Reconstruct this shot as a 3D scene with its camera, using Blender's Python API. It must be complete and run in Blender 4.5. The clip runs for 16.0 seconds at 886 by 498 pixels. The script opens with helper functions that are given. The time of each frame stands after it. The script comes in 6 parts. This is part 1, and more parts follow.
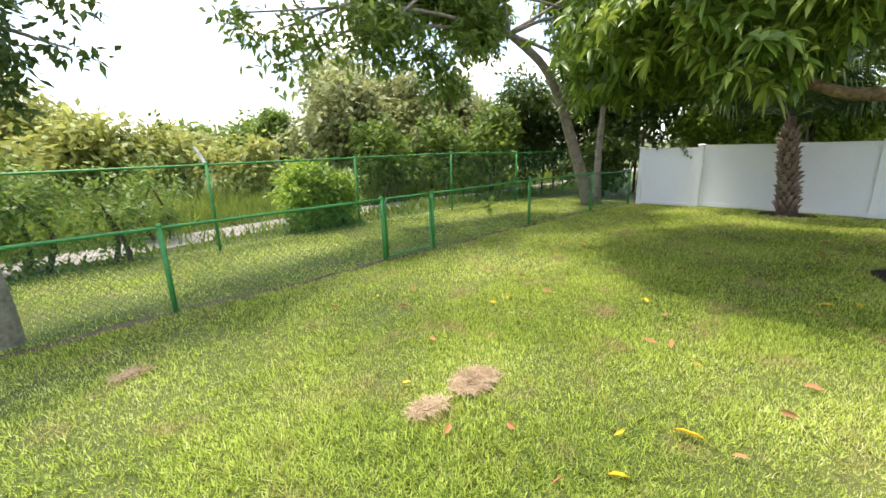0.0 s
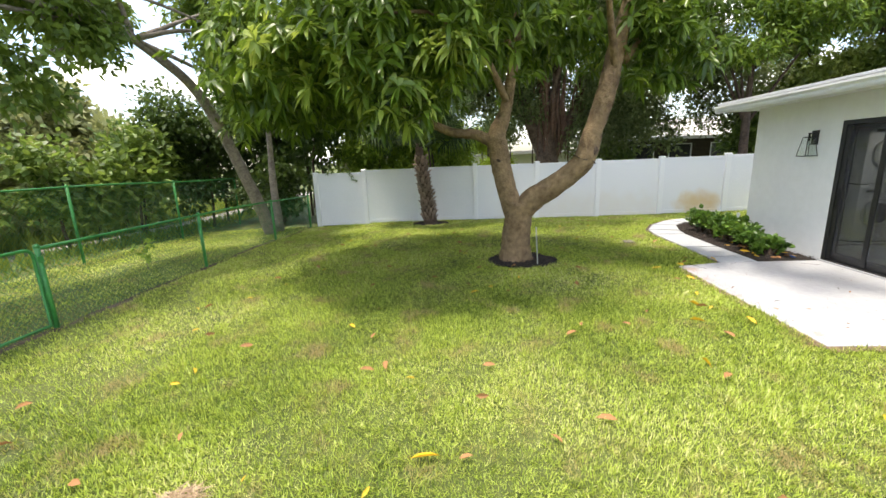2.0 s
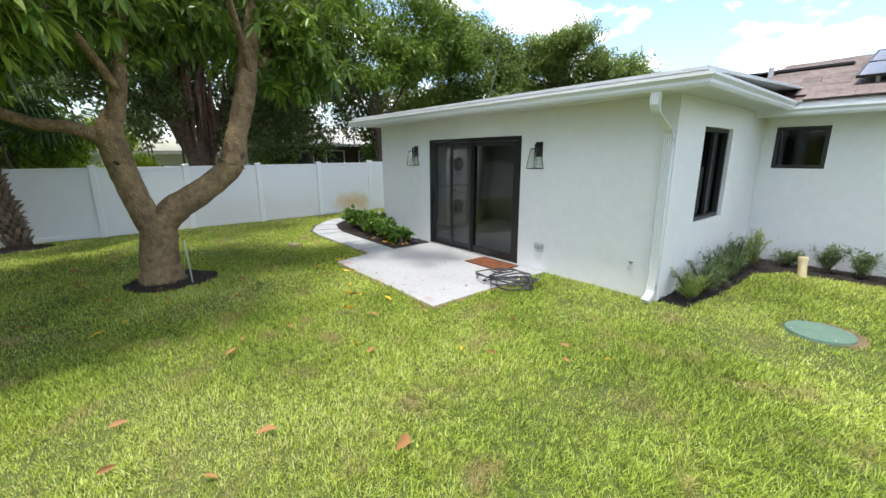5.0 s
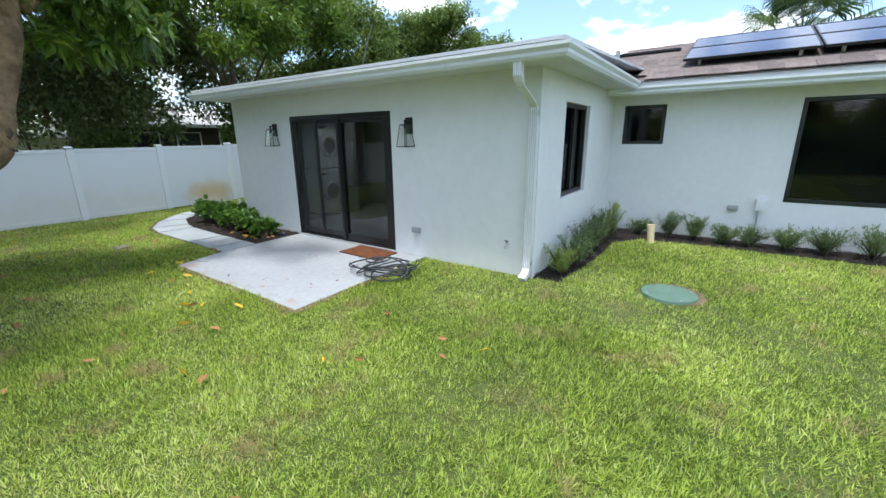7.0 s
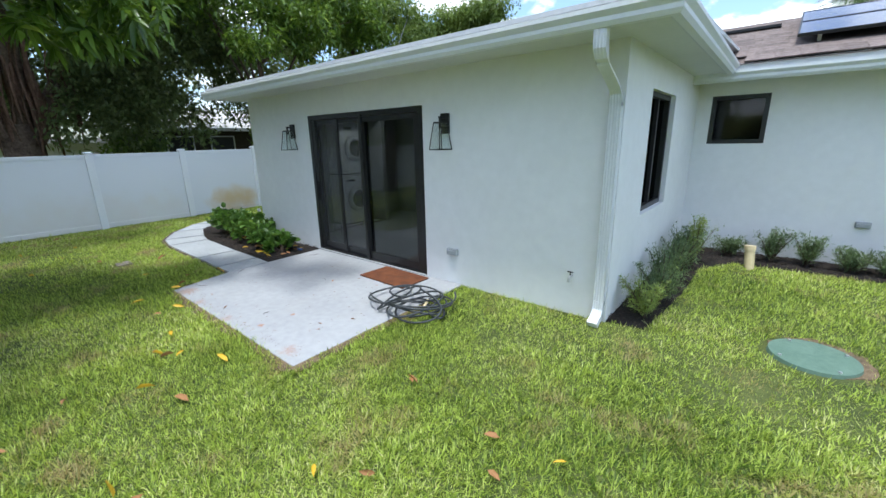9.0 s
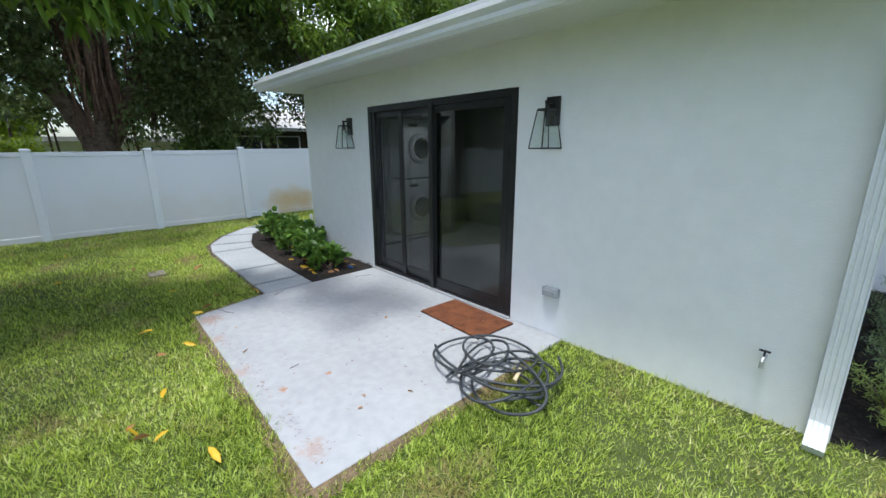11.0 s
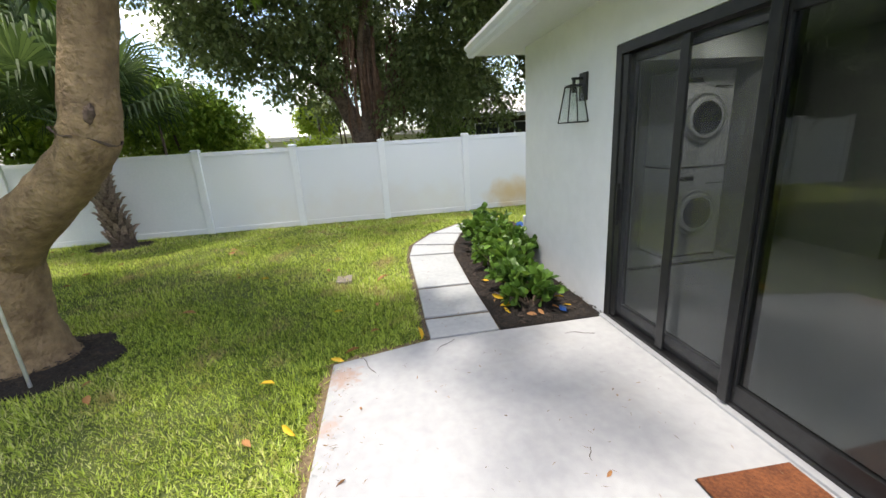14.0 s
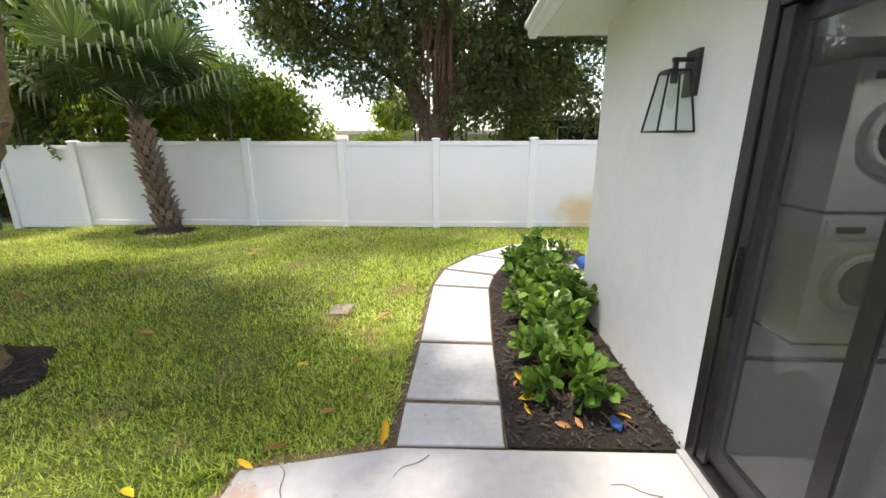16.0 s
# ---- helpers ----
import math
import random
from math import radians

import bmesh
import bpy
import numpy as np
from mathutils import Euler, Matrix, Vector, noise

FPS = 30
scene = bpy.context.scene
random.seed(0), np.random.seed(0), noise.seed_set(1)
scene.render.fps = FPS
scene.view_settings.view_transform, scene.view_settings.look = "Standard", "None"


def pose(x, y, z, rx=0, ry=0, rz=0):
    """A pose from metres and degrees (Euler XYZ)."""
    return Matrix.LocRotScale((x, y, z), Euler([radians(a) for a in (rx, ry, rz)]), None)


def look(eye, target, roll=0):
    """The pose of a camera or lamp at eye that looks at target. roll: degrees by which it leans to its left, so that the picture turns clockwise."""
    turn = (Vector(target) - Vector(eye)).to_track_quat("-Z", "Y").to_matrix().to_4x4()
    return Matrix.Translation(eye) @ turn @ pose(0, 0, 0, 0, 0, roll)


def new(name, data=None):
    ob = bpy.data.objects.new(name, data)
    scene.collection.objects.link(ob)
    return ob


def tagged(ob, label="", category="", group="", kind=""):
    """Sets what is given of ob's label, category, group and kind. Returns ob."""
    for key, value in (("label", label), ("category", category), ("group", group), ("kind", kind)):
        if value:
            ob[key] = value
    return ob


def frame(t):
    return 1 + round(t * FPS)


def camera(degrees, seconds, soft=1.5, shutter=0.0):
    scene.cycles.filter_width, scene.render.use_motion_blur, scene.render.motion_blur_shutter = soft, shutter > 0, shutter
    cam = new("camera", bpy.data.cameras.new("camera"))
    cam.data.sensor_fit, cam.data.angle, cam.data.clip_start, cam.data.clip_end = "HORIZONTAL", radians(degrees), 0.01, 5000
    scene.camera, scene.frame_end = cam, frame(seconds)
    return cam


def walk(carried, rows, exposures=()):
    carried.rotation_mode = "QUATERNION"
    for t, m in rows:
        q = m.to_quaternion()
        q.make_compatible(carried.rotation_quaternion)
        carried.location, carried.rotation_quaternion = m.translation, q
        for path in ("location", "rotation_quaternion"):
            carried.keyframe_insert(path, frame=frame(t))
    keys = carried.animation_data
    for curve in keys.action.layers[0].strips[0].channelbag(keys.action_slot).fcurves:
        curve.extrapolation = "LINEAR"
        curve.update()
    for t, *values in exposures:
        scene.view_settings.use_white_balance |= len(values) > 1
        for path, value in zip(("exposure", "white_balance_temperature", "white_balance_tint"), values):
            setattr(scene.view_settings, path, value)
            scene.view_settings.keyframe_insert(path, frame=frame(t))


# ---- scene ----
cam = camera(95.7, 16.0)
PATH = [
    (0, (0.199, -0.214, 1.695), (1.494, 1.227, 1.199), -1.7),
    (0.5, (0.369, -0.239, 1.726), (1.98, 0.851, 1.262), -1.7),
    (1, (0.444, -0.132, 1.733), (2.252, 0.604, 1.294), -2.1),
    (1.5, (0.501, -0.008, 1.737), (2.405, 0.423, 1.305), -2.5),
    (2, (0.522, 0.009, 1.752), (2.468, 0.16, 1.317), -2.2),
    (2.5, (0.539, -0.001, 1.753), (2.487, -0.085, 1.311), -1.9),
    (3, (0.565, 0.002, 1.756), (2.49, -0.312, 1.311), -1.4),
    (3.5, (0.568, -0.035, 1.745), (2.438, -0.588, 1.301), -1.0),
    (4, (0.534, -0.107, 1.751), (2.314, -0.906, 1.31), -0.6),
    (4.5, (0.501, -0.192, 1.752), (2.151, -1.233, 1.312), -0.3),
    (5, (0.442, -0.274, 1.782), (1.938, -1.521, 1.329), -0.2),
    (5.2, (0.426, -0.327, 1.789), (1.86, -1.642, 1.326), -0.3),
    (7.3, (0.678, -0.921, 1.69), (1.767, -2.511, 1.155), -0.6),
    (7.5, (0.744, -0.981, 1.687), (1.849, -2.559, 1.152), -0.9),
    (8, (0.929, -1.182, 1.679), (2.092, -2.722, 1.152), -1.5),
    (8.5, (1.135, -1.466, 1.68), (2.355, -2.966, 1.17), -1.7),
    (8.7, (1.212, -1.573, 1.691), (2.434, -3.069, 1.174), -1.4),
    (11, (2.436, -2.514, 1.612), (3.868, -3.818, 1.114), -0.3),
    (11.5, (2.712, -2.722, 1.59), (4.279, -3.867, 1.108), -0.3),
    (12, (2.926, -2.997, 1.593), (4.635, -3.915, 1.108), -1.0),
    (12.5, (3.174, -3.17, 1.566), (4.944, -3.959, 1.075), -0.8),
    (13, (3.5, -3.283, 1.591), (5.322, -3.948, 1.102), -0.9),
    (13.5, (3.82, -3.429, 1.533), (5.725, -3.801, 1.052), -2.8),
    (14, (4.111, -3.615, 1.52), (6.018, -3.904, 0.991), -3.5),
    (14.5, (4.379, -3.811, 1.453), (6.214, -4.367, 0.886), -1.6),
    (15, (4.715, -3.969, 1.501), (6.524, -4.638, 0.97), -0.0),
    (15.5, (4.994, -4.154, 1.526), (6.893, -4.526, 1.022), -0.7),
    (16, (5.227, -4.23, 1.543), (7.157, -4.149, 1.023), 0.0),
]
walk(cam, [(t, look(eye, target, roll)) for t, eye, target, roll in PATH],
     [(0.0, 1.42, 6900, 11), (3.0, 1.36, 7000, 12), (5.0, 1.02, 6450, 9), (7.5, 0.78, 5800, 6), (8.7, 0.76, 5750, 6), (11.0, 0.74, 5900, 8), (12.5, 0.90, 6300, 10), (13.5, 1.22, 6750, 11), (14.5, 1.38, 6850, 12), (16.0, 1.64, 7200, 13)])

# ---- world, sun ----
SUN_TO = Vector((-0.05, 0.24, 0.97)).normalized()
world = bpy.data.worlds.new("world")
scene.world = world
world.use_nodes = True
wn, wl = world.node_tree.nodes, world.node_tree.links
wn.clear()
w_out = wn.new("ShaderNodeOutputWorld")
w_bg = wn.new("ShaderNodeBackground")
w_sky = wn.new("ShaderNodeTexSky")
w_sky.sky_type = 'NISHITA'
w_sky.sun_disc = False
w_sky.sun_elevation = math.asin(SUN_TO.z)
w_sky.sun_rotation = math.atan2(SUN_TO.x, SUN_TO.y)
w_sky.dust_density = 2.0
w_co = wn.new("ShaderNodeTexCoord")
w_map = wn.new("ShaderNodeMapping")
w_map.inputs["Scale"].default_value = (1.0, 1.0, 2.2)
w_map.inputs["Location"].default_value = (0.3, 1.7, 0.4)
w_noise = wn.new("ShaderNodeTexNoise")
w_noise.inputs["Scale"].default_value = 5.2
w_noise.inputs["Detail"].default_value = 9.0
w_noise.inputs["Roughness"].default_value = 0.55
w_ramp = wn.new("ShaderNodeValToRGB")
w_ramp.color_ramp.elements[0].position = 0.51
w_ramp.color_ramp.elements[1].position = 0.575
w_tone = wn.new("ShaderNodeValToRGB")
w_tone.color_ramp.elements[0].color = (3.2, 3.4, 3.75, 1)
w_tone.color_ramp.elements[0].position = 0.50
w_tone.color_ramp.elements[1].color = (10.4, 10.3, 10.2, 1)
w_tone.color_ramp.elements[1].position = 0.66
w_mix = wn.new("ShaderNodeMix")
w_mix.data_type = 'RGBA'
wl.new(w_co.outputs["Generated"], w_map.inputs["Vector"])
wl.new(w_map.outputs["Vector"], w_noise.inputs["Vector"])
wl.new(w_noise.outputs["Fac"], w_ramp.inputs["Fac"])
wl.new(w_noise.outputs["Fac"], w_tone.inputs["Fac"])
wl.new(w_ramp.outputs["Color"], w_mix.inputs[0])
wl.new(w_sky.outputs["Color"], w_mix.inputs[6])
wl.new(w_tone.outputs["Color"], w_mix.inputs[7])
wl.new(w_mix.outputs[2], w_bg.inputs["Color"])
w_bg.inputs["Strength"].default_value = 0.18
wl.new(w_bg.outputs["Background"], w_out.inputs["Surface"])

sun_data = bpy.data.lights.new("sun", 'SUN')
sun_data.energy = 2.2
sun_data.angle = radians(5.0)
sun_data.color = (1.0, 0.95, 0.86)
sun = new("sun", sun_data)
sun.matrix_world = look(SUN_TO * 60, (0, 0, 0))

# ---- materials ----
def base_nodes(name):
    m = bpy.data.materials.new(name)
    m.use_nodes = True
    n = m.node_tree.nodes
    return m, n, m.node_tree.links, n["Principled BSDF"]


def surface(name, c1, c2, scale=3.0, rough=0.8, bump=0.2, bscale=60.0, metal=0.0, c3=None, fine=25.0, bdist=0.01, per_object=0.0, spec=0.5):
    """Two-scale noise between c1 and c2, with specks of c3, and a fine relief."""
    m, n, l, p = base_nodes(name)
    co = n.new("ShaderNodeTexCoord")
    big, small, grain = n.new("ShaderNodeTexNoise"), n.new("ShaderNodeTexNoise"), n.new("ShaderNodeTexNoise")
    for node, s, d in ((big, scale, 5), (small, fine, 4), (grain, bscale, 3)):
        node.inputs["Scale"].default_value = s
        node.inputs["Detail"].default_value = d
        l.new(co.outputs["Object"], node.inputs["Vector"])
    add = n.new("ShaderNodeMath")
    add.operation = 'ADD'
    l.new(big.outputs["Fac"], add.inputs[0])
    l.new(small.outputs["Fac"], add.inputs[1])
    ramp = n.new("ShaderNodeValToRGB")
    e = ramp.color_ramp.elements
    e[0].position, e[0].color = 0.36, (*c1, 1)
    e[1].position, e[1].color = 0.64, (*c2, 1)
    if c3:
        x = e.new(0.74)
        x.color = (*c3, 1)
    half = n.new("ShaderNodeMath")
    half.operation = 'MULTIPLY'
    half.inputs[1].default_value = 0.5
    l.new(add.outputs[0], half.inputs[0])
    l.new(half.outputs[0], ramp.inputs["Fac"])
    colour = ramp.outputs["Color"]
    if per_object:
        info = n.new("ShaderNodeObjectInfo")
        hsv = n.new("ShaderNodeHueSaturation")
        rng = n.new("ShaderNodeMapRange")
        rng.inputs["To Min"].default_value, rng.inputs["To Max"].default_value = 1 - per_object, 1 + per_object
        l.new(info.outputs["Random"], rng.inputs["Value"])
        l.new(rng.outputs[0], hsv.inputs["Value"])
        l.new(colour, hsv.inputs["Color"])
        colour = hsv.outputs["Color"]
    l.new(colour, p.inputs["Base Color"])
    p.inputs["Roughness"].default_value = rough
    p.inputs["Metallic"].default_value = metal
    p.inputs["Specular IOR Level"].default_value = spec
    if bump:
        b = n.new("ShaderNodeBump")
        b.inputs["Strength"].default_value = bump
        b.inputs["Distance"].default_value = bdist
        l.new(grain.outputs["Fac"], b.inputs["Height"])
        l.new(b.outputs["Normal"], p.inputs["Normal"])
    return m


def foliage(name, dark, light, accent=None, through_part=0.35, rough=0.5, scale=0.6, own=0.55, dead=None):
    """Leaves: each its own tone, light shining through them, patches of lighter growth."""
    m, n, l, p = base_nodes(name)
    geo = n.new("ShaderNodeNewGeometry")
    co = n.new("ShaderNodeTexCoord")
    big = n.new("ShaderNodeTexNoise")
    big.inputs["Scale"].default_value = scale
    l.new(co.outputs["Object"], big.inputs["Vector"])
    mixv = n.new("ShaderNodeMath")
    mixv.operation = 'MULTIPLY_ADD'
    mixv.inputs[1].default_value = own
    l.new(geo.outputs["Random Per Island"], mixv.inputs[0])
    sub = n.new("ShaderNodeMath")
    sub.operation = 'MULTIPLY_ADD'
    sub.inputs[1].default_value = 1.1
    sub.inputs[2].default_value = -0.05 - own * 0.5
    l.new(big.outputs["Fac"], sub.inputs[0])
    l.new(sub.outputs[0], mixv.inputs[2])
    ramp = n.new("ShaderNodeValToRGB")
    e = ramp.color_ramp.elements
    e[0].position, e[0].color = 0.1, (*dark, 1)
    e[1].position, e[1].color = 0.85, (*light, 1)
    if accent:
        a = e.new(0.97)
        a.color = (*accent, 1)
    l.new(mixv.outputs[0], ramp.inputs["Fac"])
    colour = ramp.outputs["Color"]
    if dead:
        # dry blades, thicker in patches
        spots, gate, addn, mixd = n.new("ShaderNodeTexNoise"), n.new("ShaderNodeMapRange"), n.new("ShaderNodeMath"), n.new("ShaderNodeMix")
        spots.inputs["Scale"].default_value, spots.inputs["Detail"].default_value = 2.1, 6
        l.new(co.outputs["Object"], spots.inputs["Vector"])
        addn.operation = 'MULTIPLY_ADD'
        addn.inputs[1].default_value = 0.16
        other = n.new("ShaderNodeMath")
        other.operation = 'FRACT'
        times = n.new("ShaderNodeMath")
        times.operation = 'MULTIPLY'
        times.inputs[1].default_value = 37.0
        l.new(geo.outputs["Random Per Island"], times.inputs[0])
        l.new(times.outputs[0], other.inputs[0])
        l.new(other.outputs[0], addn.inputs[0])
        l.new(spots.outputs["Fac"], addn.inputs[2])
        gate.inputs["From Min"].default_value, gate.inputs["From Max"].default_value = 0.655, 0.79
        gate.inputs["To Max"].default_value = 0.85
        l.new(addn.outputs[0], gate.inputs["Value"])
        mixd.data_type = 'RGBA'
        mixd.inputs[7].default_value = (*dead, 1)
        l.new(gate.outputs[0], mixd.inputs[0])
        l.new(colour, mixd.inputs[6])
        colour = mixd.outputs[2]
    l.new(colour, p.inputs["Base Color"])
    p.inputs["Roughness"].default_value = rough
    tr = n.new("ShaderNodeBsdfTranslucent")
    hs = n.new("ShaderNodeHueSaturation")
    hs.inputs["Value"].default_value = 1.3
    hs.inputs["Hue"].default_value = 0.485
    l.new(colour, hs.inputs["Color"])
    l.new(hs.outputs["Color"], tr.inputs["Color"])
    mx = n.new("ShaderNodeMixShader")
    mx.inputs[0].default_value = through_part
    l.new(p.outputs[0], mx.inputs[1])
    l.new(tr.outputs[0], mx.inputs[2])
    l.new(mx.outputs[0], n["Material Output"].inputs["Surface"])
    return m


def glass(name, tint, base=0.045, edge=0.7):
    """Tinted clear sheet whose gloss grows towards grazing angles."""
    m, n, l, p = base_nodes(name)
    n.remove(p)
    clear, shine, facing, mx = n.new("ShaderNodeBsdfTransparent"), n.new("ShaderNodeBsdfGlossy"), n.new("ShaderNodeLayerWeight"), n.new("ShaderNodeMixShader")
    clear.inputs["Color"].default_value = (*tint, 1)
    shine.inputs["Roughness"].default_value = 0.005
    facing.inputs["Blend"].default_value = 0.5
    power, scale = n.new("ShaderNodeMath"), n.new("ShaderNodeMath")
    power.operation, scale.operation = 'POWER', 'MULTIPLY_ADD'
    power.inputs[1].default_value = 4.5
    scale.inputs[1].default_value, scale.inputs[2].default_value = edge, base
    l.new(facing.outputs["Facing"], power.inputs[0])
    l.new(power.outputs[0], scale.inputs[0])
    l.new(scale.outputs[0], mx.inputs[0])
    l.new(clear.outputs[0], mx.inputs[1])
    l.new(shine.outputs[0], mx.inputs[2])
    l.new(mx.outputs[0], n["Material Output"].inputs["Surface"])
    return m


def glow(name, colour, strength):
    m, n, l, p = base_nodes(name)
    p.inputs["Base Color"].default_value = (*colour, 1)
    p.inputs["Emission Color"].default_value = (*colour, 1)
    p.inputs["Emission Strength"].default_value = strength
    return m


def stained_vinyl(name, stain_y, stain_z, ry, rz, amount):
    """White vinyl with a rusty sprinkler stain about one spot."""
    m, n, l, p = base_nodes(name)
    geo = n.new("ShaderNodeNewGeometry")
    sep = n.new("ShaderNodeSeparateXYZ")
    l.new(geo.outputs["Position"], sep.inputs[0])
    parts = []
    for axis, centre, reach in (("Y", stain_y, ry), ("Z", stain_z, rz)):
        a = n.new("ShaderNodeMath")
        a.operation = 'SUBTRACT'
        a.inputs[1].default_value = centre
        l.new(sep.outputs[axis], a.inputs[0])
        b = n.new("ShaderNodeMath")
        b.operation = 'DIVIDE'
        b.inputs[1].default_value = reach
        l.new(a.outputs[0], b.inputs[0])
        c = n.new("ShaderNodeMath")
        c.operation = 'POWER'
        c.inputs[1].default_value = 2.0
        ab = n.new("ShaderNodeMath")
        ab.operation = 'ABSOLUTE'
        l.new(b.outputs[0], ab.inputs[0])
        l.new(ab.outputs[0], c.inputs[0])
        parts.append(c)
    s = n.new("ShaderNodeMath")
    l.new(parts[0].outputs[0], s.inputs[0])
    l.new(parts[1].outputs[0], s.inputs[1])
    noi = n.new("ShaderNodeTexNoise")
    noi.inputs["Scale"].default_value = 3.0
    noi.inputs["Detail"].default_value = 6
    l.new(geo.outputs["Position"], noi.inputs["Vector"])
    s2 = n.new("ShaderNodeMath")
    s2.operation = 'MULTIPLY_ADD'
    s2.inputs[1].default_value = 1.6
    l.new(noi.outputs["Fac"], s2.inputs[0])
    l.new(s.outputs[0], s2.inputs[2])
    mr = n.new("ShaderNodeMapRange")
    mr.interpolation_type = 'SMOOTHSTEP'
    mr.inputs["From Min"].default_value, mr.inputs["From Max"].default_value = 0.7, 2.0
    mr.inputs["To Min"].default_value, mr.inputs["To Max"].default_value = amount, 0.0
    l.new(s2.outputs[0], mr.inputs["Value"])
    mx = n.new("ShaderNodeMix")
    mx.data_type = 'RGBA'
    mx.inputs[6].default_value = (0.745, 0.757, 0.785, 1)
    mx.inputs[7].default_value = (0.62, 0.40, 0.12, 1)
    l.new(mr.outputs[0], mx.inputs[0])
    l.new(mx.outputs[2], p.inputs["Base Color"])
    p.inputs["Roughness"].default_value = 0.4
    return m


STUCCO = surface("painted_stucco", (0.745, 0.75, 0.748), (0.795, 0.80, 0.80), 0.8, 0.85, 0.35, 90, fine=9, bdist=0.006)
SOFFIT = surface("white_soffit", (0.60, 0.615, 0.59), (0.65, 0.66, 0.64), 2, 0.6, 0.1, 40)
ALU = surface("white_aluminium", (0.66, 0.68, 0.69), (0.72, 0.735, 0.745), 3, 0.35, 0.05, 30)
DRIP = surface("grey_drip_edge", (0.50, 0.52, 0.54), (0.60, 0.61, 0.62), 3, 0.5, 0.05, 30)
SHINGLE = surface("brown_shingle", (0.10, 0.075, 0.065), (0.20, 0.16, 0.145), 5, 0.95, 0.8, 120, c3=(0.27, 0.21, 0.18), per_object=0.25)
BRONZE = surface("black_bronze_frame", (0.012, 0.012, 0.013), (0.022, 0.022, 0.023), 8, 0.38, 0.08, 200)
BLACK = surface("black_metal", (0.008, 0.008, 0.009), (0.016, 0.016, 0.017), 8, 0.45, 0.1, 200)
GLASS_DOOR = glass("tinted_glass", (0.56, 0.59, 0.59), 0.07)
GLASS_DARK = glass("dark_window_glass", (0.45, 0.47, 0.48), 0.03, 0.28)
SCREEN = base_nodes("insect_screen")[0]
sn, sl = SCREEN.node_tree.nodes, SCREEN.node_tree.links
s_clear, s_mesh, s_mix, s_noise, s_ramp = sn.new("ShaderNodeBsdfTransparent"), sn.new("ShaderNodeBsdfDiffuse"), sn.new("ShaderNodeMixShader"), sn.new("ShaderNodeTexNoise"), sn.new("ShaderNodeMapRange")
s_mesh.inputs["Color"].default_value = (0.20, 0.205, 0.21, 1)
s_noise.inputs["Scale"].default_value = 3.0
s_ramp.inputs["To Min"].default_value, s_ramp.inputs["To Max"].default_value = 0.07, 0.12
sl.new(s_noise.outputs["Fac"], s_ramp.inputs["Value"])
sl.new(s_ramp.outputs[0], s_mix.inputs[0])
sl.new(s_clear.outputs[0], s_mix.inputs[1])
sl.new(s_mesh.outputs[0], s_mix.inputs[2])
sl.new(s_mix.outputs[0], sn["Material Output"].inputs["Surface"])
GLASS_LAMP = glass("lamp_glass", (0.93, 0.96, 0.95), 0.06)
CONCRETE = surface("white_concrete", (0.32, 0.325, 0.337), (0.385, 0.39, 0.40), 1.3, 0.85, 0.35, 140, c3=(0.365, 0.365, 0.37), fine=14, bdist=0.004)
def blemish(m, colour, scale, lo, hi, amount):
    """Scattered stains of one colour over a surface."""
    n, l = m.node_tree.nodes, m.node_tree.links
    p = n["Principled BSDF"]
    old = p.inputs["Base Color"].links[0].from_socket
    geo, noi, mr, mx = n.new("ShaderNodeNewGeometry"), n.new("ShaderNodeTexNoise"), n.new("ShaderNodeMapRange"), n.new("ShaderNodeMix")
    noi.inputs["Scale"].default_value, noi.inputs["Detail"].default_value, noi.inputs["Roughness"].default_value = scale, 8, 0.65
    l.new(geo.outputs["Position"], noi.inputs["Vector"])
    mr.inputs["From Min"].default_value, mr.inputs["From Max"].default_value, mr.inputs["To Max"].default_value = lo, hi, amount
    l.new(noi.outputs["Fac"], mr.inputs["Value"])
    mx.data_type = 'RGBA'
    mx.inputs[7].default_value = (*colour, 1)
    l.new(mr.outputs[0], mx.inputs[0])
    l.new(old, mx.inputs[6])
    l.new(mx.outputs[2], p.inputs["Base Color"])


blemish(CONCRETE, (0.36, 0.34, 0.31), 1.7, 0.54, 0.78, 0.4)
blemish(CONCRETE, (0.42, 0.22, 0.08), 3.1, 0.70, 0.76, 0.7)


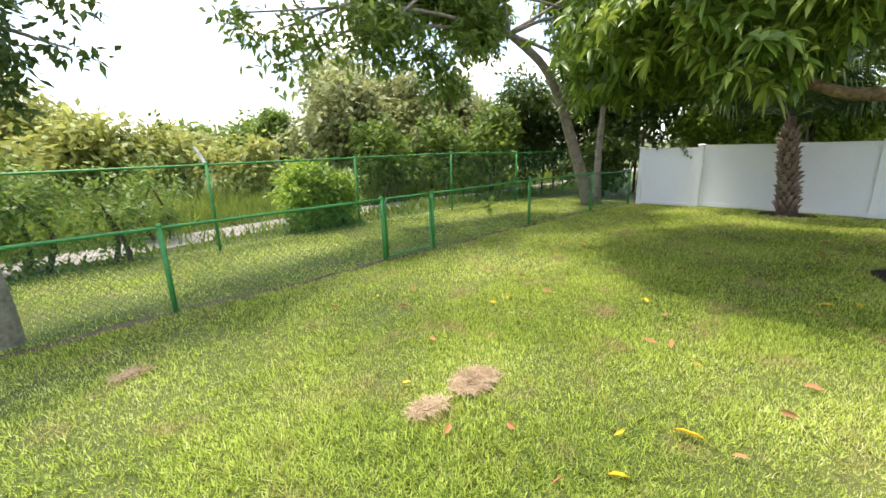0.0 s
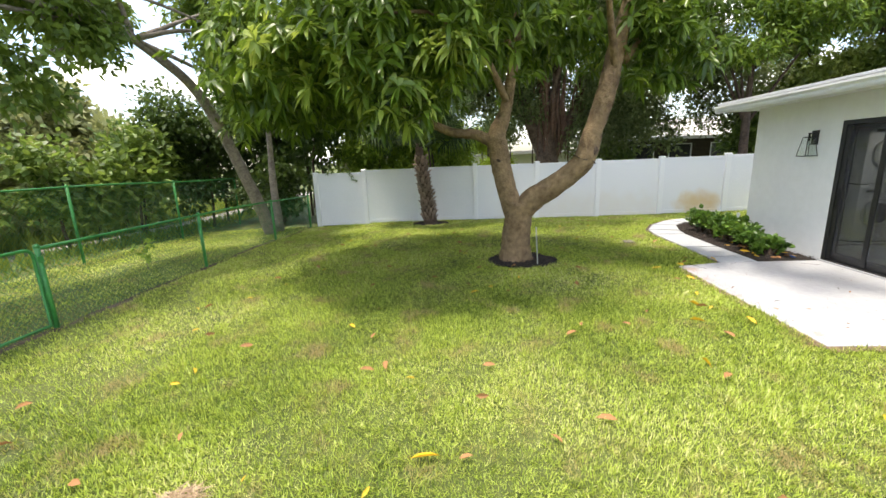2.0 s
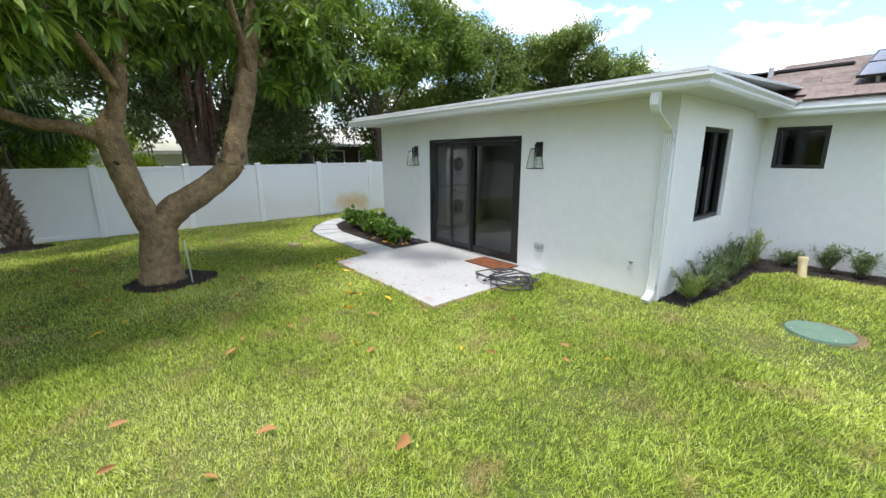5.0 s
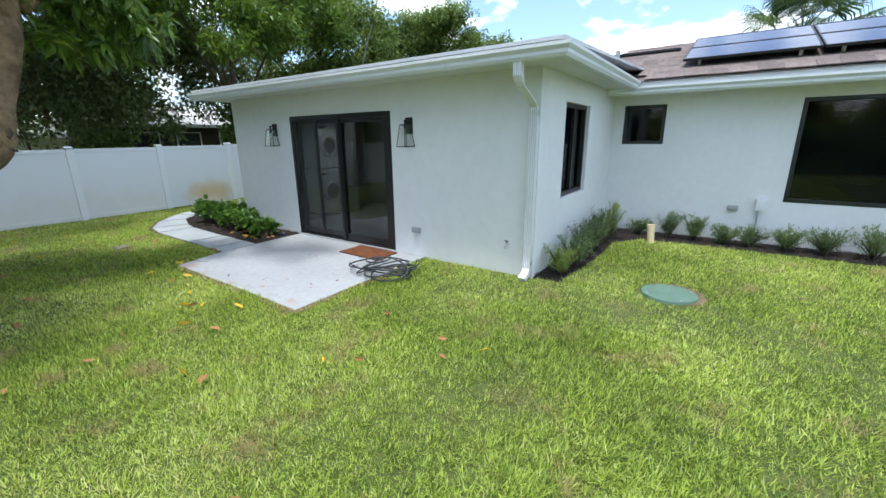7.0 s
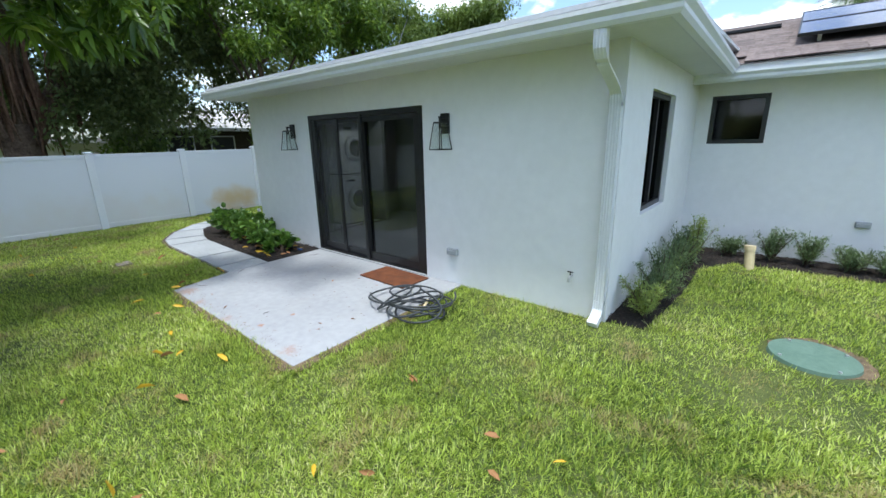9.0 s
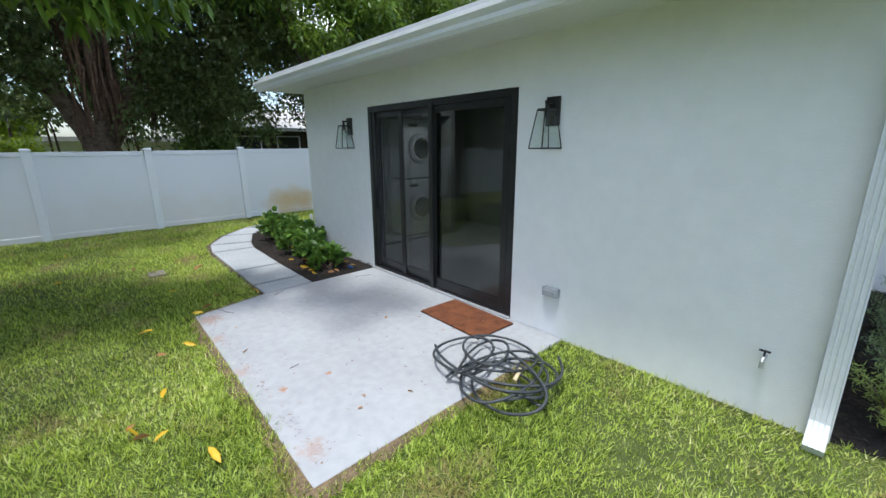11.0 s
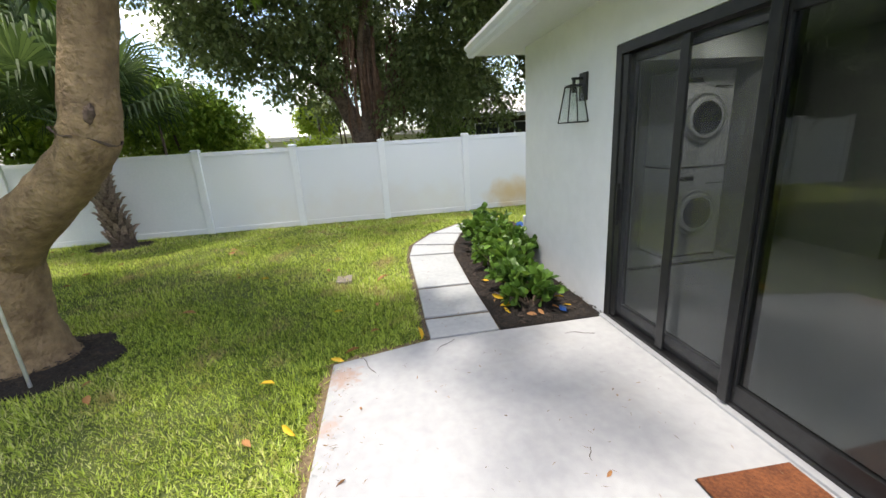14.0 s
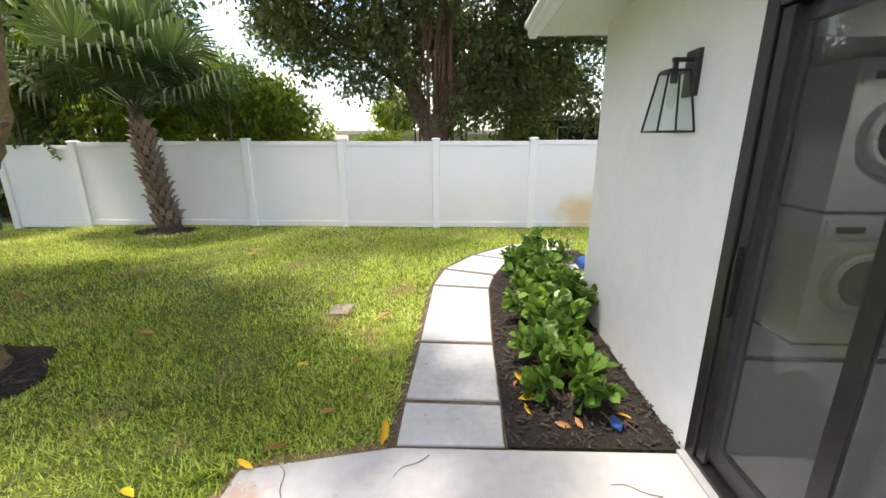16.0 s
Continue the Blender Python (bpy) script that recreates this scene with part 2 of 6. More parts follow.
def rust_spot(m, at, reach, amount):
    """One ragged rust stain on a slab."""
    n, l = m.node_tree.nodes, m.node_tree.links
    p = n["Principled BSDF"]
    old = p.inputs["Base Color"].links[0].from_socket
    geo, noi, mul, add, dist, mr, mx = (n.new("ShaderNode" + k) for k in ("NewGeometry", "TexNoise", "VectorMath", "VectorMath", "VectorMath", "MapRange", "Mix"))
    noi.inputs["Scale"].default_value, noi.inputs["Detail"].default_value = 22, 4
    mul.operation, add.operation, dist.operation = 'SCALE', 'ADD', 'DISTANCE'
    mul.inputs["Scale"].default_value = reach * 2.2
    l.new(geo.outputs["Position"], noi.inputs["Vector"])
    l.new(noi.outputs["Color"], mul.inputs[0])
    l.new(geo.outputs["Position"], add.inputs[0])
    l.new(mul.outputs[0], add.inputs[1])
    l.new(add.outputs[0], dist.inputs[0])
    dist.inputs[1].default_value = (at[0] + reach * 1.1, at[1] + reach * 1.1, reach * 1.1)
    mr.inputs["From Min"].default_value, mr.inputs["From Max"].default_value = reach, reach * 0.3
    mr.inputs["To Max"].default_value = amount
    l.new(dist.outputs["Value"], mr.inputs["Value"])
    mx.data_type = 'RGBA'
    mx.inputs[7].default_value = (0.36, 0.15, 0.05, 1)
    l.new(mr.outputs[0], mx.inputs[0])
    l.new(old, mx.inputs[6])
    l.new(mx.outputs[2], p.inputs["Base Color"])


for spot_at, spot_r, spot_a in (((4.97, -3.33), 0.035, 0.85), ((4.95, -3.66), 0.03, 0.9), ((6.6, -3.25), 0.16, 0.45), ((6.1, -3.2), 0.10, 0.35), ((4.3, -3.24), 0.10, 0.35), ((5.4, -3.19), 0.09, 0.3), ((4.9, -4.75), 0.02, 0.6)):
    rust_spot(CONCRETE, spot_at, spot_r, spot_a)
PAVER = surface("grey_white_slab", (0.31, 0.325, 0.335), (0.39, 0.40, 0.408), 2.2, 0.85, 0.4, 110, fine=18, bdist=0.005, per_object=0.08)
blemish(PAVER, (0.26, 0.23, 0.20), 2.3, 0.58, 0.8, 0.45)
blemish(STUCCO, (0.68, 0.69, 0.675), 0.9, 0.5, 0.8, 0.5)
SOIL = surface("sandy_soil", (0.055, 0.038, 0.024), (0.13, 0.095, 0.06), 4, 0.95, 0.8, 60, fine=30, bdist=0.02)
TURF = surface("turf_floor", (0.050, 0.070, 0.013), (0.110, 0.130, 0.028), 1.0, 0.95, 0.9, 45, c3=(0.16, 0.125, 0.06), fine=22, bdist=0.03)
MULCH = surface("dark_mulch", (0.006, 0.004, 0.003), (0.020, 0.014, 0.010), 9, 0.95, 1.0, 70, c3=(0.05, 0.034, 0.024), fine=45, bdist=0.03)
CHIP = surface("mulch_chip", (0.012, 0.008, 0.006), (0.058, 0.040, 0.029), 12, 0.9, 0.5, 80)
VINYL = surface("white_vinyl", (0.72, 0.735, 0.765), (0.77, 0.78, 0.805), 1.5, 0.4, 0.04, 20)
GREEN = surface("green_fence_paint", (0.022, 0.17, 0.035), (0.05, 0.27, 0.065), 6, 0.45, 0.15, 120)
GREENW = surface("green_wire", (0.02, 0.15, 0.05), (0.04, 0.22, 0.08), 6, 0.5, 0.0)
BARK = surface("mango_bark", (0.125, 0.080, 0.042), (0.31, 0.215, 0.12), 3.2, 0.9, 1.0, 30, c3=(0.42, 0.32, 0.20), fine=13, bdist=0.03)
blemish(BARK, (0.060, 0.040, 0.026), 4.0, 0.54, 0.76, 0.55)
BARKG = surface("grey_bark", (0.16, 0.13, 0.105), (0.34, 0.29, 0.24), 6, 0.9, 0.9, 40, fine=22, bdist=0.02)
BARKD = surface("dark_bark", (0.05, 0.033, 0.024), (0.13, 0.09, 0.065), 4, 0.95, 1.0, 25, fine=14, bdist=0.04)
ROOTB = surface("reddish_root", (0.10, 0.055, 0.035), (0.22, 0.13, 0.085), 5, 0.95, 0.8, 25, fine=14, bdist=0.03)
BOOT = surface("palm_boot", (0.14, 0.095, 0.075), (0.38, 0.29, 0.23), 7, 0.95, 0.8, 60, fine=30, bdist=0.01, per_object=0.3)
MANGO = foliage("mango_leaf", (0.030, 0.072, 0.007), (0.16, 0.26, 0.030), (0.42, 0.52, 0.09), 0.42, 0.38, 1.6)
YOUNG = foliage("young_mango_leaf", (0.10, 0.17, 0.022), (0.33, 0.42, 0.075), (0.50, 0.55, 0.14), 0.42, 0.4, 2.0)
LEAFD = foliage("deep_leaf", (0.025, 0.055, 0.010), (0.095, 0.155, 0.03), None, 0.35, 0.5, 0.5)
LEAFM = foliage("mid_leaf", (0.055, 0.11, 0.016), (0.22, 0.32, 0.06), None, 0.42, 0.5, 0.5)
LEAFT = foliage("sunlit_leaf", (0.06, 0.11, 0.02), (0.21, 0.29, 0.065), None, 0.45, 0.5, 0.5)
LEAFG = foliage("grey_leaf", (0.14, 0.165, 0.06), (0.40, 0.43, 0.18), None, 0.35, 0.55, 0.5)
LEAFB = foliage("bright_leaf", (0.12, 0.21, 0.02), (0.36, 0.50, 0.07), None, 0.45, 0.5, 0.6)
LIME = foliage("lime_leaf", (0.20, 0.29, 0.025), (0.46, 0.58, 0.07), None, 0.45, 0.5, 0.6)
LEAFY = foliage("olive_leaf", (0.14, 0.17, 0.035), (0.38, 0.41, 0.11), None, 0.4, 0.6, 0.4)
CLUSIA = foliage("clusia_leaf", (0.030, 0.078, 0.012), (0.14, 0.26, 0.038), (0.34, 0.50, 0.07), 0.32, 0.42, 3.0)
PODOY = foliage("young_podocarpus_leaf", (0.14, 0.20, 0.05), (0.34, 0.42, 0.10), (0.55, 0.60, 0.16), 0.35, 0.5, 2.0)
FICUS = surface("ficus_bark", (0.075, 0.050, 0.036), (0.22, 0.155, 0.11), 4, 0.95, 1.0, 25, fine=14, bdist=0.04)
# Panel vinyl made lighter for the posts: the light they catch, as colour.
POST_LIT = surface("white_vinyl_post_lit", (0.76, 0.77, 0.79), (0.80, 0.81, 0.825), 1.5, 0.35, 0.04, 20)
EDGE = surface("dry_edge_soil", (0.10, 0.07, 0.04), (0.24, 0.17, 0.095), 6, 0.95, 0.9, 60, c3=(0.30, 0.24, 0.13), fine=30, bdist=0.02)
PODO = foliage("podocarpus_leaf", (0.055, 0.095, 0.045), (0.19, 0.26, 0.10), (0.38, 0.46, 0.10), 0.3, 0.5, 2.0)
LEAFN = foliage("ficus_leaf", (0.055, 0.085, 0.026), (0.22, 0.275, 0.10), None, 0.48, 0.5, 0.35)
FROND = foliage("palm_frond", (0.018, 0.044, 0.012), (0.085, 0.14, 0.04), (0.24, 0.30, 0.13), 0.35, 0.65, 0.8)
BLADE = foliage("grass_blade", (0.078, 0.142, 0.012), (0.56, 0.68, 0.120), (0.76, 0.76, 0.34), 0.45, 0.5, 0.45, 0.86, (0.42, 0.32, 0.16))
RUSH = foliage("wild_grass", (0.10, 0.15, 0.018), (0.28, 0.36, 0.065), (0.42, 0.40, 0.15), 0.4, 0.6, 0.4)
DRY = foliage("dry_leaf", (0.19, 0.085, 0.028), (0.46, 0.23, 0.085), (0.55, 0.33, 0.15), 0.15, 0.7, 0.8)
YELLOW = foliage("yellow_leaf", (0.62, 0.34, 0.015), (0.75, 0.50, 0.03), None, 0.2, 0.5, 0.8)
STRAW = foliage("straw", (0.36, 0.25, 0.15), (0.62, 0.49, 0.33), None, 0.1, 0.8, 4.0)
MAT = surface("coir", (0.085, 0.024, 0.009), (0.23, 0.078, 0.026), 9, 0.95, 1.0, 160, fine=60, bdist=0.01)
RUBBER = surface("grey_rubber", (0.028, 0.032, 0.036), (0.055, 0.06, 0.065), 5, 0.55, 0.1, 60)
LIDM = surface("green_lid", (0.085, 0.15, 0.11), (0.125, 0.20, 0.15), 5, 0.6, 0.2, 80)
PVC = surface("cream_pvc", (0.62, 0.50, 0.29), (0.70, 0.58, 0.36), 5, 0.45, 0.1, 60)
GREYP = surface("grey_plastic", (0.30, 0.32, 0.34), (0.40, 0.42, 0.43), 5, 0.5, 0.1, 60)
BLUE = surface("blue_plastic", (0.012, 0.05, 0.20), (0.02, 0.08, 0.28), 5, 0.4, 0.1, 60)
STEEL = surface("galvanised", (0.45, 0.46, 0.47), (0.60, 0.61, 0.62), 8, 0.4, 0.1, 80, metal=0.8)
SOLAR = surface("solar_cell", (0.008, 0.014, 0.055), (0.013, 0.024, 0.085), 0.7, 0.16, 0.0, 60, spec=0.4)
WHITEP = surface("white_enamel", (0.76, 0.77, 0.78), (0.80, 0.81, 0.82), 3, 0.25, 0.02, 20)
# Indoor white greyed down: the room's dimness is put into the colour.
INWALL = surface("dimmed_interior_paint", (0.36, 0.38, 0.37), (0.43, 0.44, 0.43), 2, 0.8, 0.1, 60)
BLIND = surface("charcoal_blind", (0.055, 0.058, 0.062), (0.075, 0.078, 0.082), 3, 0.85, 0.2, 90)
TILE = surface("marble_tile", (0.66, 0.67, 0.68), (0.78, 0.79, 0.79), 1.4, 0.15, 0.0, 30, fine=6)
# Near-black of glass and trim, and of the shade in doorway and gap.
DARKIN = surface("dark_parts_and_shade", (0.010, 0.010, 0.012), (0.02, 0.02, 0.022), 3, 0.5, 0.05, 40)
SHEDW = surface("brown_shed_wood", (0.035, 0.025, 0.02), (0.08, 0.06, 0.045), 5, 0.9, 0.5, 40)
PALEROOF = surface("pale_roof", (0.42, 0.40, 0.37), (0.55, 0.53, 0.50), 3, 0.8, 0.3, 50)
GRAVEL = surface("pale_track", (0.20, 0.18, 0.16), (0.34, 0.31, 0.28), 2, 0.95, 0.8, 60, fine=20, bdist=0.02)
DOWN = glow("downlight", (1.0, 0.95, 0.88), 8.0)


# ---- mesh helpers ----
def link(name, bm, material, parent=None, label="", smooth=False):
    me = bpy.data.meshes.new(name)
    bm.to_mesh(me)
    bm.free()
    me.materials.append(material)
    if smooth:
        me.polygons.foreach_set("use_smooth", [True] * len(me.polygons))
    ob = new(name, me)
    ob.parent = parent
    if label:
        ob["label"] = label
    return ob


part = link


def raw(name, verts, faces, material, parent=None, label="", smooth=False):
    me = bpy.data.meshes.new(name)
    me.from_pydata([tuple(v) for v in verts], [], faces)
    me.materials.append(material)
    if smooth:
        me.polygons.foreach_set("use_smooth", [True] * len(me.polygons))
    ob = new(name, me)
    ob.parent = parent
    if label:
        ob["label"] = label
    return ob


def fast_mesh(name, V, T, material, parent=None):
    """A mesh from arrays of corners and triangles."""
    me = bpy.data.meshes.new(name)
    me.vertices.add(len(V))
    me.vertices.foreach_set("co", np.asarray(V, dtype=np.float32).ravel())
    me.loops.add(len(T) * 3)
    me.loops.foreach_set("vertex_index", np.asarray(T, dtype=np.int32).ravel())
    me.polygons.add(len(T))
    me.polygons.foreach_set("loop_start", np.arange(len(T), dtype=np.int32) * 3)
    me.update(calc_edges=True)
    me.materials.append(material)
    ob = new(name, me)
    ob.parent = parent
    return ob


def thing(name, label, category, at=(0, 0, 0), group="", kind=""):
    e = new(name)
    e.location = at
    return tagged(e, label, category, group, kind)


def add_box(bm, x0, x1, y0, y1, z0, z1, bevel=0.0, m=None):
    r = bmesh.ops.create_cube(bm, size=1.0)
    vs = r["verts"]
    for v in vs:
        v.co = Vector(((x0 + x1) / 2 + v.co.x * (x1 - x0), (y0 + y1) / 2 + v.co.y * (y1 - y0), (z0 + z1) / 2 + v.co.z * (z1 - z0)))
    if bevel:
        es = {e for v in vs for e in v.link_edges}
        out = bmesh.ops.bevel(bm, geom=list(es), offset=bevel, segments=2, profile=0.6, affect='EDGES')
        vs = list({v for f in out["faces"] for v in f.verts} | {v for v in vs if v.is_valid})
    if m is not None:
        bmesh.ops.transform(bm, matrix=m, verts=vs)
    return vs


def box(x0, x1, y0, y1, z0, z1, bevel=0.0, m=None):
    bm = bmesh.new()
    add_box(bm, x0, x1, y0, y1, z0, z1, bevel, m)
    return bm


def boxes(rows, bevel=0.0):
    bm = bmesh.new()
    for r in rows:
        add_box(bm, *r, bevel=bevel)
    return bm


def add_tube(bm, pts, radii, seg=8, closed=True, wobble=0.0, seed=0):
    """A tube along pts; radii per point."""
    rnd = random.Random(seed)
    pts = [Vector(p) for p in pts]
    rings = []
    up = Vector((0.3, 0.9, 0.2))
    for i, p in enumerate(pts):
        d = (pts[min(i + 1, len(pts) - 1)] - pts[max(i - 1, 0)]).normalized()
        a = d.cross(up)
        if a.length < 0.1:
            a = d.cross(Vector((1, 0, 0)))
        a.normalize()
        b = d.cross(a)
        ring = []
        for k in range(seg):
            ang = 2 * math.pi * k / seg
            r = radii[i] * (1 + wobble * (rnd.random() - 0.5) * 2)
            ring.append(bm.verts.new(p + a * math.cos(ang) * r + b * math.sin(ang) * r))
        rings.append(ring)
        up = -b
    for r0, r1 in zip(rings, rings[1:]):
        for k in range(seg):
            bm.faces.new((r0[k], r0[(k + 1) % seg], r1[(k + 1) % seg], r1[k]))
    if closed:
        bm.faces.new(list(reversed(rings[0])))
        bm.faces.new(rings[-1])


def smooth_path(pts, n=6):
    """Catmull-Rom through the points (x, y, z, radius)."""
    P = [np.array(p, float) for p in pts]
    P = [2 * P[0] - P[1]] + P + [2 * P[-1] - P[-2]]
    out = []
    for i in range(1, len(P) - 2):
        for k in range(n):
            t = k / n
            a, b, c, d = P[i - 1], P[i], P[i + 1], P[i + 2]
            out.append(0.5 * (2 * b + (c - a) * t + (2 * a - 5 * b + 4 * c - d) * t * t + (3 * b - a - 3 * c + d) * t ** 3))
    out.append(P[-2])
    return out


def limb(bm, pts, n=6, seg=12, wobble=0.04, seed=0):
    q = smooth_path(pts, n)
    add_tube(bm, [p[:3] for p in q], [max(p[3], 0.001) for p in q], seg, True, wobble, seed)


def extrude_outline(bm, outline, z0, z1, bevel=0.0):
    """A slab over a flat outline, its top edge rounded off."""
    vs = [bm.verts.new((x, y, z0)) for x, y in outline]
    f = bm.faces.new(vs)
    r = bmesh.ops.extrude_face_region(bm, geom=[f])
    top = [v for v in r["geom"] if isinstance(v, bmesh.types.BMVert)]
    for v in top:
        v.co.z = z1
    bmesh.ops.recalc_face_normals(bm, faces=bm.faces)
    if bevel:
        es = [e for e in bm.edges if e.verts[0] in top and e.verts[1] in top]
        bmesh.ops.bevel(bm, geom=es, offset=bevel, segments=2, profile=0.5, affect='EDGES')


def ramp01(a, b, v):
    t = np.clip((np.asarray(v, float) - a) / (b - a), 0, 1)
    return t * t * (3 - 2 * t)


def gz(x, y):
    """Height of the ground."""
    return -0.02 - 0.075 * ramp01(8.5, 13, x) * ramp01(-12, -3, y) - 0.10 * ramp01(1.5, 5.4, y) - 0.08 * ramp01(5.4, 9, y) - 0.03 * ramp01(9, 14, x)


def leaf_mesh(name, P, D, L, W, material, parent=None, droop=0.35, fold=0.25, simple=False, seed=1):
    """Leaves at P along D (unit), of length L and width W, as one crown."""
    rs = np.random.RandomState(seed)
    n = len(P)
    D = D / np.linalg.norm(D, axis=1, keepdims=True)
    R = rs.normal(size=(n, 3)) * 0.55 + np.array([0, 0, 1.0])
    S = np.cross(D, R)
    S /= np.linalg.norm(S, axis=1, keepdims=True) + 1e-9
    N = np.cross(S, D)
    L, W = L[:, None], W[:, None]
    down = np.array([0, 0, -1.0])
    if simple:
        V = np.stack([P, P + D * L * 0.45 + S * W * 0.5, P + D * L + down * L * droop * 0.6, P + D * L * 0.45 - S * W * 0.5], 1)
        T = np.array([[0, 1, 2], [0, 2, 3]])
    else:
        a, b = 0.32, 0.68
        ma = P + D * L * a + down * L * droop * a * a
        mb = P + D * L * b + down * L * droop * b * b
        tip = P + D * L * 0.97 + down * L * droop
        up = N * W * fold
        V = np.stack([P, ma + S * W * 0.5 + up, ma, ma - S * W * 0.5 + up, mb + S * W * 0.42 + up, mb, mb - S * W * 0.42 + up, tip], 1)
        T = np.array([[0, 1, 2], [0, 2, 3], [1, 4, 5], [1, 5, 2], [2, 5, 6], [2, 6, 3], [4, 7, 5], [5, 7, 6]])
    k = V.shape[1]
    F = (T[None] + (np.arange(n) * k)[:, None, None]).reshape(-1, 3)
    return fast_mesh(name, V.reshape(-1, 3), F, material, parent)


def whorls(centres, axes, per, length, width, spread=1.0, jit=0.02, seed=1, hang=0.35):
    """Rosettes of leaves: per leaves about each centre, fanning out from its axis."""
    rs = np.random.RandomState(seed)
    C = np.repeat(centres, per, 0)
    A = np.repeat(axes, per, 0)
    n = len(C)
    D = rs.normal(size=(n, 3))
    D = D / np.linalg.norm(D, axis=1, keepdims=True) * spread + A
    D[:, 2] -= hang
    P = C + rs.normal(size=(n, 3)) * jit
    return P, D, length * rs.uniform(0.65, 1.15, n), width * rs.uniform(0.75, 1.15, n)


def rosettes(centres, outward, per, length, width, seed):
    """Twig ends: leaves spread round an axis like the ribs of an umbrella."""
    rs = np.random.RandomState(seed)
    n = len(centres)
    A = outward * np.array([0.7, 0.7, 0.35]) + np.array([0, 0, 0.35]) + rs.normal(size=(n, 3)) * 0.25
    A /= np.linalg.norm(A, axis=1, keepdims=True)
    U = np.cross(A, rs.normal(size=(n, 3)))
    U /= np.linalg.norm(U, axis=1, keepdims=True)
    V = np.cross(A, U)
    turn = (np.arange(per) * 2.4)[None, :] + rs.uniform(-0.25, 0.25, (n, per))
    open_by = rs.uniform(-0.25, 0.75, (n, per))
    D = U[:, None] * np.cos(turn)[..., None] + V[:, None] * np.sin(turn)[..., None] + A[:, None] * open_by[..., None]
    P = centres[:, None] - A[:, None] * rs.uniform(0.0, 0.07, (n, per))[..., None] + rs.normal(size=(n, per, 3)) * 0.006
    size = np.repeat(rs.uniform(0.8, 1.15, n), per)
    m = n * per
    return P.reshape(-1, 3), D.reshape(-1, 3), length * size * rs.uniform(0.7, 1.1, m), width * size * rs.uniform(0.8, 1.1, m)


def blobs_points(blobs, count, seed, shell=0.55):
    """Points filling ellipsoids (x, y, z, rx, ry, rz), thicker towards the outside."""
    rs = np.random.RandomState(seed)
    vol = np.array([b[3] * b[4] * b[5] for b in blobs]) ** 0.8
    pick = rs.choice(len(blobs), count, p=vol / vol.sum())
    B = np.array(blobs)[pick]
    d = rs.normal(size=(count, 3))
    d /= np.linalg.norm(d, axis=1, keepdims=True)
    r = shell + (1 - shell) * rs.uniform(0, 1, count) ** 0.6
    r *= 1 + 0.18 * rs.normal(size=count)
    return B[:, :3] + d * r[:, None] * B[:, 3:], d


def clumps(blobs, seed, least=0.7):
    """Breaks large ellipsoids into uneven smaller ones, for a ragged outline."""
    rnd = random.Random(seed)
    out = []
    for b in blobs:
        if max(b[3:]) < least:
            out.append(b)
            continue
        for k in range(12):
            d = Vector((rnd.gauss(0, 1), rnd.gauss(0, 1), rnd.gauss(0, 1))).normalized() * rnd.uniform(0.3, 0.76)
            s = rnd.uniform(0.30, 0.56)
            out.append((b[0] + d.x * b[3], b[1] + d.y * b[4], b[2] + d.z * b[5], b[3] * s, b[4] * s, b[5] * s * rnd.uniform(0.8, 1.15)))
    return out


# ---- ground ----
def ground_sheet():
    xs = np.unique(np.concatenate([np.linspace(-6, 15, 106), np.array([-600, -300, -150, -80, -45, -25, -15, -10, 18, 22, 28, 40, 60, 100, 180, 350, 700])]))
    ys = np.unique(np.concatenate([np.linspace(-12, 12, 121), np.array([-600, -300, -150, -80, -45, -28, -18, 15, 20, 28, 40, 60, 100, 180, 350, 700])]))
    X, Y = np.meshgrid(xs, ys, indexing="ij")
    Z = gz(X, Y)
    near = (np.abs(X - 4.5) < 9.5) & (np.abs(Y) < 11)
    bumps = np.array([noise.noise(Vector((x * 0.9, y * 0.9, 0))) for x, y in zip(X.ravel(), Y.ravel())]).reshape(X.shape)
    Z = Z + np.where(near, bumps * 0.012, 0)
    flat = (X > 3.9) & (X < 13) & (Y < -2.9)
    Z = np.where(flat, np.minimum(Z, gz(X, Y) - 0.01), Z)
    V = np.stack([X, Y, Z], -1).reshape(-1, 3)
    ny = len(ys)
    I, J = np.meshgrid(np.arange(len(xs) - 1), np.arange(ny - 1), indexing="ij")
    a = (I * ny + J).ravel()
    F = np.concatenate([np.stack([a, a + ny, a + ny + 1], 1), np.stack([a, a + ny + 1, a + 1], 1)])
    ob = fast_mesh("ground", V, F, TURF)
    ob.data.polygons.foreach_set("use_smooth", [True] * len(ob.data.polygons))
    tagged(ob, "level back yard ground under a green lawn", "ground", kind="structure")


ground_sheet()

PATIO = [(4.08, -5.4), (4.05, -3.12), (6.79, -3.17), (6.97, -3.90), (6.99, -5.4)]
SLABS = [
    [(7.00, -3.91), (7.35, -3.91), (7.345, -4.49), (7.01, -4.48)],
    [(7.40, -3.91), (8.105, -3.93), (8.09, -4.50), (7.395, -4.49)],
    [(8.16, -3.93), (9.405, -3.95), (9.33, -4.55), (8.145, -4.50)],
    [(9.465, -3.955), (9.99, -4.05), (9.78, -4.64), (9.39, -4.56)],
    [(10.05, -4.07), (10.66, -4.42), (10.46, -4.88), (9.85, -4.67)],
    [(10.71, -4.47), (11.22, -4.98), (10.86, -5.26), (10.51, -4.92)],
    [(11.26, -5.03), (11.62, -5.80), (11.05, -5.90), (10.90, -5.31)],
]
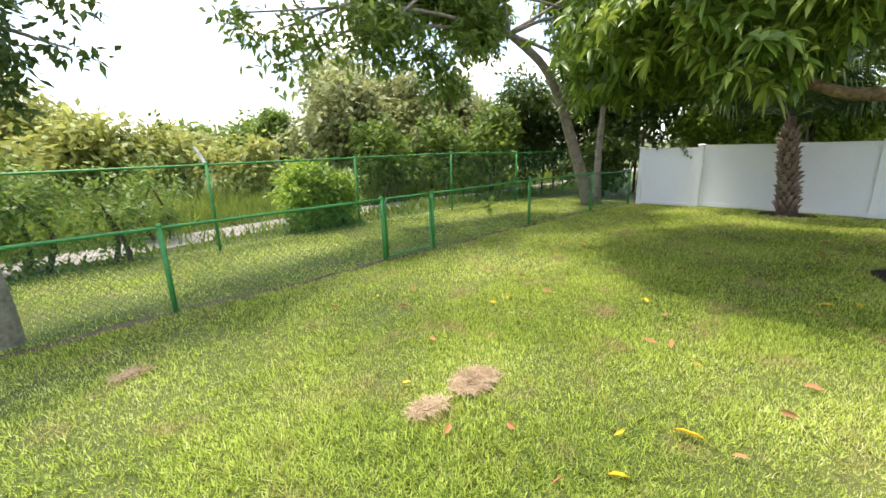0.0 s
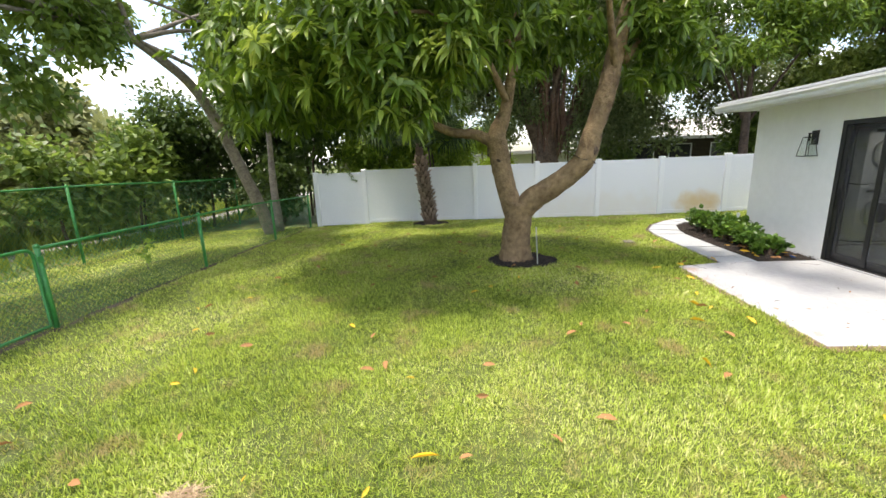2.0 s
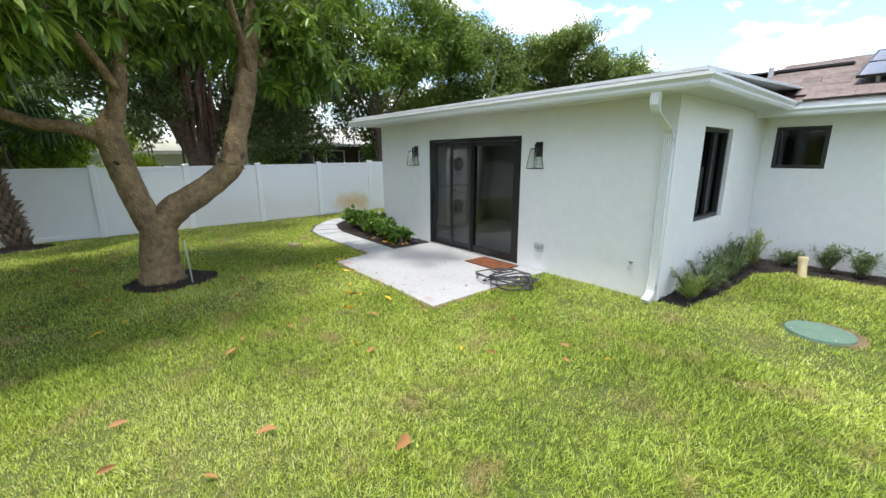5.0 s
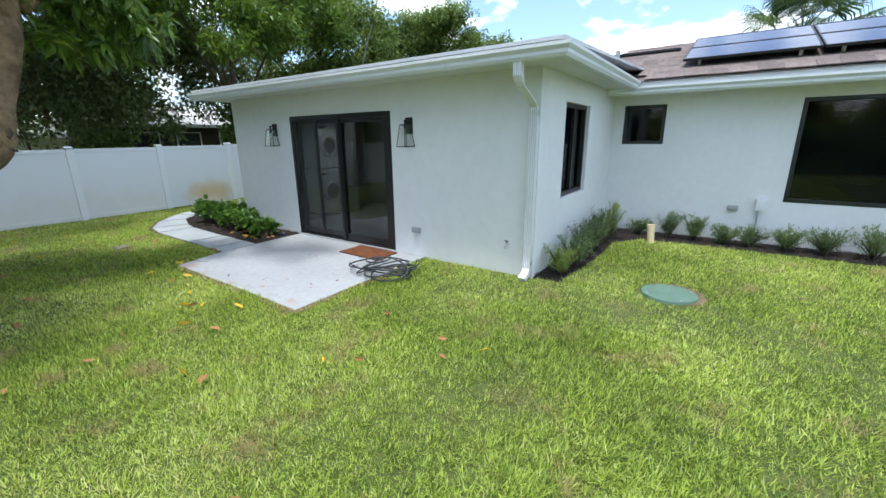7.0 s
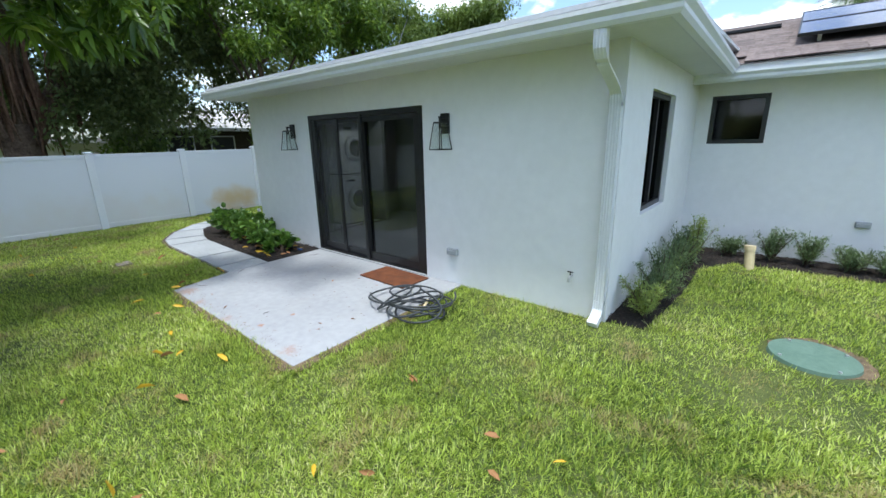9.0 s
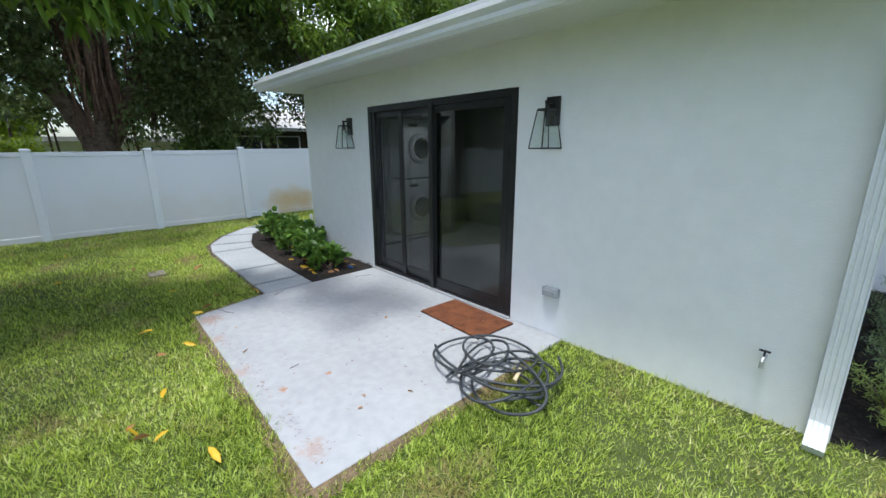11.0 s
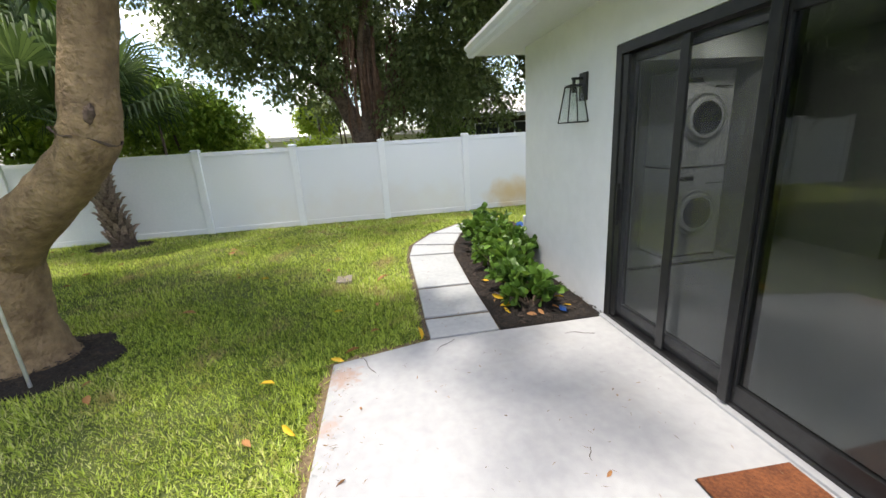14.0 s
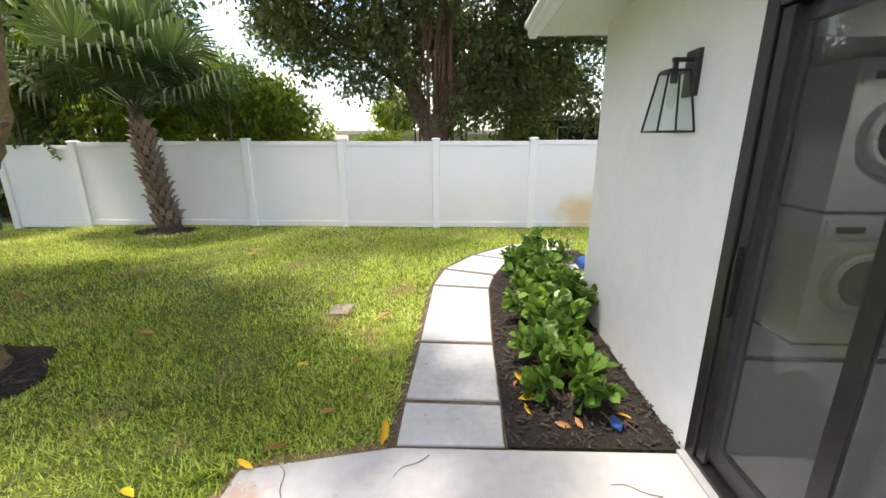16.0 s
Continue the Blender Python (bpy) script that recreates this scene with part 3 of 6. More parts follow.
BED = [(7.01, -4.497), (8.12, -4.508), (9.36, -4.565), (9.80, -4.655), (10.46, -4.895), (10.86, -5.285), (11.0, -5.95), (8.85, -6.4), (8.85, -5.42), (7.02, -5.42)]
SIDE_BED = [(2.44, -5.42), (2.06, -5.45), (1.96, -6.4), (1.93, -7.7), (1.62, -8.28), (-0.5, -8.36), (-4.0, -8.36), (-4.0, -8.99), (2.44, -8.99)]

bm = bmesh.new()
extrude_outline(bm, PATIO, -0.12, 0.0, 0.012)
tagged(link("patio", bm, CONCRETE), "white concrete patio slab with rusty leaf stains", "patio", kind="structure")

path = thing("garden_path", "curved path of pale concrete slabs with soil joints", "path", kind="structure")
for o in SLABS:
    bm = bmesh.new()
    extrude_outline(bm, o, -0.10, -0.004, 0.010)
    part("slab", bm, PAVER, path)
bm = bmesh.new()
extrude_outline(bm, [(6.98, -3.84), (9.42, -3.90), (10.03, -3.995), (10.72, -4.37), (11.30, -4.95), (11.69, -5.83), (11.0, -5.95), (10.86, -5.285), (10.46, -4.895), (9.80, -4.655), (9.36, -4.565), (8.12, -4.508), (7.005, -4.497)], -0.12, -0.022)
part("joint_soil", bm, SOIL, path, "brown sandy soil between slabs")


def soil_margin():
    """Ragged strip of dry soil where the lawn meets the patio."""
    rnd = random.Random(31)
    line = [(4.05, -4.9), (4.03, -3.10), (6.81, -3.15), (6.99, -3.86)]
    V, F = [], []
    for (xa, ya), (xb, yb) in zip(line, line[1:]):
        n = int(math.hypot(xb - xa, yb - ya) / 0.06)
        nx, ny = (ya - yb), (xb - xa)
        s = math.hypot(nx, ny)
        for i in range(n + 1):
            f = i / n
            x, y, w = xa + (xb - xa) * f, ya + (yb - ya) * f, rnd.uniform(0.015, 0.075)
            V += [(x - nx / s * 0.03, y - ny / s * 0.03, 0.0 - 0.004), (x + nx / s * w, y + ny / s * w, float(gz(x, y)) + 0.004), (x + nx / s * (w + 0.03), y + ny / s * (w + 0.03), float(gz(x, y)) - 0.05)]
            if i:
                k = len(V) - 6
                F += [(k, k + 1, k + 4, k + 3), (k + 1, k + 2, k + 5, k + 4)]
    ob = raw("soil_margin", V, F, EDGE)
    tagged(ob, "ragged edge of dry tan soil along the patio", "soil", kind="structure")


soil_margin()


def fence_margin():
    """Bare brown line of soil under the low fence."""
    rnd = random.Random(7)
    V, F = [], []
    for i in range(240):
        x = -6 + i * 0.0793
        y = 5.17 + 0.03 * math.sin(x * 2.1) + 0.02 * math.sin(x * 7.3)
        w = 0.10 + 0.03 * math.sin(x * 1.3 + 1) + rnd.uniform(-0.02, 0.02)
        z = float(gz(x, y))
        V += [(x, y - w, z - 0.03), (x, y - w * 0.5, z + 0.008), (x, y + w * 0.5, z + 0.010), (x, y + w, z - 0.03)]
        if i:
            k = len(V) - 8
            F += [(k + j, k + 4 + j, k + 5 + j, k + 1 + j) for j in range(3)]
    tagged(raw("fence_margin", V, F, SOIL), "bare brown soil line under the low fence", "soil", kind="structure")


fence_margin()


def mulch_bed(name, outline, label, seed, z=0.0):
    e = thing(name, label, "planting bed", kind="structure")
    bm = bmesh.new()
    extrude_outline(bm, outline, -0.15, z - 0.006)
    part("soil", bm, MULCH, e)
    rs = np.random.RandomState(seed)
    xs, ys = [p[0] for p in outline], [p[1] for p in outline]
    V, T, k = [], [], 0
    want = int((max(xs) - min(xs)) * (max(ys) - min(ys)) * 640)
    for _ in range(want):
        x, y = rs.uniform(min(xs), max(xs)), rs.uniform(min(ys), max(ys))
        if not inside(np.array([x]), np.array([y]), outline)[0]:
            continue
        a, l, w = rs.uniform(0, 6.28), rs.uniform(0.008, 0.032), rs.uniform(0.003, 0.008)
        t = rs.uniform(-0.3, 0.5)
        d = np.array([math.cos(a), math.sin(a), t]) * l
        s = np.array([-math.sin(a), math.cos(a), rs.uniform(-0.5, 0.5)]) * w
        c = np.array([x, y, z + rs.uniform(-0.002, 0.02)])
        up = np.array([0, 0, 0.006])
        V += [c - d - s, c - d + s, c + d + s, c + d - s, c + up]
        T += [(k, k + 1, k + 4), (k + 1, k + 2, k + 4), (k + 2, k + 3, k + 4), (k + 3, k, k + 4)]
        k += 5
    ob = fast_mesh("bark_chips", np.array(V), np.array(T), CHIP, e)
    ob["kind"] = "stuff"
    return e


def inside(x, y, poly):
    c = np.zeros(x.shape, bool)
    n = len(poly)
    for i in range(n):
        (x0, y0), (x1, y1) = poly[i], poly[(i + 1) % n]
        if y0 != y1:
            hit = ((y0 > y) != (y1 > y)) & (x < (x1 - x0) * (y - y0) / (y1 - y0) + x0)
            c ^= hit
    return c


def ring(cx, cy, rx, ry, seed, n=22):
    rnd = random.Random(seed)
    return [(cx + math.cos(i / n * 6.283) * rx * rnd.uniform(0.9, 1.1), cy + math.sin(i / n * 6.283) * ry * rnd.uniform(0.9, 1.1)) for i in range(n)]


TREE_RING = ring(7.42, -0.82, 0.52, 0.58, 3)
PALM_RING = ring(12.38, 1.3, 0.40, 0.55, 5)
LID = (0.9, -5.70)
mulch_bed("mulch_bed", BED, "dark bark mulch bed beside the house wall", 1, -0.005)
mulch_bed("mulch_bed", SIDE_BED, "dark mulch strip along the house foundation", 2, -0.005)
mulch_bed("mulch_ring", TREE_RING, "ring of dark mulch round the mango tree", 3, 0.0)
mulch_bed("mulch_ring", PALM_RING, "ring of dark mulch round the palm", 4, float(gz(12.3, 1.2)) + 0.02)


# ---- house ----
def house():
    # wing, north wall with the sliding door's opening
    bm = boxes([(2.39, 4.65, -5.60, -5.40, -0.2, 2.46), (7.0, 8.82, -5.60, -5.40, -0.2, 2.46), (4.65, 7.0, -5.60, -5.40, 2.09, 2.46), (4.65, 7.0, -5.60, -5.40, -0.2, -0.01)])
    tagged(link("wall_north", bm, STUCCO), "off-white painted stucco house wall facing the patio", "wall", kind="structure")
    bm = boxes([(2.39, 2.65, -6.28, -5.60, -0.2, 2.46), (2.39, 2.65, -8.99, -7.40, -0.2, 2.46), (2.39, 2.65, -7.40, -6.28, -0.2, 0.88), (2.39, 2.65, -7.40, -6.28, 2.14, 2.46)])
    tagged(link("wall_west", bm, STUCCO), "off-white stucco wall of the wing's end", "wall", kind="structure")
    bm = boxes([(8.62, 8.82, -11.0, -5.60, -0.2, 2.46)])
    tagged(link("wall_east", bm, STUCCO), "off-white stucco wall on the path's side", "wall", kind="structure")
    # main house, wall with two window openings
    sx0, sx1, sz0, sz1 = 1.54, 2.21, 1.56, 2.22
    bx0, bx1, bz0, bz1 = -2.4, -0.24, 0.68, 2.22
    bm = boxes([(sx1, 2.45, -9.20, -9.0, -0.2, 2.46), (bx1, sx0, -9.20, -9.0, -0.2, 2.46), (-8.0, bx0, -9.20, -9.0, -0.2, 2.46),
                (sx0, sx1, -9.20, -9.0, -0.2, sz0), (sx0, sx1, -9.20, -9.0, sz1, 2.46), (bx0, bx1, -9.20, -9.0, -0.2, bz0), (bx0, bx1, -9.20, -9.0, bz1, 2.46)])
    tagged(link("wall_main", bm, STUCCO), "off-white stucco wall of the main house", "wall", kind="structure")
    bm = boxes([(-8.2, -8.0, -17.0, -9.0, -0.2, 2.46), (-8.2, 8.82, -17.2, -17.0, -0.2, 2.46), (8.62, 8.82, -17.0, -11.0, -0.2, 2.46)])
    tagged(link("wall_south", bm, STUCCO), "off-white stucco rear walls of the house", "wall", kind="structure")

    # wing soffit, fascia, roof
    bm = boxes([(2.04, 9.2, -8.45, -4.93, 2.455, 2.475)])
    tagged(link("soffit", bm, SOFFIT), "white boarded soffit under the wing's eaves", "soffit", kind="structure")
    bm = boxes([(2.02, 9.22, -4.93, -4.90, 2.45, 2.585), (2.01, 2.04, -8.45, -4.90, 2.45, 2.585), (9.2, 9.23, -9.0, -4.93, 2.45, 2.585)], 0.004)
    tagged(link("fascia", bm, DRIP), "grey metal fascia and drip edge", "fascia", kind="structure")
    bm = bmesh.new()
    vs = [bm.verts.new(p) for p in [(1.99, -4.88, 2.585), (9.25, -4.88, 2.585), (9.25, -12.0, 2.95), (1.99, -12.0, 2.95)]]
    f = bm.faces.new(vs)
    r = bmesh.ops.extrude_face_region(bm, geom=[f])
    for v in r["geom"]:
        if isinstance(v, bmesh.types.BMVert):
            v.co.z += 0.035
    bmesh.ops.recalc_face_normals(bm, faces=bm.faces)
    tagged(link("roof", bm, DRIP), "low grey membrane roof over the wing", "roof", kind="structure")

    # gutters: a K-shaped profile swept straight
    def gutter(points, outs, label):
        points, outs = [Vector(p) for p in points], [Vector(o) for o in outs]
        prof = [(0, 0), (0.055, 0), (0.075, 0.03), (0.075, 0.06), (0.105, 0.095), (0.105, 0.125), (0.09, 0.125), (0.09, 0.10), (0.062, 0.064), (0.062, 0.035), (0.048, 0.012), (0.0, 0.012)]
        bm = bmesh.new()
        rings = [[bm.verts.new(p + o * u + Vector((0, 0, w))) for u, w in prof] for p, o in zip(points, outs)]
        for ra, rb in zip(rings, rings[1:]):
            for i in range(len(prof)):
                j = (i + 1) % len(prof)
                bm.faces.new((ra[i], ra[j], rb[j], rb[i]))
        for r in (rings[0], rings[-1]):
            bm.faces.new(r)
        bmesh.ops.recalc_face_normals(bm, faces=bm.faces)
        g = thing("gutter", label, "gutter")
        part("trough", bm, ALU, g)
        for p, o, along, s in ((points[0], outs[0], (points[1] - points[0]).normalized(), -1), (points[-1], outs[-1], (points[-1] - points[-2]).normalized(), 1)):
            out = o
            q = p + along * s * 0.002
            bm = bmesh.new()
            lo = [bm.verts.new(q + out * u + Vector((0, 0, w))) for u, w in prof[:6]] + [bm.verts.new(q + Vector((0, 0, 0.125)))]
            hi = [bm.verts.new(v.co + along * s * 0.004) for v in lo]
            bm.faces.new(lo)
            bm.faces.new(list(reversed(hi)))
            for i in range(len(lo)):
                j = (i + 1) % len(lo)
                bm.faces.new((lo[i], lo[j], hi[j], hi[i]))
            bmesh.ops.recalc_face_normals(bm, faces=bm.faces)
            part("end_cap", bm, ALU, g)

    gutter([(9.22, -4.897, 2.43), (2.007, -4.897, 2.43), (2.007, -8.42, 2.43)], [(0, 1, 0), (-1, 1, 0), (-1, 0, 0)], "white aluminium gutter running round the wing's eaves")
    gutter([(-8.6, -8.453, 2.35), (2.40, -8.453, 2.35)], [(0, 1, 0), (0, 1, 0)], "white aluminium gutter along the main roof")

    # main roof with courses of shingles
    slope = 0.33
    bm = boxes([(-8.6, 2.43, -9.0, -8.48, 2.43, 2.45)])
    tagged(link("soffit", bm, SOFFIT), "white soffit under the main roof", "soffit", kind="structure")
    bm = boxes([(-8.6, 1.93, -8.48, -8.455, 2.42, 2.56)])
    tagged(link("fascia", bm, ALU), "white fascia board of the main roof", "fascia", kind="structure")
    roof = thing("roof", "brown asphalt shingle roof of the main house", "roof", kind="structure")
    y0, z0, y1 = -8.42, 2.565, -11.15
    z1 = z0 + (y0 - y1) * slope
    bm = bmesh.new()
    q = [(-8.7, y0, z0), (9.3, y0, z0), (9.3, y1, z1), (-8.7, y1, z1), (-8.7, -17.8, z0), (9.3, -17.8, z0)]
    v = [bm.verts.new((x, y, z - 0.02)) for x, y, z in q]
    bm.faces.new((v[0], v[1], v[2], v[3]))
    bm.faces.new((v[3], v[2], v[5], v[4]))
    bm.faces.new((v[0], v[3], v[4]))
    bm.faces.new((v[1], v[5], v[2]))
    bm.faces.new((v[0], v[4], v[5], v[1]))
    part("roof_deck", bm, SHINGLE, roof)
    tabs = []
    for k in range(5):
        bm = bmesh.new()
        w = (0.24, 0.30, 0.33, 0.27, 0.36)[k]
        add_box(bm, 0, w - 0.006, -0.30, 0, 0, 0.012)
        me = bpy.data.meshes.new("shingle")
        bm.to_mesh(me)
        bm.free()
        me.materials.append(SHINGLE)
        tabs.append((w, me))
    rnd = random.Random(4)
    tilt = math.atan(slope)
    for c in range(19):
        x = 2.6 + rnd.uniform(0, 0.2)
        y = y0 - c * 0.145
        while x > -1.6:
            w, me = rnd.choice(tabs)
            x -= w
            if y > -9.0 and x > 1.7:
                continue
            ob = new("shingle", me)
            ob.parent = roof
            ob.matrix_basis = Matrix.Translation((x, y, z0 + (y0 - y) * slope + 0.004 + rnd.uniform(0, 0.008))) @ Matrix.Rotation(-tilt - 0.035, 4, 'X')
    # solar panels lying on rails a little above the shingles
    def panel(x, y, w, d, lift, lean, label):
        e = thing("solar_panel", label, "solar panel", group="solar panels on the roof")
        m = Matrix.Translation((x, y, z0 + (y0 - y) * slope + lift)) @ Matrix.Rotation(-tilt - lean, 4, 'X')
        e.matrix_basis = m
        part("panel_frame", boxes([(0, w, -0.02, 0, 0, 0.04), (0, w, -d, -d + 0.02, 0, 0.04), (0, 0.02, -d + 0.02, -0.02, 0, 0.04), (w - 0.02, w, -d + 0.02, -0.02, 0, 0.04)], 0.002), BLACK, e, "black anodised frame")
        part("cell_sheet", box(0.02, w - 0.02, -d + 0.02, -0.02, 0.018, 0.034), SOLAR, e, "blue-black glass cells")
        for u in (0.2, w - 0.24):
            part("rail_foot", box(u, u + 0.04, -0.20, -0.12, -lift, 0), STEEL, e)
    for k in range(5):
        panel(-0.31 - k * 1.72, -8.92, 1.70, 1.0, 0.13, 0, "blue-black solar panel on the shingle roof")
        panel(-0.31 - k * 1.72, -9.89, 1.70, 1.0, 0.13, 0, "blue-black solar panel on the shingle roof")
    panel(1.62, -10.5, 1.7, 0.9, 0.06, -0.27, "solar panel higher up the shingle roof")
    vent = thing("roof_vent", "small grey plumbing vent pipe on the roof", "vent pipe", (2.72, -10.3, z0 + 1.88 * slope))
    bm = bmesh.new()
    add_tube(bm, [(0, 0, -0.1), (0, 0, 0.20)], [0.045, 0.045], 10)
    part("pipe", bm, GREYP, vent)

    # sliding door
    door = thing("door_1", "black-framed sliding glass patio door, closed", "sliding door", kind="structure")
    part("door_frame", boxes([(4.65, 4.72, -5.53, -5.395, 0.0, 2.085), (6.93, 7.0, -5.53, -5.395, 0.0, 2.085), (4.72, 6.93, -5.53, -5.395, 2.02, 2.085), (4.72, 6.93, -5.53, -5.395, 0.0, 0.035)], 0.004), BRONZE, door)
    def leaf(x0, x1, yb, name):
        s = part(name, boxes([(x0, x0 + 0.075, yb - 0.035, yb, 0.04, 2.015), (x1 - 0.075, x1, yb - 0.035, yb, 0.04, 2.015), (x0 + 0.075, x1 - 0.075, yb - 0.035, yb, 1.95, 2.015), (x0 + 0.075, x1 - 0.075, yb - 0.035, yb, 0.04, 0.15)], 0.004), BRONZE, door)
        pane = part("glass_pane", box(x0 + 0.07, x1 - 0.07, yb - 0.022, yb - 0.016, 0.145, 1.955), GLASS_DOOR, s, "grey tinted glass")
        return s
    s1 = leaf(5.72, 6.92, -5.45, "sliding_panel")
    s2 = leaf(4.73, 5.80, -5.405, "fixed_panel")
    part("meeting_stile", box(5.74, 5.80, -5.40, -5.37, 0.03, 2.05, 0.006), BRONZE, door)
    part("screen_rail", boxes([(6.30, 6.37, -5.425, -5.405, 0.05, 2.01), (6.86, 6.92, -5.425, -5.405, 0.05, 2.01)], 0.003), BRONZE, door, "black rail of the sliding insect screen")
    part("insect_screen", box(5.80, 6.88, -5.417, -5.4155, 0.10, 1.98), SCREEN, door, "grey insect mesh")
    part("door_handle", boxes([(6.862, 6.876, -5.405, -5.372, 0.84, 1.08), (6.880, 6.886, -5.405, -5.385, 0.80, 1.12)], 0.004), BLACK, door, "slim dark pull handle")
    part("threshold", box(4.65, 7.0, -5.40, -5.355, -0.005, 0.015, 0.004), CONCRETE, door, "pale sill")

    def window(name, label, m, w, h, split, curtain=False):
        e = thing(name, label, "window", kind="structure")
        e.matrix_basis = m
        f = part("window_frame", boxes([(0, 0.055, -0.10, 0.008, 0, h), (w - 0.055, w, -0.10, 0.008, 0, h), (0.055, w - 0.055, -0.10, 0.008, h - 0.055, h), (0.055, w - 0.055, -0.10, 0.008, 0, 0.055)], 0.004), BRONZE, e)
        if split:
            part("meeting_rail", box(split - 0.025, split + 0.025, -0.085, -0.01, 0.055, h - 0.055, 0.003), BRONZE, e)
        part("pane", box(0.05, w - 0.05, -0.055, -0.049, 0.05, h - 0.05), GLASS_DARK, e, "dark reflecting glass")
        part("blind", box(0.05, w - 0.05, -0.16, -0.15, 0.05, h - 0.05), BLIND, e, "dark blind behind the glass")
    window("window_1", "tall black-framed sliding window in the wing's wall", Matrix.Translation((2.45, -6.28, 0.88)) @ Matrix.Rotation(radians(-90), 4, 'Z') @ Matrix.Scale(-1, 4, (0, 1, 0)), 1.12, 1.26, 0.62)
    window("window_2", "small square black-framed window", Matrix.Translation((sx0, -9.0, sz0)), sx1 - sx0, sz1 - sz0, 0)
    window("window_3", "large black-framed window with dark glass", Matrix.Translation((bx0, -9.0, bz0)), bx1 - bx0, bz1 - bz0, 0)


house()


def laundry_room():
    """What shows through the door: tiled floor, walls, ceiling, a stacked washer and dryer."""
    tagged(link("floor", box(2.65, 8.62, -10.2, -5.60, -0.05, 0.005), TILE), "glossy pale marble floor tiles indoors", "floor", kind="structure")
    tagged(link("ceiling", box(2.65, 8.62, -10.2, -5.60, 2.40, 2.44), INWALL), "plain indoor ceiling, its white dimmed to grey", "ceiling", kind="structure")
    tagged(link("wall_inner", boxes([(2.65, 5.3, -8.9, -8.8, 0.0, 2.40), (7.4, 8.62, -8.9, -8.8, 0.0, 2.40), (5.3, 7.4, -8.9, -8.8, 2.1, 2.40)]), INWALL), "painted indoor wall, its white dimmed to grey", "wall", kind="structure")
    tagged(link("wall_niche", boxes([(7.85, 8.62, -7.75, -7.65, 0.005, 2.40), (7.85, 8.62, -7.65, -5.60, 2.12, 2.40)]), INWALL), "niche round the laundry machines, its white dimmed to grey", "wall", kind="structure")
    tagged(link("wall_lining", boxes([(8.60, 8.615, -10.2, -5.61, 0.005, 2.40), (2.655, 2.67, -10.2, -5.61, 0.005, 0.88), (2.655, 2.67, -6.27, -5.61, 0.88, 2.40)]), INWALL), "indoor wall lining, its white dimmed to grey", "wall", kind="structure")
    # Dark sheet behind the opening stands for the unlit space beyond.
    tagged(link("doorway_shade", boxes([(5.3, 7.4, -9.05, -9.0, 0.0, 2.1)]), DARKIN), "dark sheet for the shade in the indoor doorway", "door", kind="structure")
    tagged(link("trim", box(7.91, 7.96, -7.65, -5.62, 0.005, 0.02, 0.003), DARKIN), "dark threshold strip in the floor", "trim", kind="structure")

    def machine(z, name, label):
        e = thing(name, label, name.replace("_", " "), (8.17, -7.53, z), group="stacked laundry machines")
        part("body", box(0, 0.43, 0, 0.70, 0.016, 1.03, 0.014), WHITEP, e)
        for nm, m, label_, r1, r2, d, x in (("door_ring", STEEL, "grey round door rim", 0.265, 0.25, 0.04, -0.02), ("door_seal", WHITEP, "pale inner rim", 0.225, 0.205, 0.02, -0.05), ("door_glass", DARKIN, "dark round door glass", 0.185, 0.15, 0.03, -0.068)):
            bm = bmesh.new()
            bmesh.ops.create_cone(bm, cap_ends=True, segments=40, radius1=r1, radius2=r2, depth=d, matrix=Matrix.Translation((x, 0.35, 0.53)) @ Matrix.Rotation(radians(-90), 4, 'Y'))
            part(nm, bm, m, e, label_)
        part("control_panel", box(-0.012, 0.0, 0.03, 0.67, 0.86, 0.99, 0.004), WHITEP, e)
        part("drawer_slot", box(-0.02, -0.012, 0.05, 0.25, 0.845, 0.857, 0.002), DARKIN, e)
        part("display", box(-0.016, -0.012, 0.40, 0.60, 0.895, 0.945, 0.002), DARKIN, e, "small dark display")
        part("gap_strip", box(-0.004, 0.42, 0.01, 0.705, 0.0, 0.018), DARKIN, e, "dark shadow gap")
    machine(0.005, "washing_machine", "white front-loading washing machine behind the glass door")
    machine(1.04, "tumble_dryer", "white front-loading dryer stacked on the washer")
    # The second, stronger light is an addition that brightens the machines.
    for x, y in ((6.6, -7.48), (7.45, -7.0)):
        e = thing("downlight", "round recessed ceiling light, switched on; the one by the machines is added", "ceiling light", (x, y, 2.385), group="recessed ceiling lights")
        bm = bmesh.new()
        bmesh.ops.create_cone(bm, cap_ends=True, segments=24, radius1=0.055, radius2=0.055, depth=0.01)
        part("diffuser", bm, DOWN, e)
        bm = bmesh.new()
        bmesh.ops.create_cone(bm, cap_ends=True, segments=24, radius1=0.075, radius2=0.07, depth=0.012, matrix=Matrix.Translation((0, 0, 0.0085)))
        part("trim_ring", bm, WHITEP, e)
        ld = bpy.data.lights.new("downlight_lamp", 'AREA')
        ld.shape, ld.size, ld.energy, ld.color = 'DISK', 0.10, 3.8 if x > 7 else 0.6, (1.0, 0.95, 0.88)
        lamp = new("downlight_lamp", ld)
        lamp.matrix_world = look((x, y, 2.375), (x, y, 0))


laundry_room()


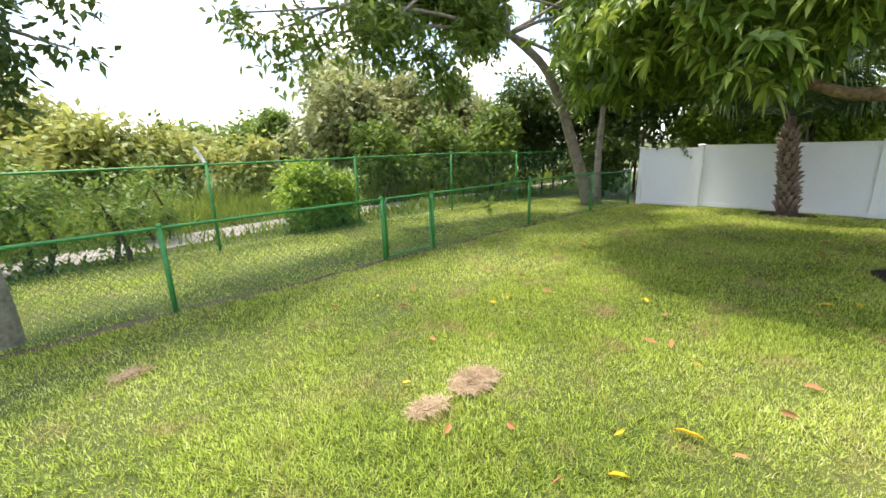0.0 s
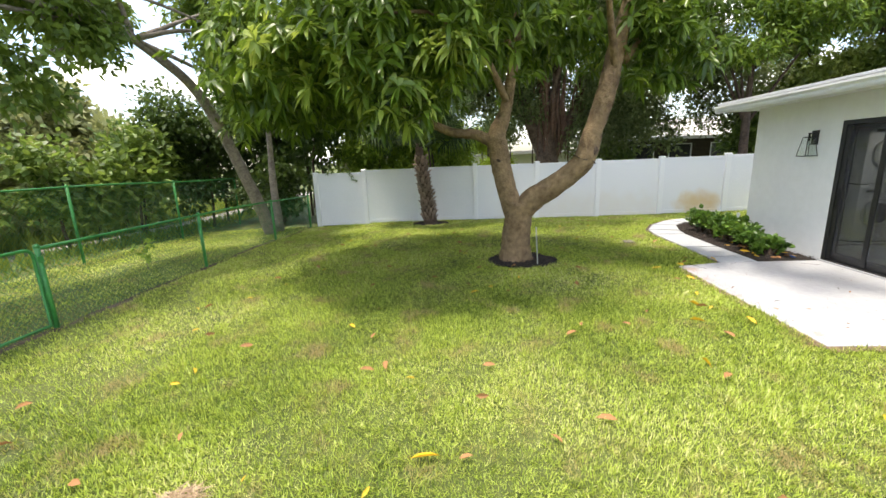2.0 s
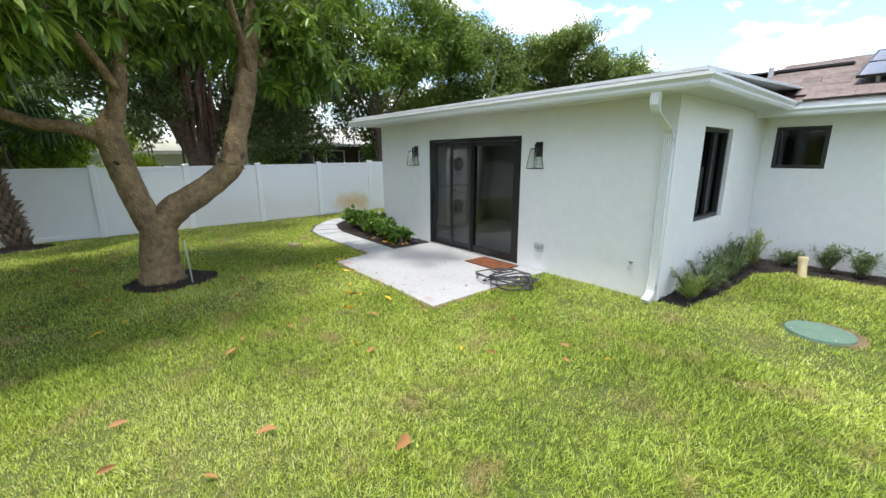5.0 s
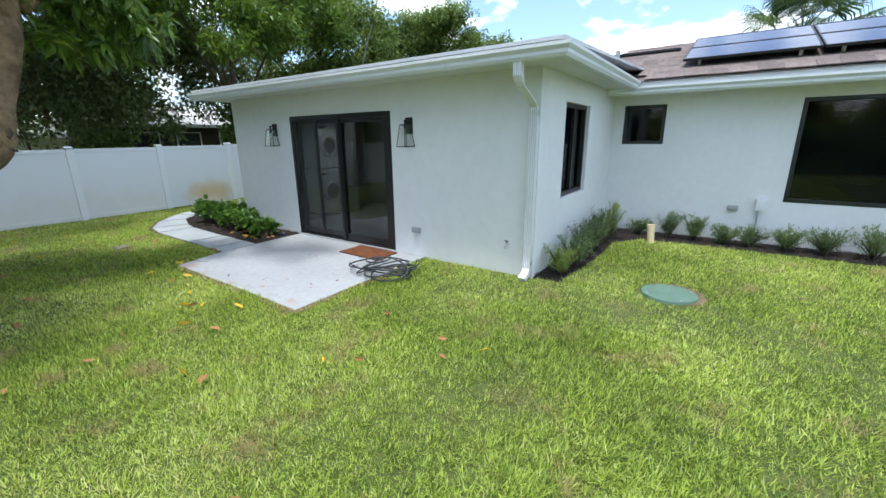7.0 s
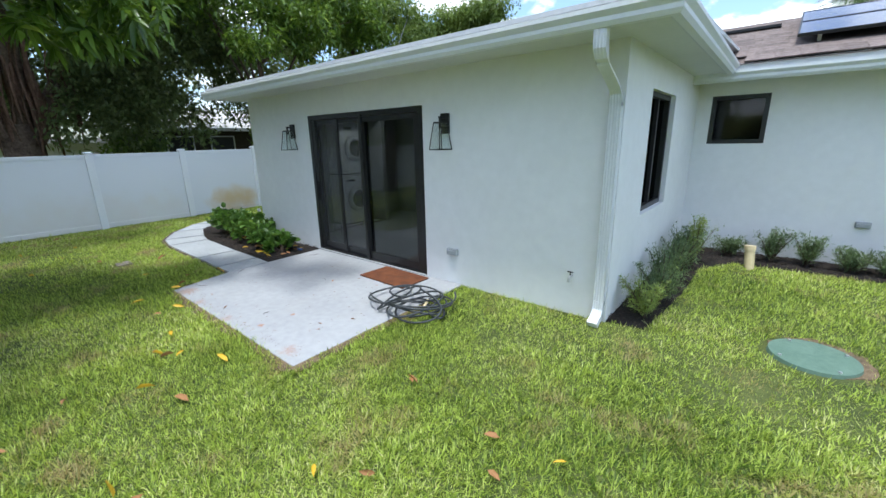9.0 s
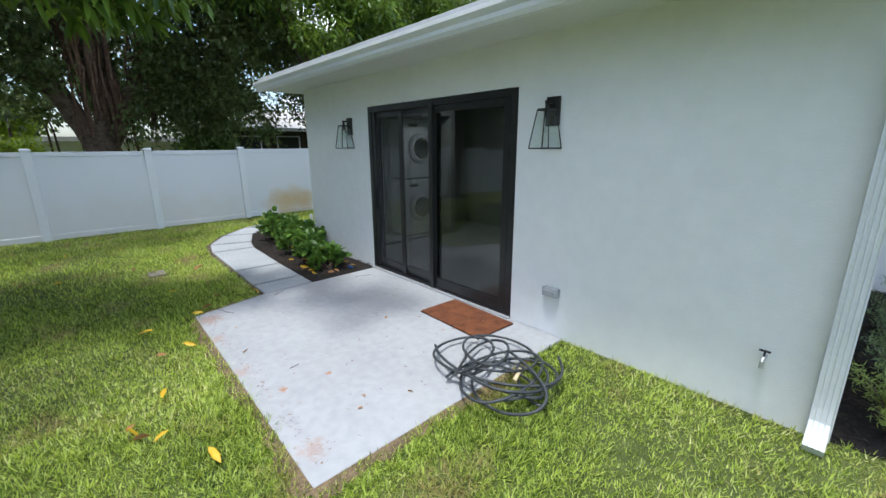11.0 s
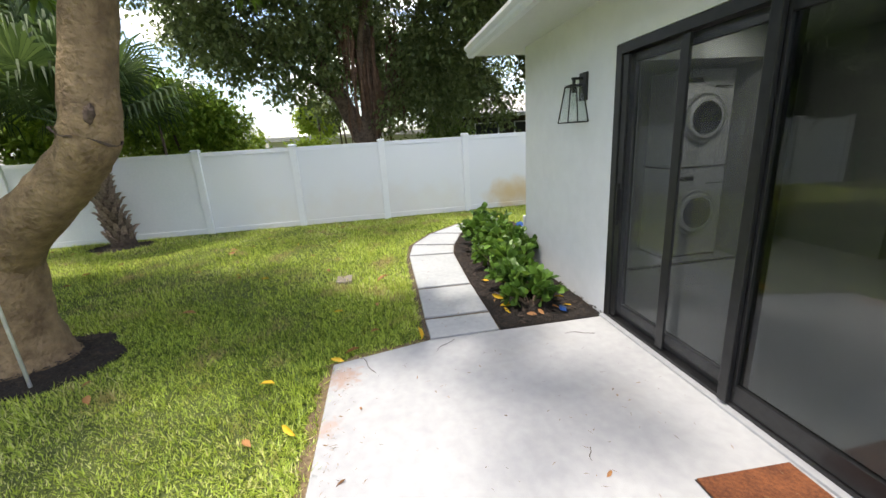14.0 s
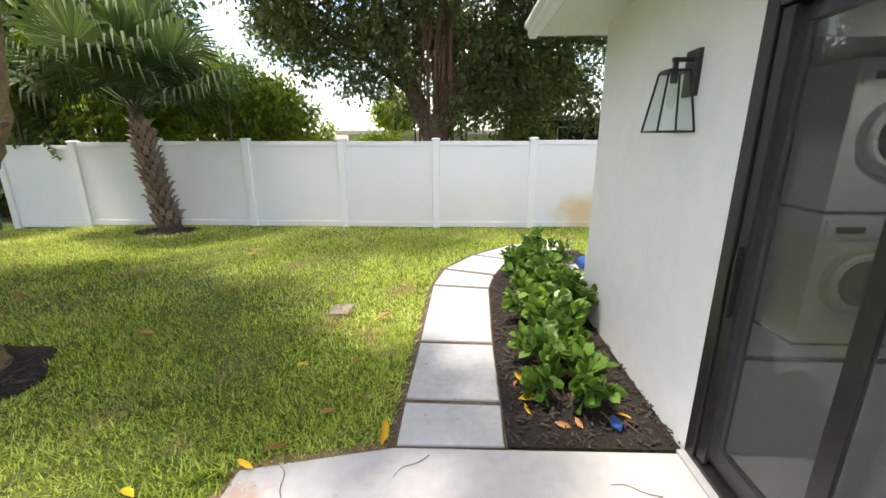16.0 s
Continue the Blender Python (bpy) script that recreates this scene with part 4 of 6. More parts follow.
# ---- fences ----
def white_fence():
    posts = [4.93, 3.37, 1.66, -0.09, -1.96, -3.77, -5.60, -7.45, -9.3, -11.1, -12.9]
    X = 13.06
    fence = thing("white_fence", "white vinyl privacy fence closing the yard", "fence", kind="structure")
    def shared(name, bm, m):
        me = bpy.data.meshes.new(name)
        bm.to_mesh(me)
        bm.free()
        me.materials.append(m)
        return me
    shaft = shared("fence_post", box(-0.066, 0.066, -0.066, 0.066, -0.2, 1.68, 0.008), POST_LIT)
    bm = bmesh.new()
    bmesh.ops.create_cone(bm, cap_ends=True, segments=4, radius1=0.112, radius2=0.075, depth=0.022, matrix=Matrix.Translation((0, 0, 1.711)) @ Matrix.Rotation(radians(45), 4, 'Z'))
    add_box(bm, -0.08, 0.08, -0.08, 0.08, 1.68, 1.70, 0.003)
    cap = shared("cap", bm, POST_LIT)
    for y in posts:
        p = new("fence_post", shaft)
        p.parent = fence
        p.location = (X, y, float(gz(X, y)))
        c = new("cap", cap)
        c.parent = p
    rusty = stained_vinyl("rusty_vinyl", -6.75, 0.22, 0.75, 0.42, 0.72)
    faint = stained_vinyl("faintly_stained_vinyl", -3.6, 0.0, 3.2, 0.75, 0.13)
    for i, (a, b) in enumerate(zip(posts, posts[1:])):
        y1, y0 = a - 0.066, b + 0.066
        z = float(gz(X, (a + b) / 2))
        m = rusty if i == 6 else faint if i in (3, 4, 5) else VINYL
        h = (y1 - y0) / 2
        p = part("fence_panel", box(-0.012, 0.012, -h, h, 0.10, 1.60), m, fence, "white vinyl panel with a rusty sprinkler stain" if i == 6 else "")
        p.location = (X, (y0 + y1) / 2, z)
        part("top_rail", box(-0.024, 0.024, -h, h, 1.575, 1.66, 0.006), m, p)
        part("bottom_rail", box(-0.024, 0.024, -h, h, 0.01, 0.12, 0.006), m, p)


white_fence()


def chain_link(name, label, x0, x1, y, posts, height, wire, pitch, gate=None, bottoms=None):
    """Green chain-link fence along x: posts, rails and woven wire."""
    e = thing(name, label, "fence", kind="structure")
    for x in posts:
        z = float(gz(x, y))
        bm = bmesh.new()
        add_tube(bm, [(x, y, z - 0.2), (x, y, z + height + 0.02)], [0.03, 0.03], 10)
        bmesh.ops.create_uvsphere(bm, u_segments=10, v_segments=5, radius=0.034, matrix=Matrix.Translation((x, y, z + height + 0.02)))
        part("post", bm, GREEN, e, smooth=True)
    spans = [(x0, x1)] if not gate else [(x0, gate[0]), (gate[1], x1)]
    for a, b in spans:
        n = max(2, int((b - a) / 1.0))
        pts = [(a + (b - a) * i / n, y, float(gz(a + (b - a) * i / n, y)) + height) for i in range(n + 1)]
        bm = bmesh.new()
        add_tube(bm, pts, [0.021] * len(pts), 8)
        part("top_rail", bm, GREEN, e, smooth=True)
    V, T = [], []
    for s in (1, -1):
        h = height - 0.04
        t = x0 - h
        while t < x1 + h:
            # one slanting wire, cut to the fence
            a, b = (t, 0.0), (t + h, h)
            if s < 0:
                a, b = (t + h, 0.0), (t, h)
            pa, pb = np.array(a), np.array(b)
            lo, hi = 0.0, 1.0
            d = pb - pa
            for lim, sign in ((x0, 1), (x1, -1)):
                f = (lim - pa[0]) / d[0]
                if d[0] * sign > 0:
                    lo = max(lo, f)
                else:
                    hi = min(hi, f)
            if hi - lo > 0.02:
                q0, q1 = pa + d * lo, pa + d * hi
                cells = max(1, int((q1[1] - q0[1]) / 0.25))
                for c in range(cells):
                    u0, u1 = q0 + (q1 - q0) * c / cells, q0 + (q1 - q0) * (c + 1) / cells
                    k = len(V)
                    for u in (u0, u1):
                        zz = float(gz(u[0], y)) + 0.02 + u[1]
                        yy = y + 0.012 * s
                        V += [(u[0] - wire, yy, zz), (u[0] + wire, yy - wire, zz), (u[0] + wire, yy + wire, zz)]
                    for j in range(3):
                        j2 = (j + 1) % 3
                        T += [(k + j, k + j2, k + 3 + j2), (k + j, k + 3 + j2, k + 3 + j)]
            t += pitch
    w = fast_mesh("woven_wire", np.array(V), np.array(T), GREENW, e)
    w["label"] = "green woven chain-link wire"
    if gate:
        g0, g1 = gate
        z = float(gz((g0 + g1) / 2, y))
        bm = bmesh.new()
        r = 0.09
        loop = [(g0 + 0.06, y, z + 0.06), (g0 + 0.06, y, z + height - r)]
        loop += [(g0 + 0.06 + r - r * math.cos(a), y, z + height - r + r * math.sin(a)) for a in (0.4, 0.8, 1.2, 1.57)]
        loop += [(g1 - 0.06 - r + r * math.sin(a), y, z + height - r + r * math.cos(a)) for a in (0.0, 0.4, 0.8, 1.2, 1.57)]
        loop += [(g1 - 0.06, y, z + 0.06), (g0 + 0.06, y, z + 0.06)]
        add_tube(bm, loop, [0.02] * len(loop), 8)
        part("gate", bm, GREEN, e, "green gate of bent tube", smooth=True)
        part("latch", box(g1 - 0.06, g1 + 0.01, y - 0.05, y - 0.03, z + 0.86, z + 0.93, 0.004), GREEN, e)
    return e


chain_link("fence_near", "low green chain-link fence with a gate", -8.0, 13.0, 5.2, [-8, -5.2, -2.2, 0.80, 3.77, 4.84, 7.74, 10.57, 12.92], 1.02, 0.0021, 0.075, gate=(3.77, 4.84))
far_fence = chain_link("fence_far", "tall green chain-link fence along the track", -14.0, 22.0, 8.55, [-13, -10, -7, -4, -0.9, 2.1, 5.3, 8.5, 11.6, 14.6, 17.6, 20.6], 1.68, 0.0016, 0.085)
bm = bmesh.new()
add_tube(bm, [(2.1, 8.55, 1.48), (2.07, 8.60, 1.60), (1.98, 8.69, 1.82)], [0.03, 0.028, 0.022], 8)
part("barb_arm", bm, STEEL, far_fence, "slanting pale barbed-wire arm")
bm = bmesh.new()
pts = [(x, 10.0 + 0.35 * math.sin(x * 0.25) + 0.06 * x, 0) for x in range(-30, 41, 2)]
N = len(pts)
V = [(x, y - 0.62, float(gz(x, y)) + 0.02) for x, y, z in pts] + [(x, y + 0.75, float(gz(x, y)) + 0.02) for x, y, z in pts]
tr = raw("road", V, [(i, i + 1, N + i + 1, N + i) for i in range(N - 1)], GRAVEL)
tagged(tr, "pale worn track behind the fences", "track", kind="structure")


# ---- trees ----
def mango_tree():
    e = thing("mango_tree", "mango tree with forked pale trunk and long drooping leaves", "tree")
    bm = bmesh.new()
    limb(bm, [(7.52, -0.74, -0.1, 0.36), (7.52, -0.73, 0.06, 0.285), (7.5, -0.74, 0.4, 0.245), (7.5, -0.78, 0.78, 0.24), (7.48, -0.80, 1.0, 0.25)], 5, 16, 0.05, 1)
    limb(bm, [(7.5, -0.74, 0.75, 0.18), (7.5, -0.63, 1.05, 0.172), (7.5, -0.52, 1.45, 0.162), (7.5, -0.45, 1.85, 0.17), (7.5, -0.42, 2.12, 0.155), (7.5, -0.55, 2.45, 0.105), (7.5, -0.66, 3.0, 0.08), (7.45, -0.75, 3.6, 0.06), (7.4, -0.6, 4.6, 0.035), (7.3, -0.5, 5.3, 0.015)], 5, 14, 0.05, 2)
    limb(bm, [(7.5, -0.80, 0.78, 0.18), (7.42, -1.02, 1.04, 0.195), (7.32, -1.36, 1.28, 0.18), (7.24, -1.64, 1.50, 0.165), (7.2, -1.79, 1.70, 0.170), (7.18, -1.91, 2.15, 0.148), (7.16, -2.07, 2.7, 0.145), (7.15, -2.18, 3.3, 0.13), (7.0, -2.3, 4.0, 0.085), (6.8, -2.4, 4.8, 0.04)], 5, 14, 0.06, 3)
    limb(bm, [(7.5, -0.44, 1.95, 0.11), (7.5, -0.1, 2.13, 0.085), (7.45, 0.35, 2.2, 0.075), (7.3, 0.9, 2.5, 0.06), (7.0, 1.6, 3.1, 0.045), (6.6, 2.2, 3.6, 0.02)], 5, 10, 0.05, 4)
    for i, q in enumerate([[(7.5, -0.6, 2.6, 0.06), (6.8, -0.2, 3.2, 0.045), (6.0, 0.4, 3.5, 0.03), (5.2, 0.9, 3.3, 0.012)], [(7.18, -2.2, 2.9, 0.07), (6.6, -1.9, 3.5, 0.045), (5.9, -1.6, 3.9, 0.02)],
                           [(7.15, -2.3, 3.1, 0.07), (7.6, -2.8, 3.7, 0.045), (8.0, -3.2, 4.2, 0.02)], [(7.45, -0.75, 3.4, 0.05), (8.2, -0.2, 4.0, 0.035), (9.0, 0.6, 4.3, 0.015)],
                           [(7.3, 0.9, 2.5, 0.05), (8.2, 1.6, 3.0, 0.035), (9.0, 2.0, 3.3, 0.015)], [(7.0, 1.5, 3.0, 0.04), (6.2, 1.8, 3.0, 0.03), (5.4, 1.9, 2.7, 0.012)]]):
        limb(bm, q, 4, 8, 0.05, 10 + i)
    part("trunk", bm, BARK, e, smooth=True)
    # bark scars where limbs were cut
    for i, (p, s, tilt) in enumerate([((7.048, -1.90, 1.80), (0.022, 0.03, 0.06), 0.3), ((7.335, -0.44, 1.70), (0.02, 0.04, 0.022), 0.5), ((7.36, -0.93, 0.98), (0.02, 0.03, 0.05), 0.4)]):
        bm = bmesh.new()
        bmesh.ops.create_icosphere(bm, subdivisions=3, radius=1.0)
        for v in bm.verts:
            v.co *= 1 + 0.45 * noise.noise(v.co * 1.9 + Vector((i * 7.0, 0, 0)))
        bm.transform(Matrix.Translation(p) @ Matrix.Rotation(tilt, 4, 'X') @ Matrix.Diagonal((*s, 1)))
        part("bark_knot", bm, BARKD, e, "dark scar on the bark", smooth=True)
    # ring where the bark was once girdled
    bm = bmesh.new()
    rp = []
    for k in range(25):
        a = k / 24 * 6.283
        w = 1 + 0.05 * math.sin(a * 3 + 1) + 0.03 * math.sin(a * 7)
        rp.append((7.205 + math.cos(a) * 0.172 * w, -1.775 + math.sin(a) * 0.172 * w, 1.67 + 0.06 * math.sin(a) + 0.015 * math.sin(a * 4)))
    add_tube(bm, rp, [0.007 + 0.005 * math.sin(k * 1.7) for k in range(25)], 6)
    part("bark_ring", bm, BARKD, e, "dark ring scar round the limb", smooth=True)
    # First clump is out of view, added for the soft shade on the patio.
    blobs = [(5.75, -3.3, 5.3, 0.8, 0.6, 0.3), (7.4, -3.1, 3.05, 0.65, 0.5, 0.45), (7.4, -2.6, 2.95, 0.5, 0.45, 0.4), (7.3, -3.5, 3.2, 0.5, 0.4, 0.45), (7.0, -2.9, 3.6, 0.7, 0.6, 0.5), (7.6, 1.0, 4.6, 2.4, 2.1, 1.5), (5.9, 1.2, 3.5, 1.3, 1.5, 1.0), (5.9, -0.3, 4.0, 1.2, 1.0, 0.9), (7.0, 2.6, 3.5, 1.7, 1.3, 1.1), (8.8, 1.4, 3.6, 1.5, 1.6, 1.1), (8.4, -0.9, 4.3, 1.2, 1.1, 1.0), (7.2, -2.0, 4.6, 0.8, 0.7, 0.6), (6.9, -3.5, 4.2, 0.45, 0.4, 0.35), (7.1, -2.5, 3.6, 0.5, 0.4, 0.4), (7.8, -2.1, 3.4, 0.55, 0.45, 0.35), (7.6, -1.2, 3.7, 1.1, 0.9, 0.5), (5.3, 1.1, 2.75, 0.55, 0.6, 0.5), (5.6, 2.2, 3.0, 0.7, 0.8, 0.6), (6.4, 2.9, 2.7, 0.9, 0.8, 0.5), (7.6, 3.3, 2.8, 1.0, 0.7, 0.5), (5.5, 0.2, 3.0, 0.6, 0.7, 0.45), (5.2, 0.78, 2.4, 0.38, 0.42, 0.34), (6.5, 0.8, 2.7, 0.5, 0.5, 0.4), (8.9, 2.4, 2.8, 0.9, 0.8, 0.5)]
    C, d = blobs_points(blobs, 3500, 7, 0.3)
    keep = (C[:, 2] > 1.98) & ~((C[:, 2] < 2.75) & (C[:, 1] < 0.2) & (C[:, 0] > 5.9)) & ~((C[:, 2] < 2.9) & (C[:, 1] < -1.0) & (C[:, 1] > -2.3)) & ~((C[:, 2] < 2.6) & (C[:, 1] < -2.2))
    C, d = C[keep], d[keep]
    P, D, L, W = rosettes(C, d, 11, 0.215, 0.060, 8)
    leaf_mesh("crown", P, D, L, W, MANGO, e, 0.42, 0.14, seed=9)
    # pale young growth on the low outer twigs
    C, d = blobs_points([(5.12, 0.85, 2.5, 0.30, 0.42, 0.40), (5.2, 1.45, 2.75, 0.35, 0.40, 0.32), (5.1, 2.0, 3.0, 0.35, 0.45, 0.3), (5.2, 0.2, 2.95, 0.3, 0.35, 0.25)], 60, 27, 0.5)
    P, D, L, W = rosettes(C, d, 10, 0.235, 0.062, 28)
    leaf_mesh("young_leaves", P, D, L, W, YOUNG, e, 0.45, 0.14, seed=29)["label"] = "pale yellow-green young leaves"


mango_tree()


def tree(name, label, at, trunk_pts, r0, blobs, count, size, material, bark, seed, per=7, width=0.45, shell=0.35, branches=True):
    """A tree of tapered trunk, limbs to its clumps and a crown of single leaves."""
    e = thing(name, label, "tree")
    rnd = random.Random(seed)
    bm = bmesh.new()
    n = len(trunk_pts)
    T = [(*p, r0 * (1 - 0.65 * i / (n - 1))) for i, p in enumerate(trunk_pts)]
    limb(bm, T, 5, 12, 0.06, seed)
    if branches:
        for i, b in enumerate(blobs):
            s = Vector(trunk_pts[max(1, n - 1 - i % 2)])
            t = Vector(b[:3])
            mid = (s + t) / 2 + Vector((rnd.uniform(-.3, .3), rnd.uniform(-.3, .3), rnd.uniform(0, .3)))
            limb(bm, [(*s, r0 * 0.30), (*mid, r0 * 0.19), (*t, r0 * 0.05)], 4, 7, 0.05, seed + i)
    part("trunk", bm, bark, e, smooth=True)
    C, d = blobs_points(clumps(blobs, seed), int(count * 1.7), seed, shell * 0.6)
    ok = C[:, 2] > 0.05
    C, d = C[ok], d[ok]
    P, D, L, W = whorls(C, d * 0.4, per, size * 1.5, size * 1.5 * width, 0.9, size * 0.8, seed + 1, 0.25)
    leaf_mesh("crown", P, D, L, W, material, e, 0.25, simple=True, seed=seed)
    return e


def shrub_mass(name, label, blobs, count, size, material, seed, per=7, width=0.5, shell=0.5, category="shrub"):
    """Bushes with no trunk in sight: stems and many leaves."""
    e = thing(name, label, category)
    rnd = random.Random(seed)
    for b in blobs:
        for k in range(2):
            bm = bmesh.new()
            x, y = b[0] + rnd.uniform(-.4, .4) * b[3], b[1] + rnd.uniform(-.4, .4) * b[4]
            z = float(gz(x, y))
            limb(bm, [(x, y, z - 0.05, 0.05), (x + rnd.uniform(-.2, .2), y, z + (b[2] - z) * 0.6, 0.035), (b[0], b[1], b[2] + b[5] * 0.4, 0.01)], 3, 6, 0.05, seed + k)
            part("stem", bm, BARKD, e)
    C, d = blobs_points(clumps(blobs, seed, 1.0), int(count * 1.7), seed, shell * 0.7)
    ok = C[:, 2] > gz(C[:, 0], C[:, 1]) + 0.05
    C, d = C[ok], d[ok]
    P, D, L, W = whorls(C, d * 0.5, per, size * 1.5, size * 1.5 * width, 0.9, size * 0.7, seed + 1, 0.1)
    leaf_mesh("foliage", P, D, L, W, material, e, 0.2, simple=True, seed=seed)
    return e


# leaning pair by the fence corner, with wide sparse limbs over the track
# Last three clumps, above the view, are added to shade the fence strip.
lean = tree("leaning_tree", "leaning grey-barked tree beside the green fence", None, [(11.9, 6.0, -0.2), (11.5, 6.0, 0.6), (10.88, 6.05, 1.7), (10.3, 6.1, 2.7), (9.6, 6.2, 3.6), (8.7, 6.6, 4.3), (7.6, 7.0, 5.0)], 0.185,
            [(10.3, 5.2, 4.6, 1.3, 1.0, 1.3), (9.4, 5.0, 4.2, 1.0, 0.9, 1.0), (8.0, 6.9, 4.6, 1.3, 1.2, 1.1), (6.4, 7.4, 5.0, 1.2, 1.2, 1.1), (5.4, 7.6, 4.2, 0.9, 0.9, 0.8), (10.6, 5.5, 3.4, 0.8, 0.6, 0.8), (7.2, 7.2, 5.8, 1.6, 1.4, 1.0), (11.2, 6.5, 5.6, 1.8, 1.4, 1.2), (2.78, 6.8, 3.45, 0.55, 0.4, 0.38), (2.35, 6.8, 3.7, 0.28, 0.25, 0.2), (3.15, 6.8, 3.05, 0.28, 0.25, 0.32), (3.6, 6.9, 3.6, 0.6, 0.45, 0.45), (4.8, 6.5, 3.7, 1.0, 0.7, 0.7), (6.2, 6.4, 3.2, 0.8, 0.6, 0.5), (7.4, 6.4, 4.2, 0.8, 0.7, 0.6), (3.6, 7.3, 6.3, 1.5, 1.2, 0.7), (5.4, 6.8, 6.4, 1.5, 1.1, 0.8), (8.6, 6.2, 6.4, 1.5, 1.2, 0.8)], 3000, 0.125, LEAFM, BARKG, 21)
tree("slender_tree", "slender upright tree with grey bark by the fence corner", None, [(12.3, 5.9, -0.2), (12.2, 5.9, 1.2), (12.1, 5.8, 2.6), (12.0, 5.8, 4.0)], 0.13, [(12.0, 5.8, 4.6, 1.2, 1.2, 1.2), (12.6, 5.2, 3.6, 0.9, 0.9, 0.8)], 260, 0.16, LEAFD, BARKG, 22)
# Clumps at z 5.8 and 6.2 are unseen, added to shade the grass.
tree("fence_tree", "tree with a grey trunk beside the low fence", None, [(-0.62, 5.5, -0.3), (-0.62, 5.5, 0.6), (-0.75, 5.5, 1.6), (-0.9, 5.4, 2.6), (-1.0, 5.4, 3.4)], 0.16, [(-1.0, 5.4, 4.2, 1.3, 1.2, 0.8), (-0.9, 5.2, 3.2, 0.9, 0.8, 0.55), (0.3, 5.6, 3.6, 0.6, 0.5, 0.25), (-1.6, 5.4, 2.9, 0.8, 0.8, 0.6), (-0.15, 5.3, 2.85, 0.38, 0.4, 0.45), (0.42, 5.2, 2.68, 0.22, 0.22, 0.10), (-0.12, 5.2, 2.3, 0.22, 0.25, 0.3), (0.45, 5.2, 3.12, 0.3, 0.25, 0.10), (0.5, 6.4, 5.8, 1.8, 1.1, 0.7), (-0.35, 5.25, 2.6, 0.4, 0.35, 0.35), (1.6, 7.0, 6.2, 1.5, 1.1, 0.7)], 2500, 0.085, LEAFD, BARKG, 23)

# dark wood behind the corner of the white fence
shrub_mass("thicket", "dark dense thicket behind the fence corner", [(15.5, 7.5, 2.4, 2.2, 2.0, 2.3), (14.3, 5.0, 3.2, 1.3, 1.4, 1.5), (15.2, 3.4, 3.4, 1.5, 1.4, 1.5), (14.5, 9.5, 2.4, 2.0, 1.8, 2.2), (16.0, 5.5, 4.6, 2.4, 2.4, 1.8), (18, 8.5, 4.6, 3.0, 2.6, 2.4), (14.2, 6.6, 1.0, 1.0, 1.4, 1.0)], 5200, 0.15, LEAFD, 31)
shrub_mass("thicket", "mixed green shrubs along the far fence", [(10.5, 10.6, 1.3, 1.6, 1.0, 1.4), (12.6, 10.2, 1.6, 1.6, 1.0, 1.7), (8.8, 12.2, 1.4, 1.6, 1.2, 1.4)], 900, 0.17, LEAFM, 32)
shrub_mass("thicket", "grey-green thicket beyond the track", [(9.0, 14.0, 2.4, 2.4, 1.8, 2.3), (11.8, 13.6, 3.0, 2.4, 1.8, 2.6), (7.6, 15.0, 1.8, 1.4, 1.2, 1.5), (13.8, 12.8, 2.4, 2.0, 1.6, 2.4), (10.5, 16.5, 4.2, 2.6, 2.0, 2.0)], 2600, 0.21, LEAFG, 33)
shrub_mass("bush", "bright green bush on the track's edge", [(4.3, 9.25, 0.65, 0.65, 0.5, 0.8), (5.0, 9.25, 0.5, 0.6, 0.45, 0.7)], 620, 0.10, LEAFB, 34)
shrub_mass("bush", "tall weedy bushes behind the far fence", [(-0.7, 9.3, 0.85, 0.9, 0.6, 1.05), (0.45, 9.05, 0.6, 0.75, 0.4, 0.85), (1.4, 10.6, 0.7, 0.7, 0.5, 0.9), (-2.2, 9.6, 1.0, 1.1, 0.7, 1.2), (-3.8, 10.0, 1.2, 1.5, 1.0, 1.3), (-6.0, 10.5, 1.3, 1.8, 1.2, 1.4)], 2600, 0.085, LEAFM, 35)
shrub_mass("bush", "yellow-green wild bushes in the field", [(-3, 15, 1.8, 2.6, 1.6, 1.8), (-7, 17, 2.0, 3.0, 2.0, 2.0), (0.5, 17, 1.5, 2.2, 1.5, 1.5), (3.0, 20, 1.6, 2.6, 1.6, 1.6), (-1, 22, 2.4, 3.0, 2.0, 2.0), (-11, 14, 2.2, 3.0, 2.0, 2.2), (5.0, 16.5, 1.2, 1.6, 1.2, 1.2)], 2400, 0.22, LEAFY, 36)
shrub_mass("far_wood", "distant olive-green wood line", [(-40 + i * 9, 52 + 6 * math.sin(i * 1.7), 1.5 + 0.7 * math.sin(i * 2.3), 7, 4, 2.3 + 0.8 * math.sin(i * 1.3)) for i in range(13)], 3600, 0.62, LEAFM, 37, category="woods")
tree("field_tree", "round tree standing in the field", None, [(11.4, 30, -0.3), (11.4, 30, 1.6), (11.3, 30, 2.8)], 0.2, [(11.5, 30, 3.9, 1.1, 1.0, 0.75), (10.9, 30, 3.2, 1.2, 1.0, 0.7)], 420, 0.2, LEAFM, BARKG, 41)
tree("field_tree", "dark tree in the distance", None, [(7.6, 42, -0.3), (7.6, 42, 1.2), (7.6, 42, 2.2)], 0.3, [(7.0, 42, 2.9, 2.0, 1.5, 0.75), (9.3, 42.5, 2.7, 1.7, 1.4, 0.7)], 420, 0.26, LEAFG, BARKG, 42)


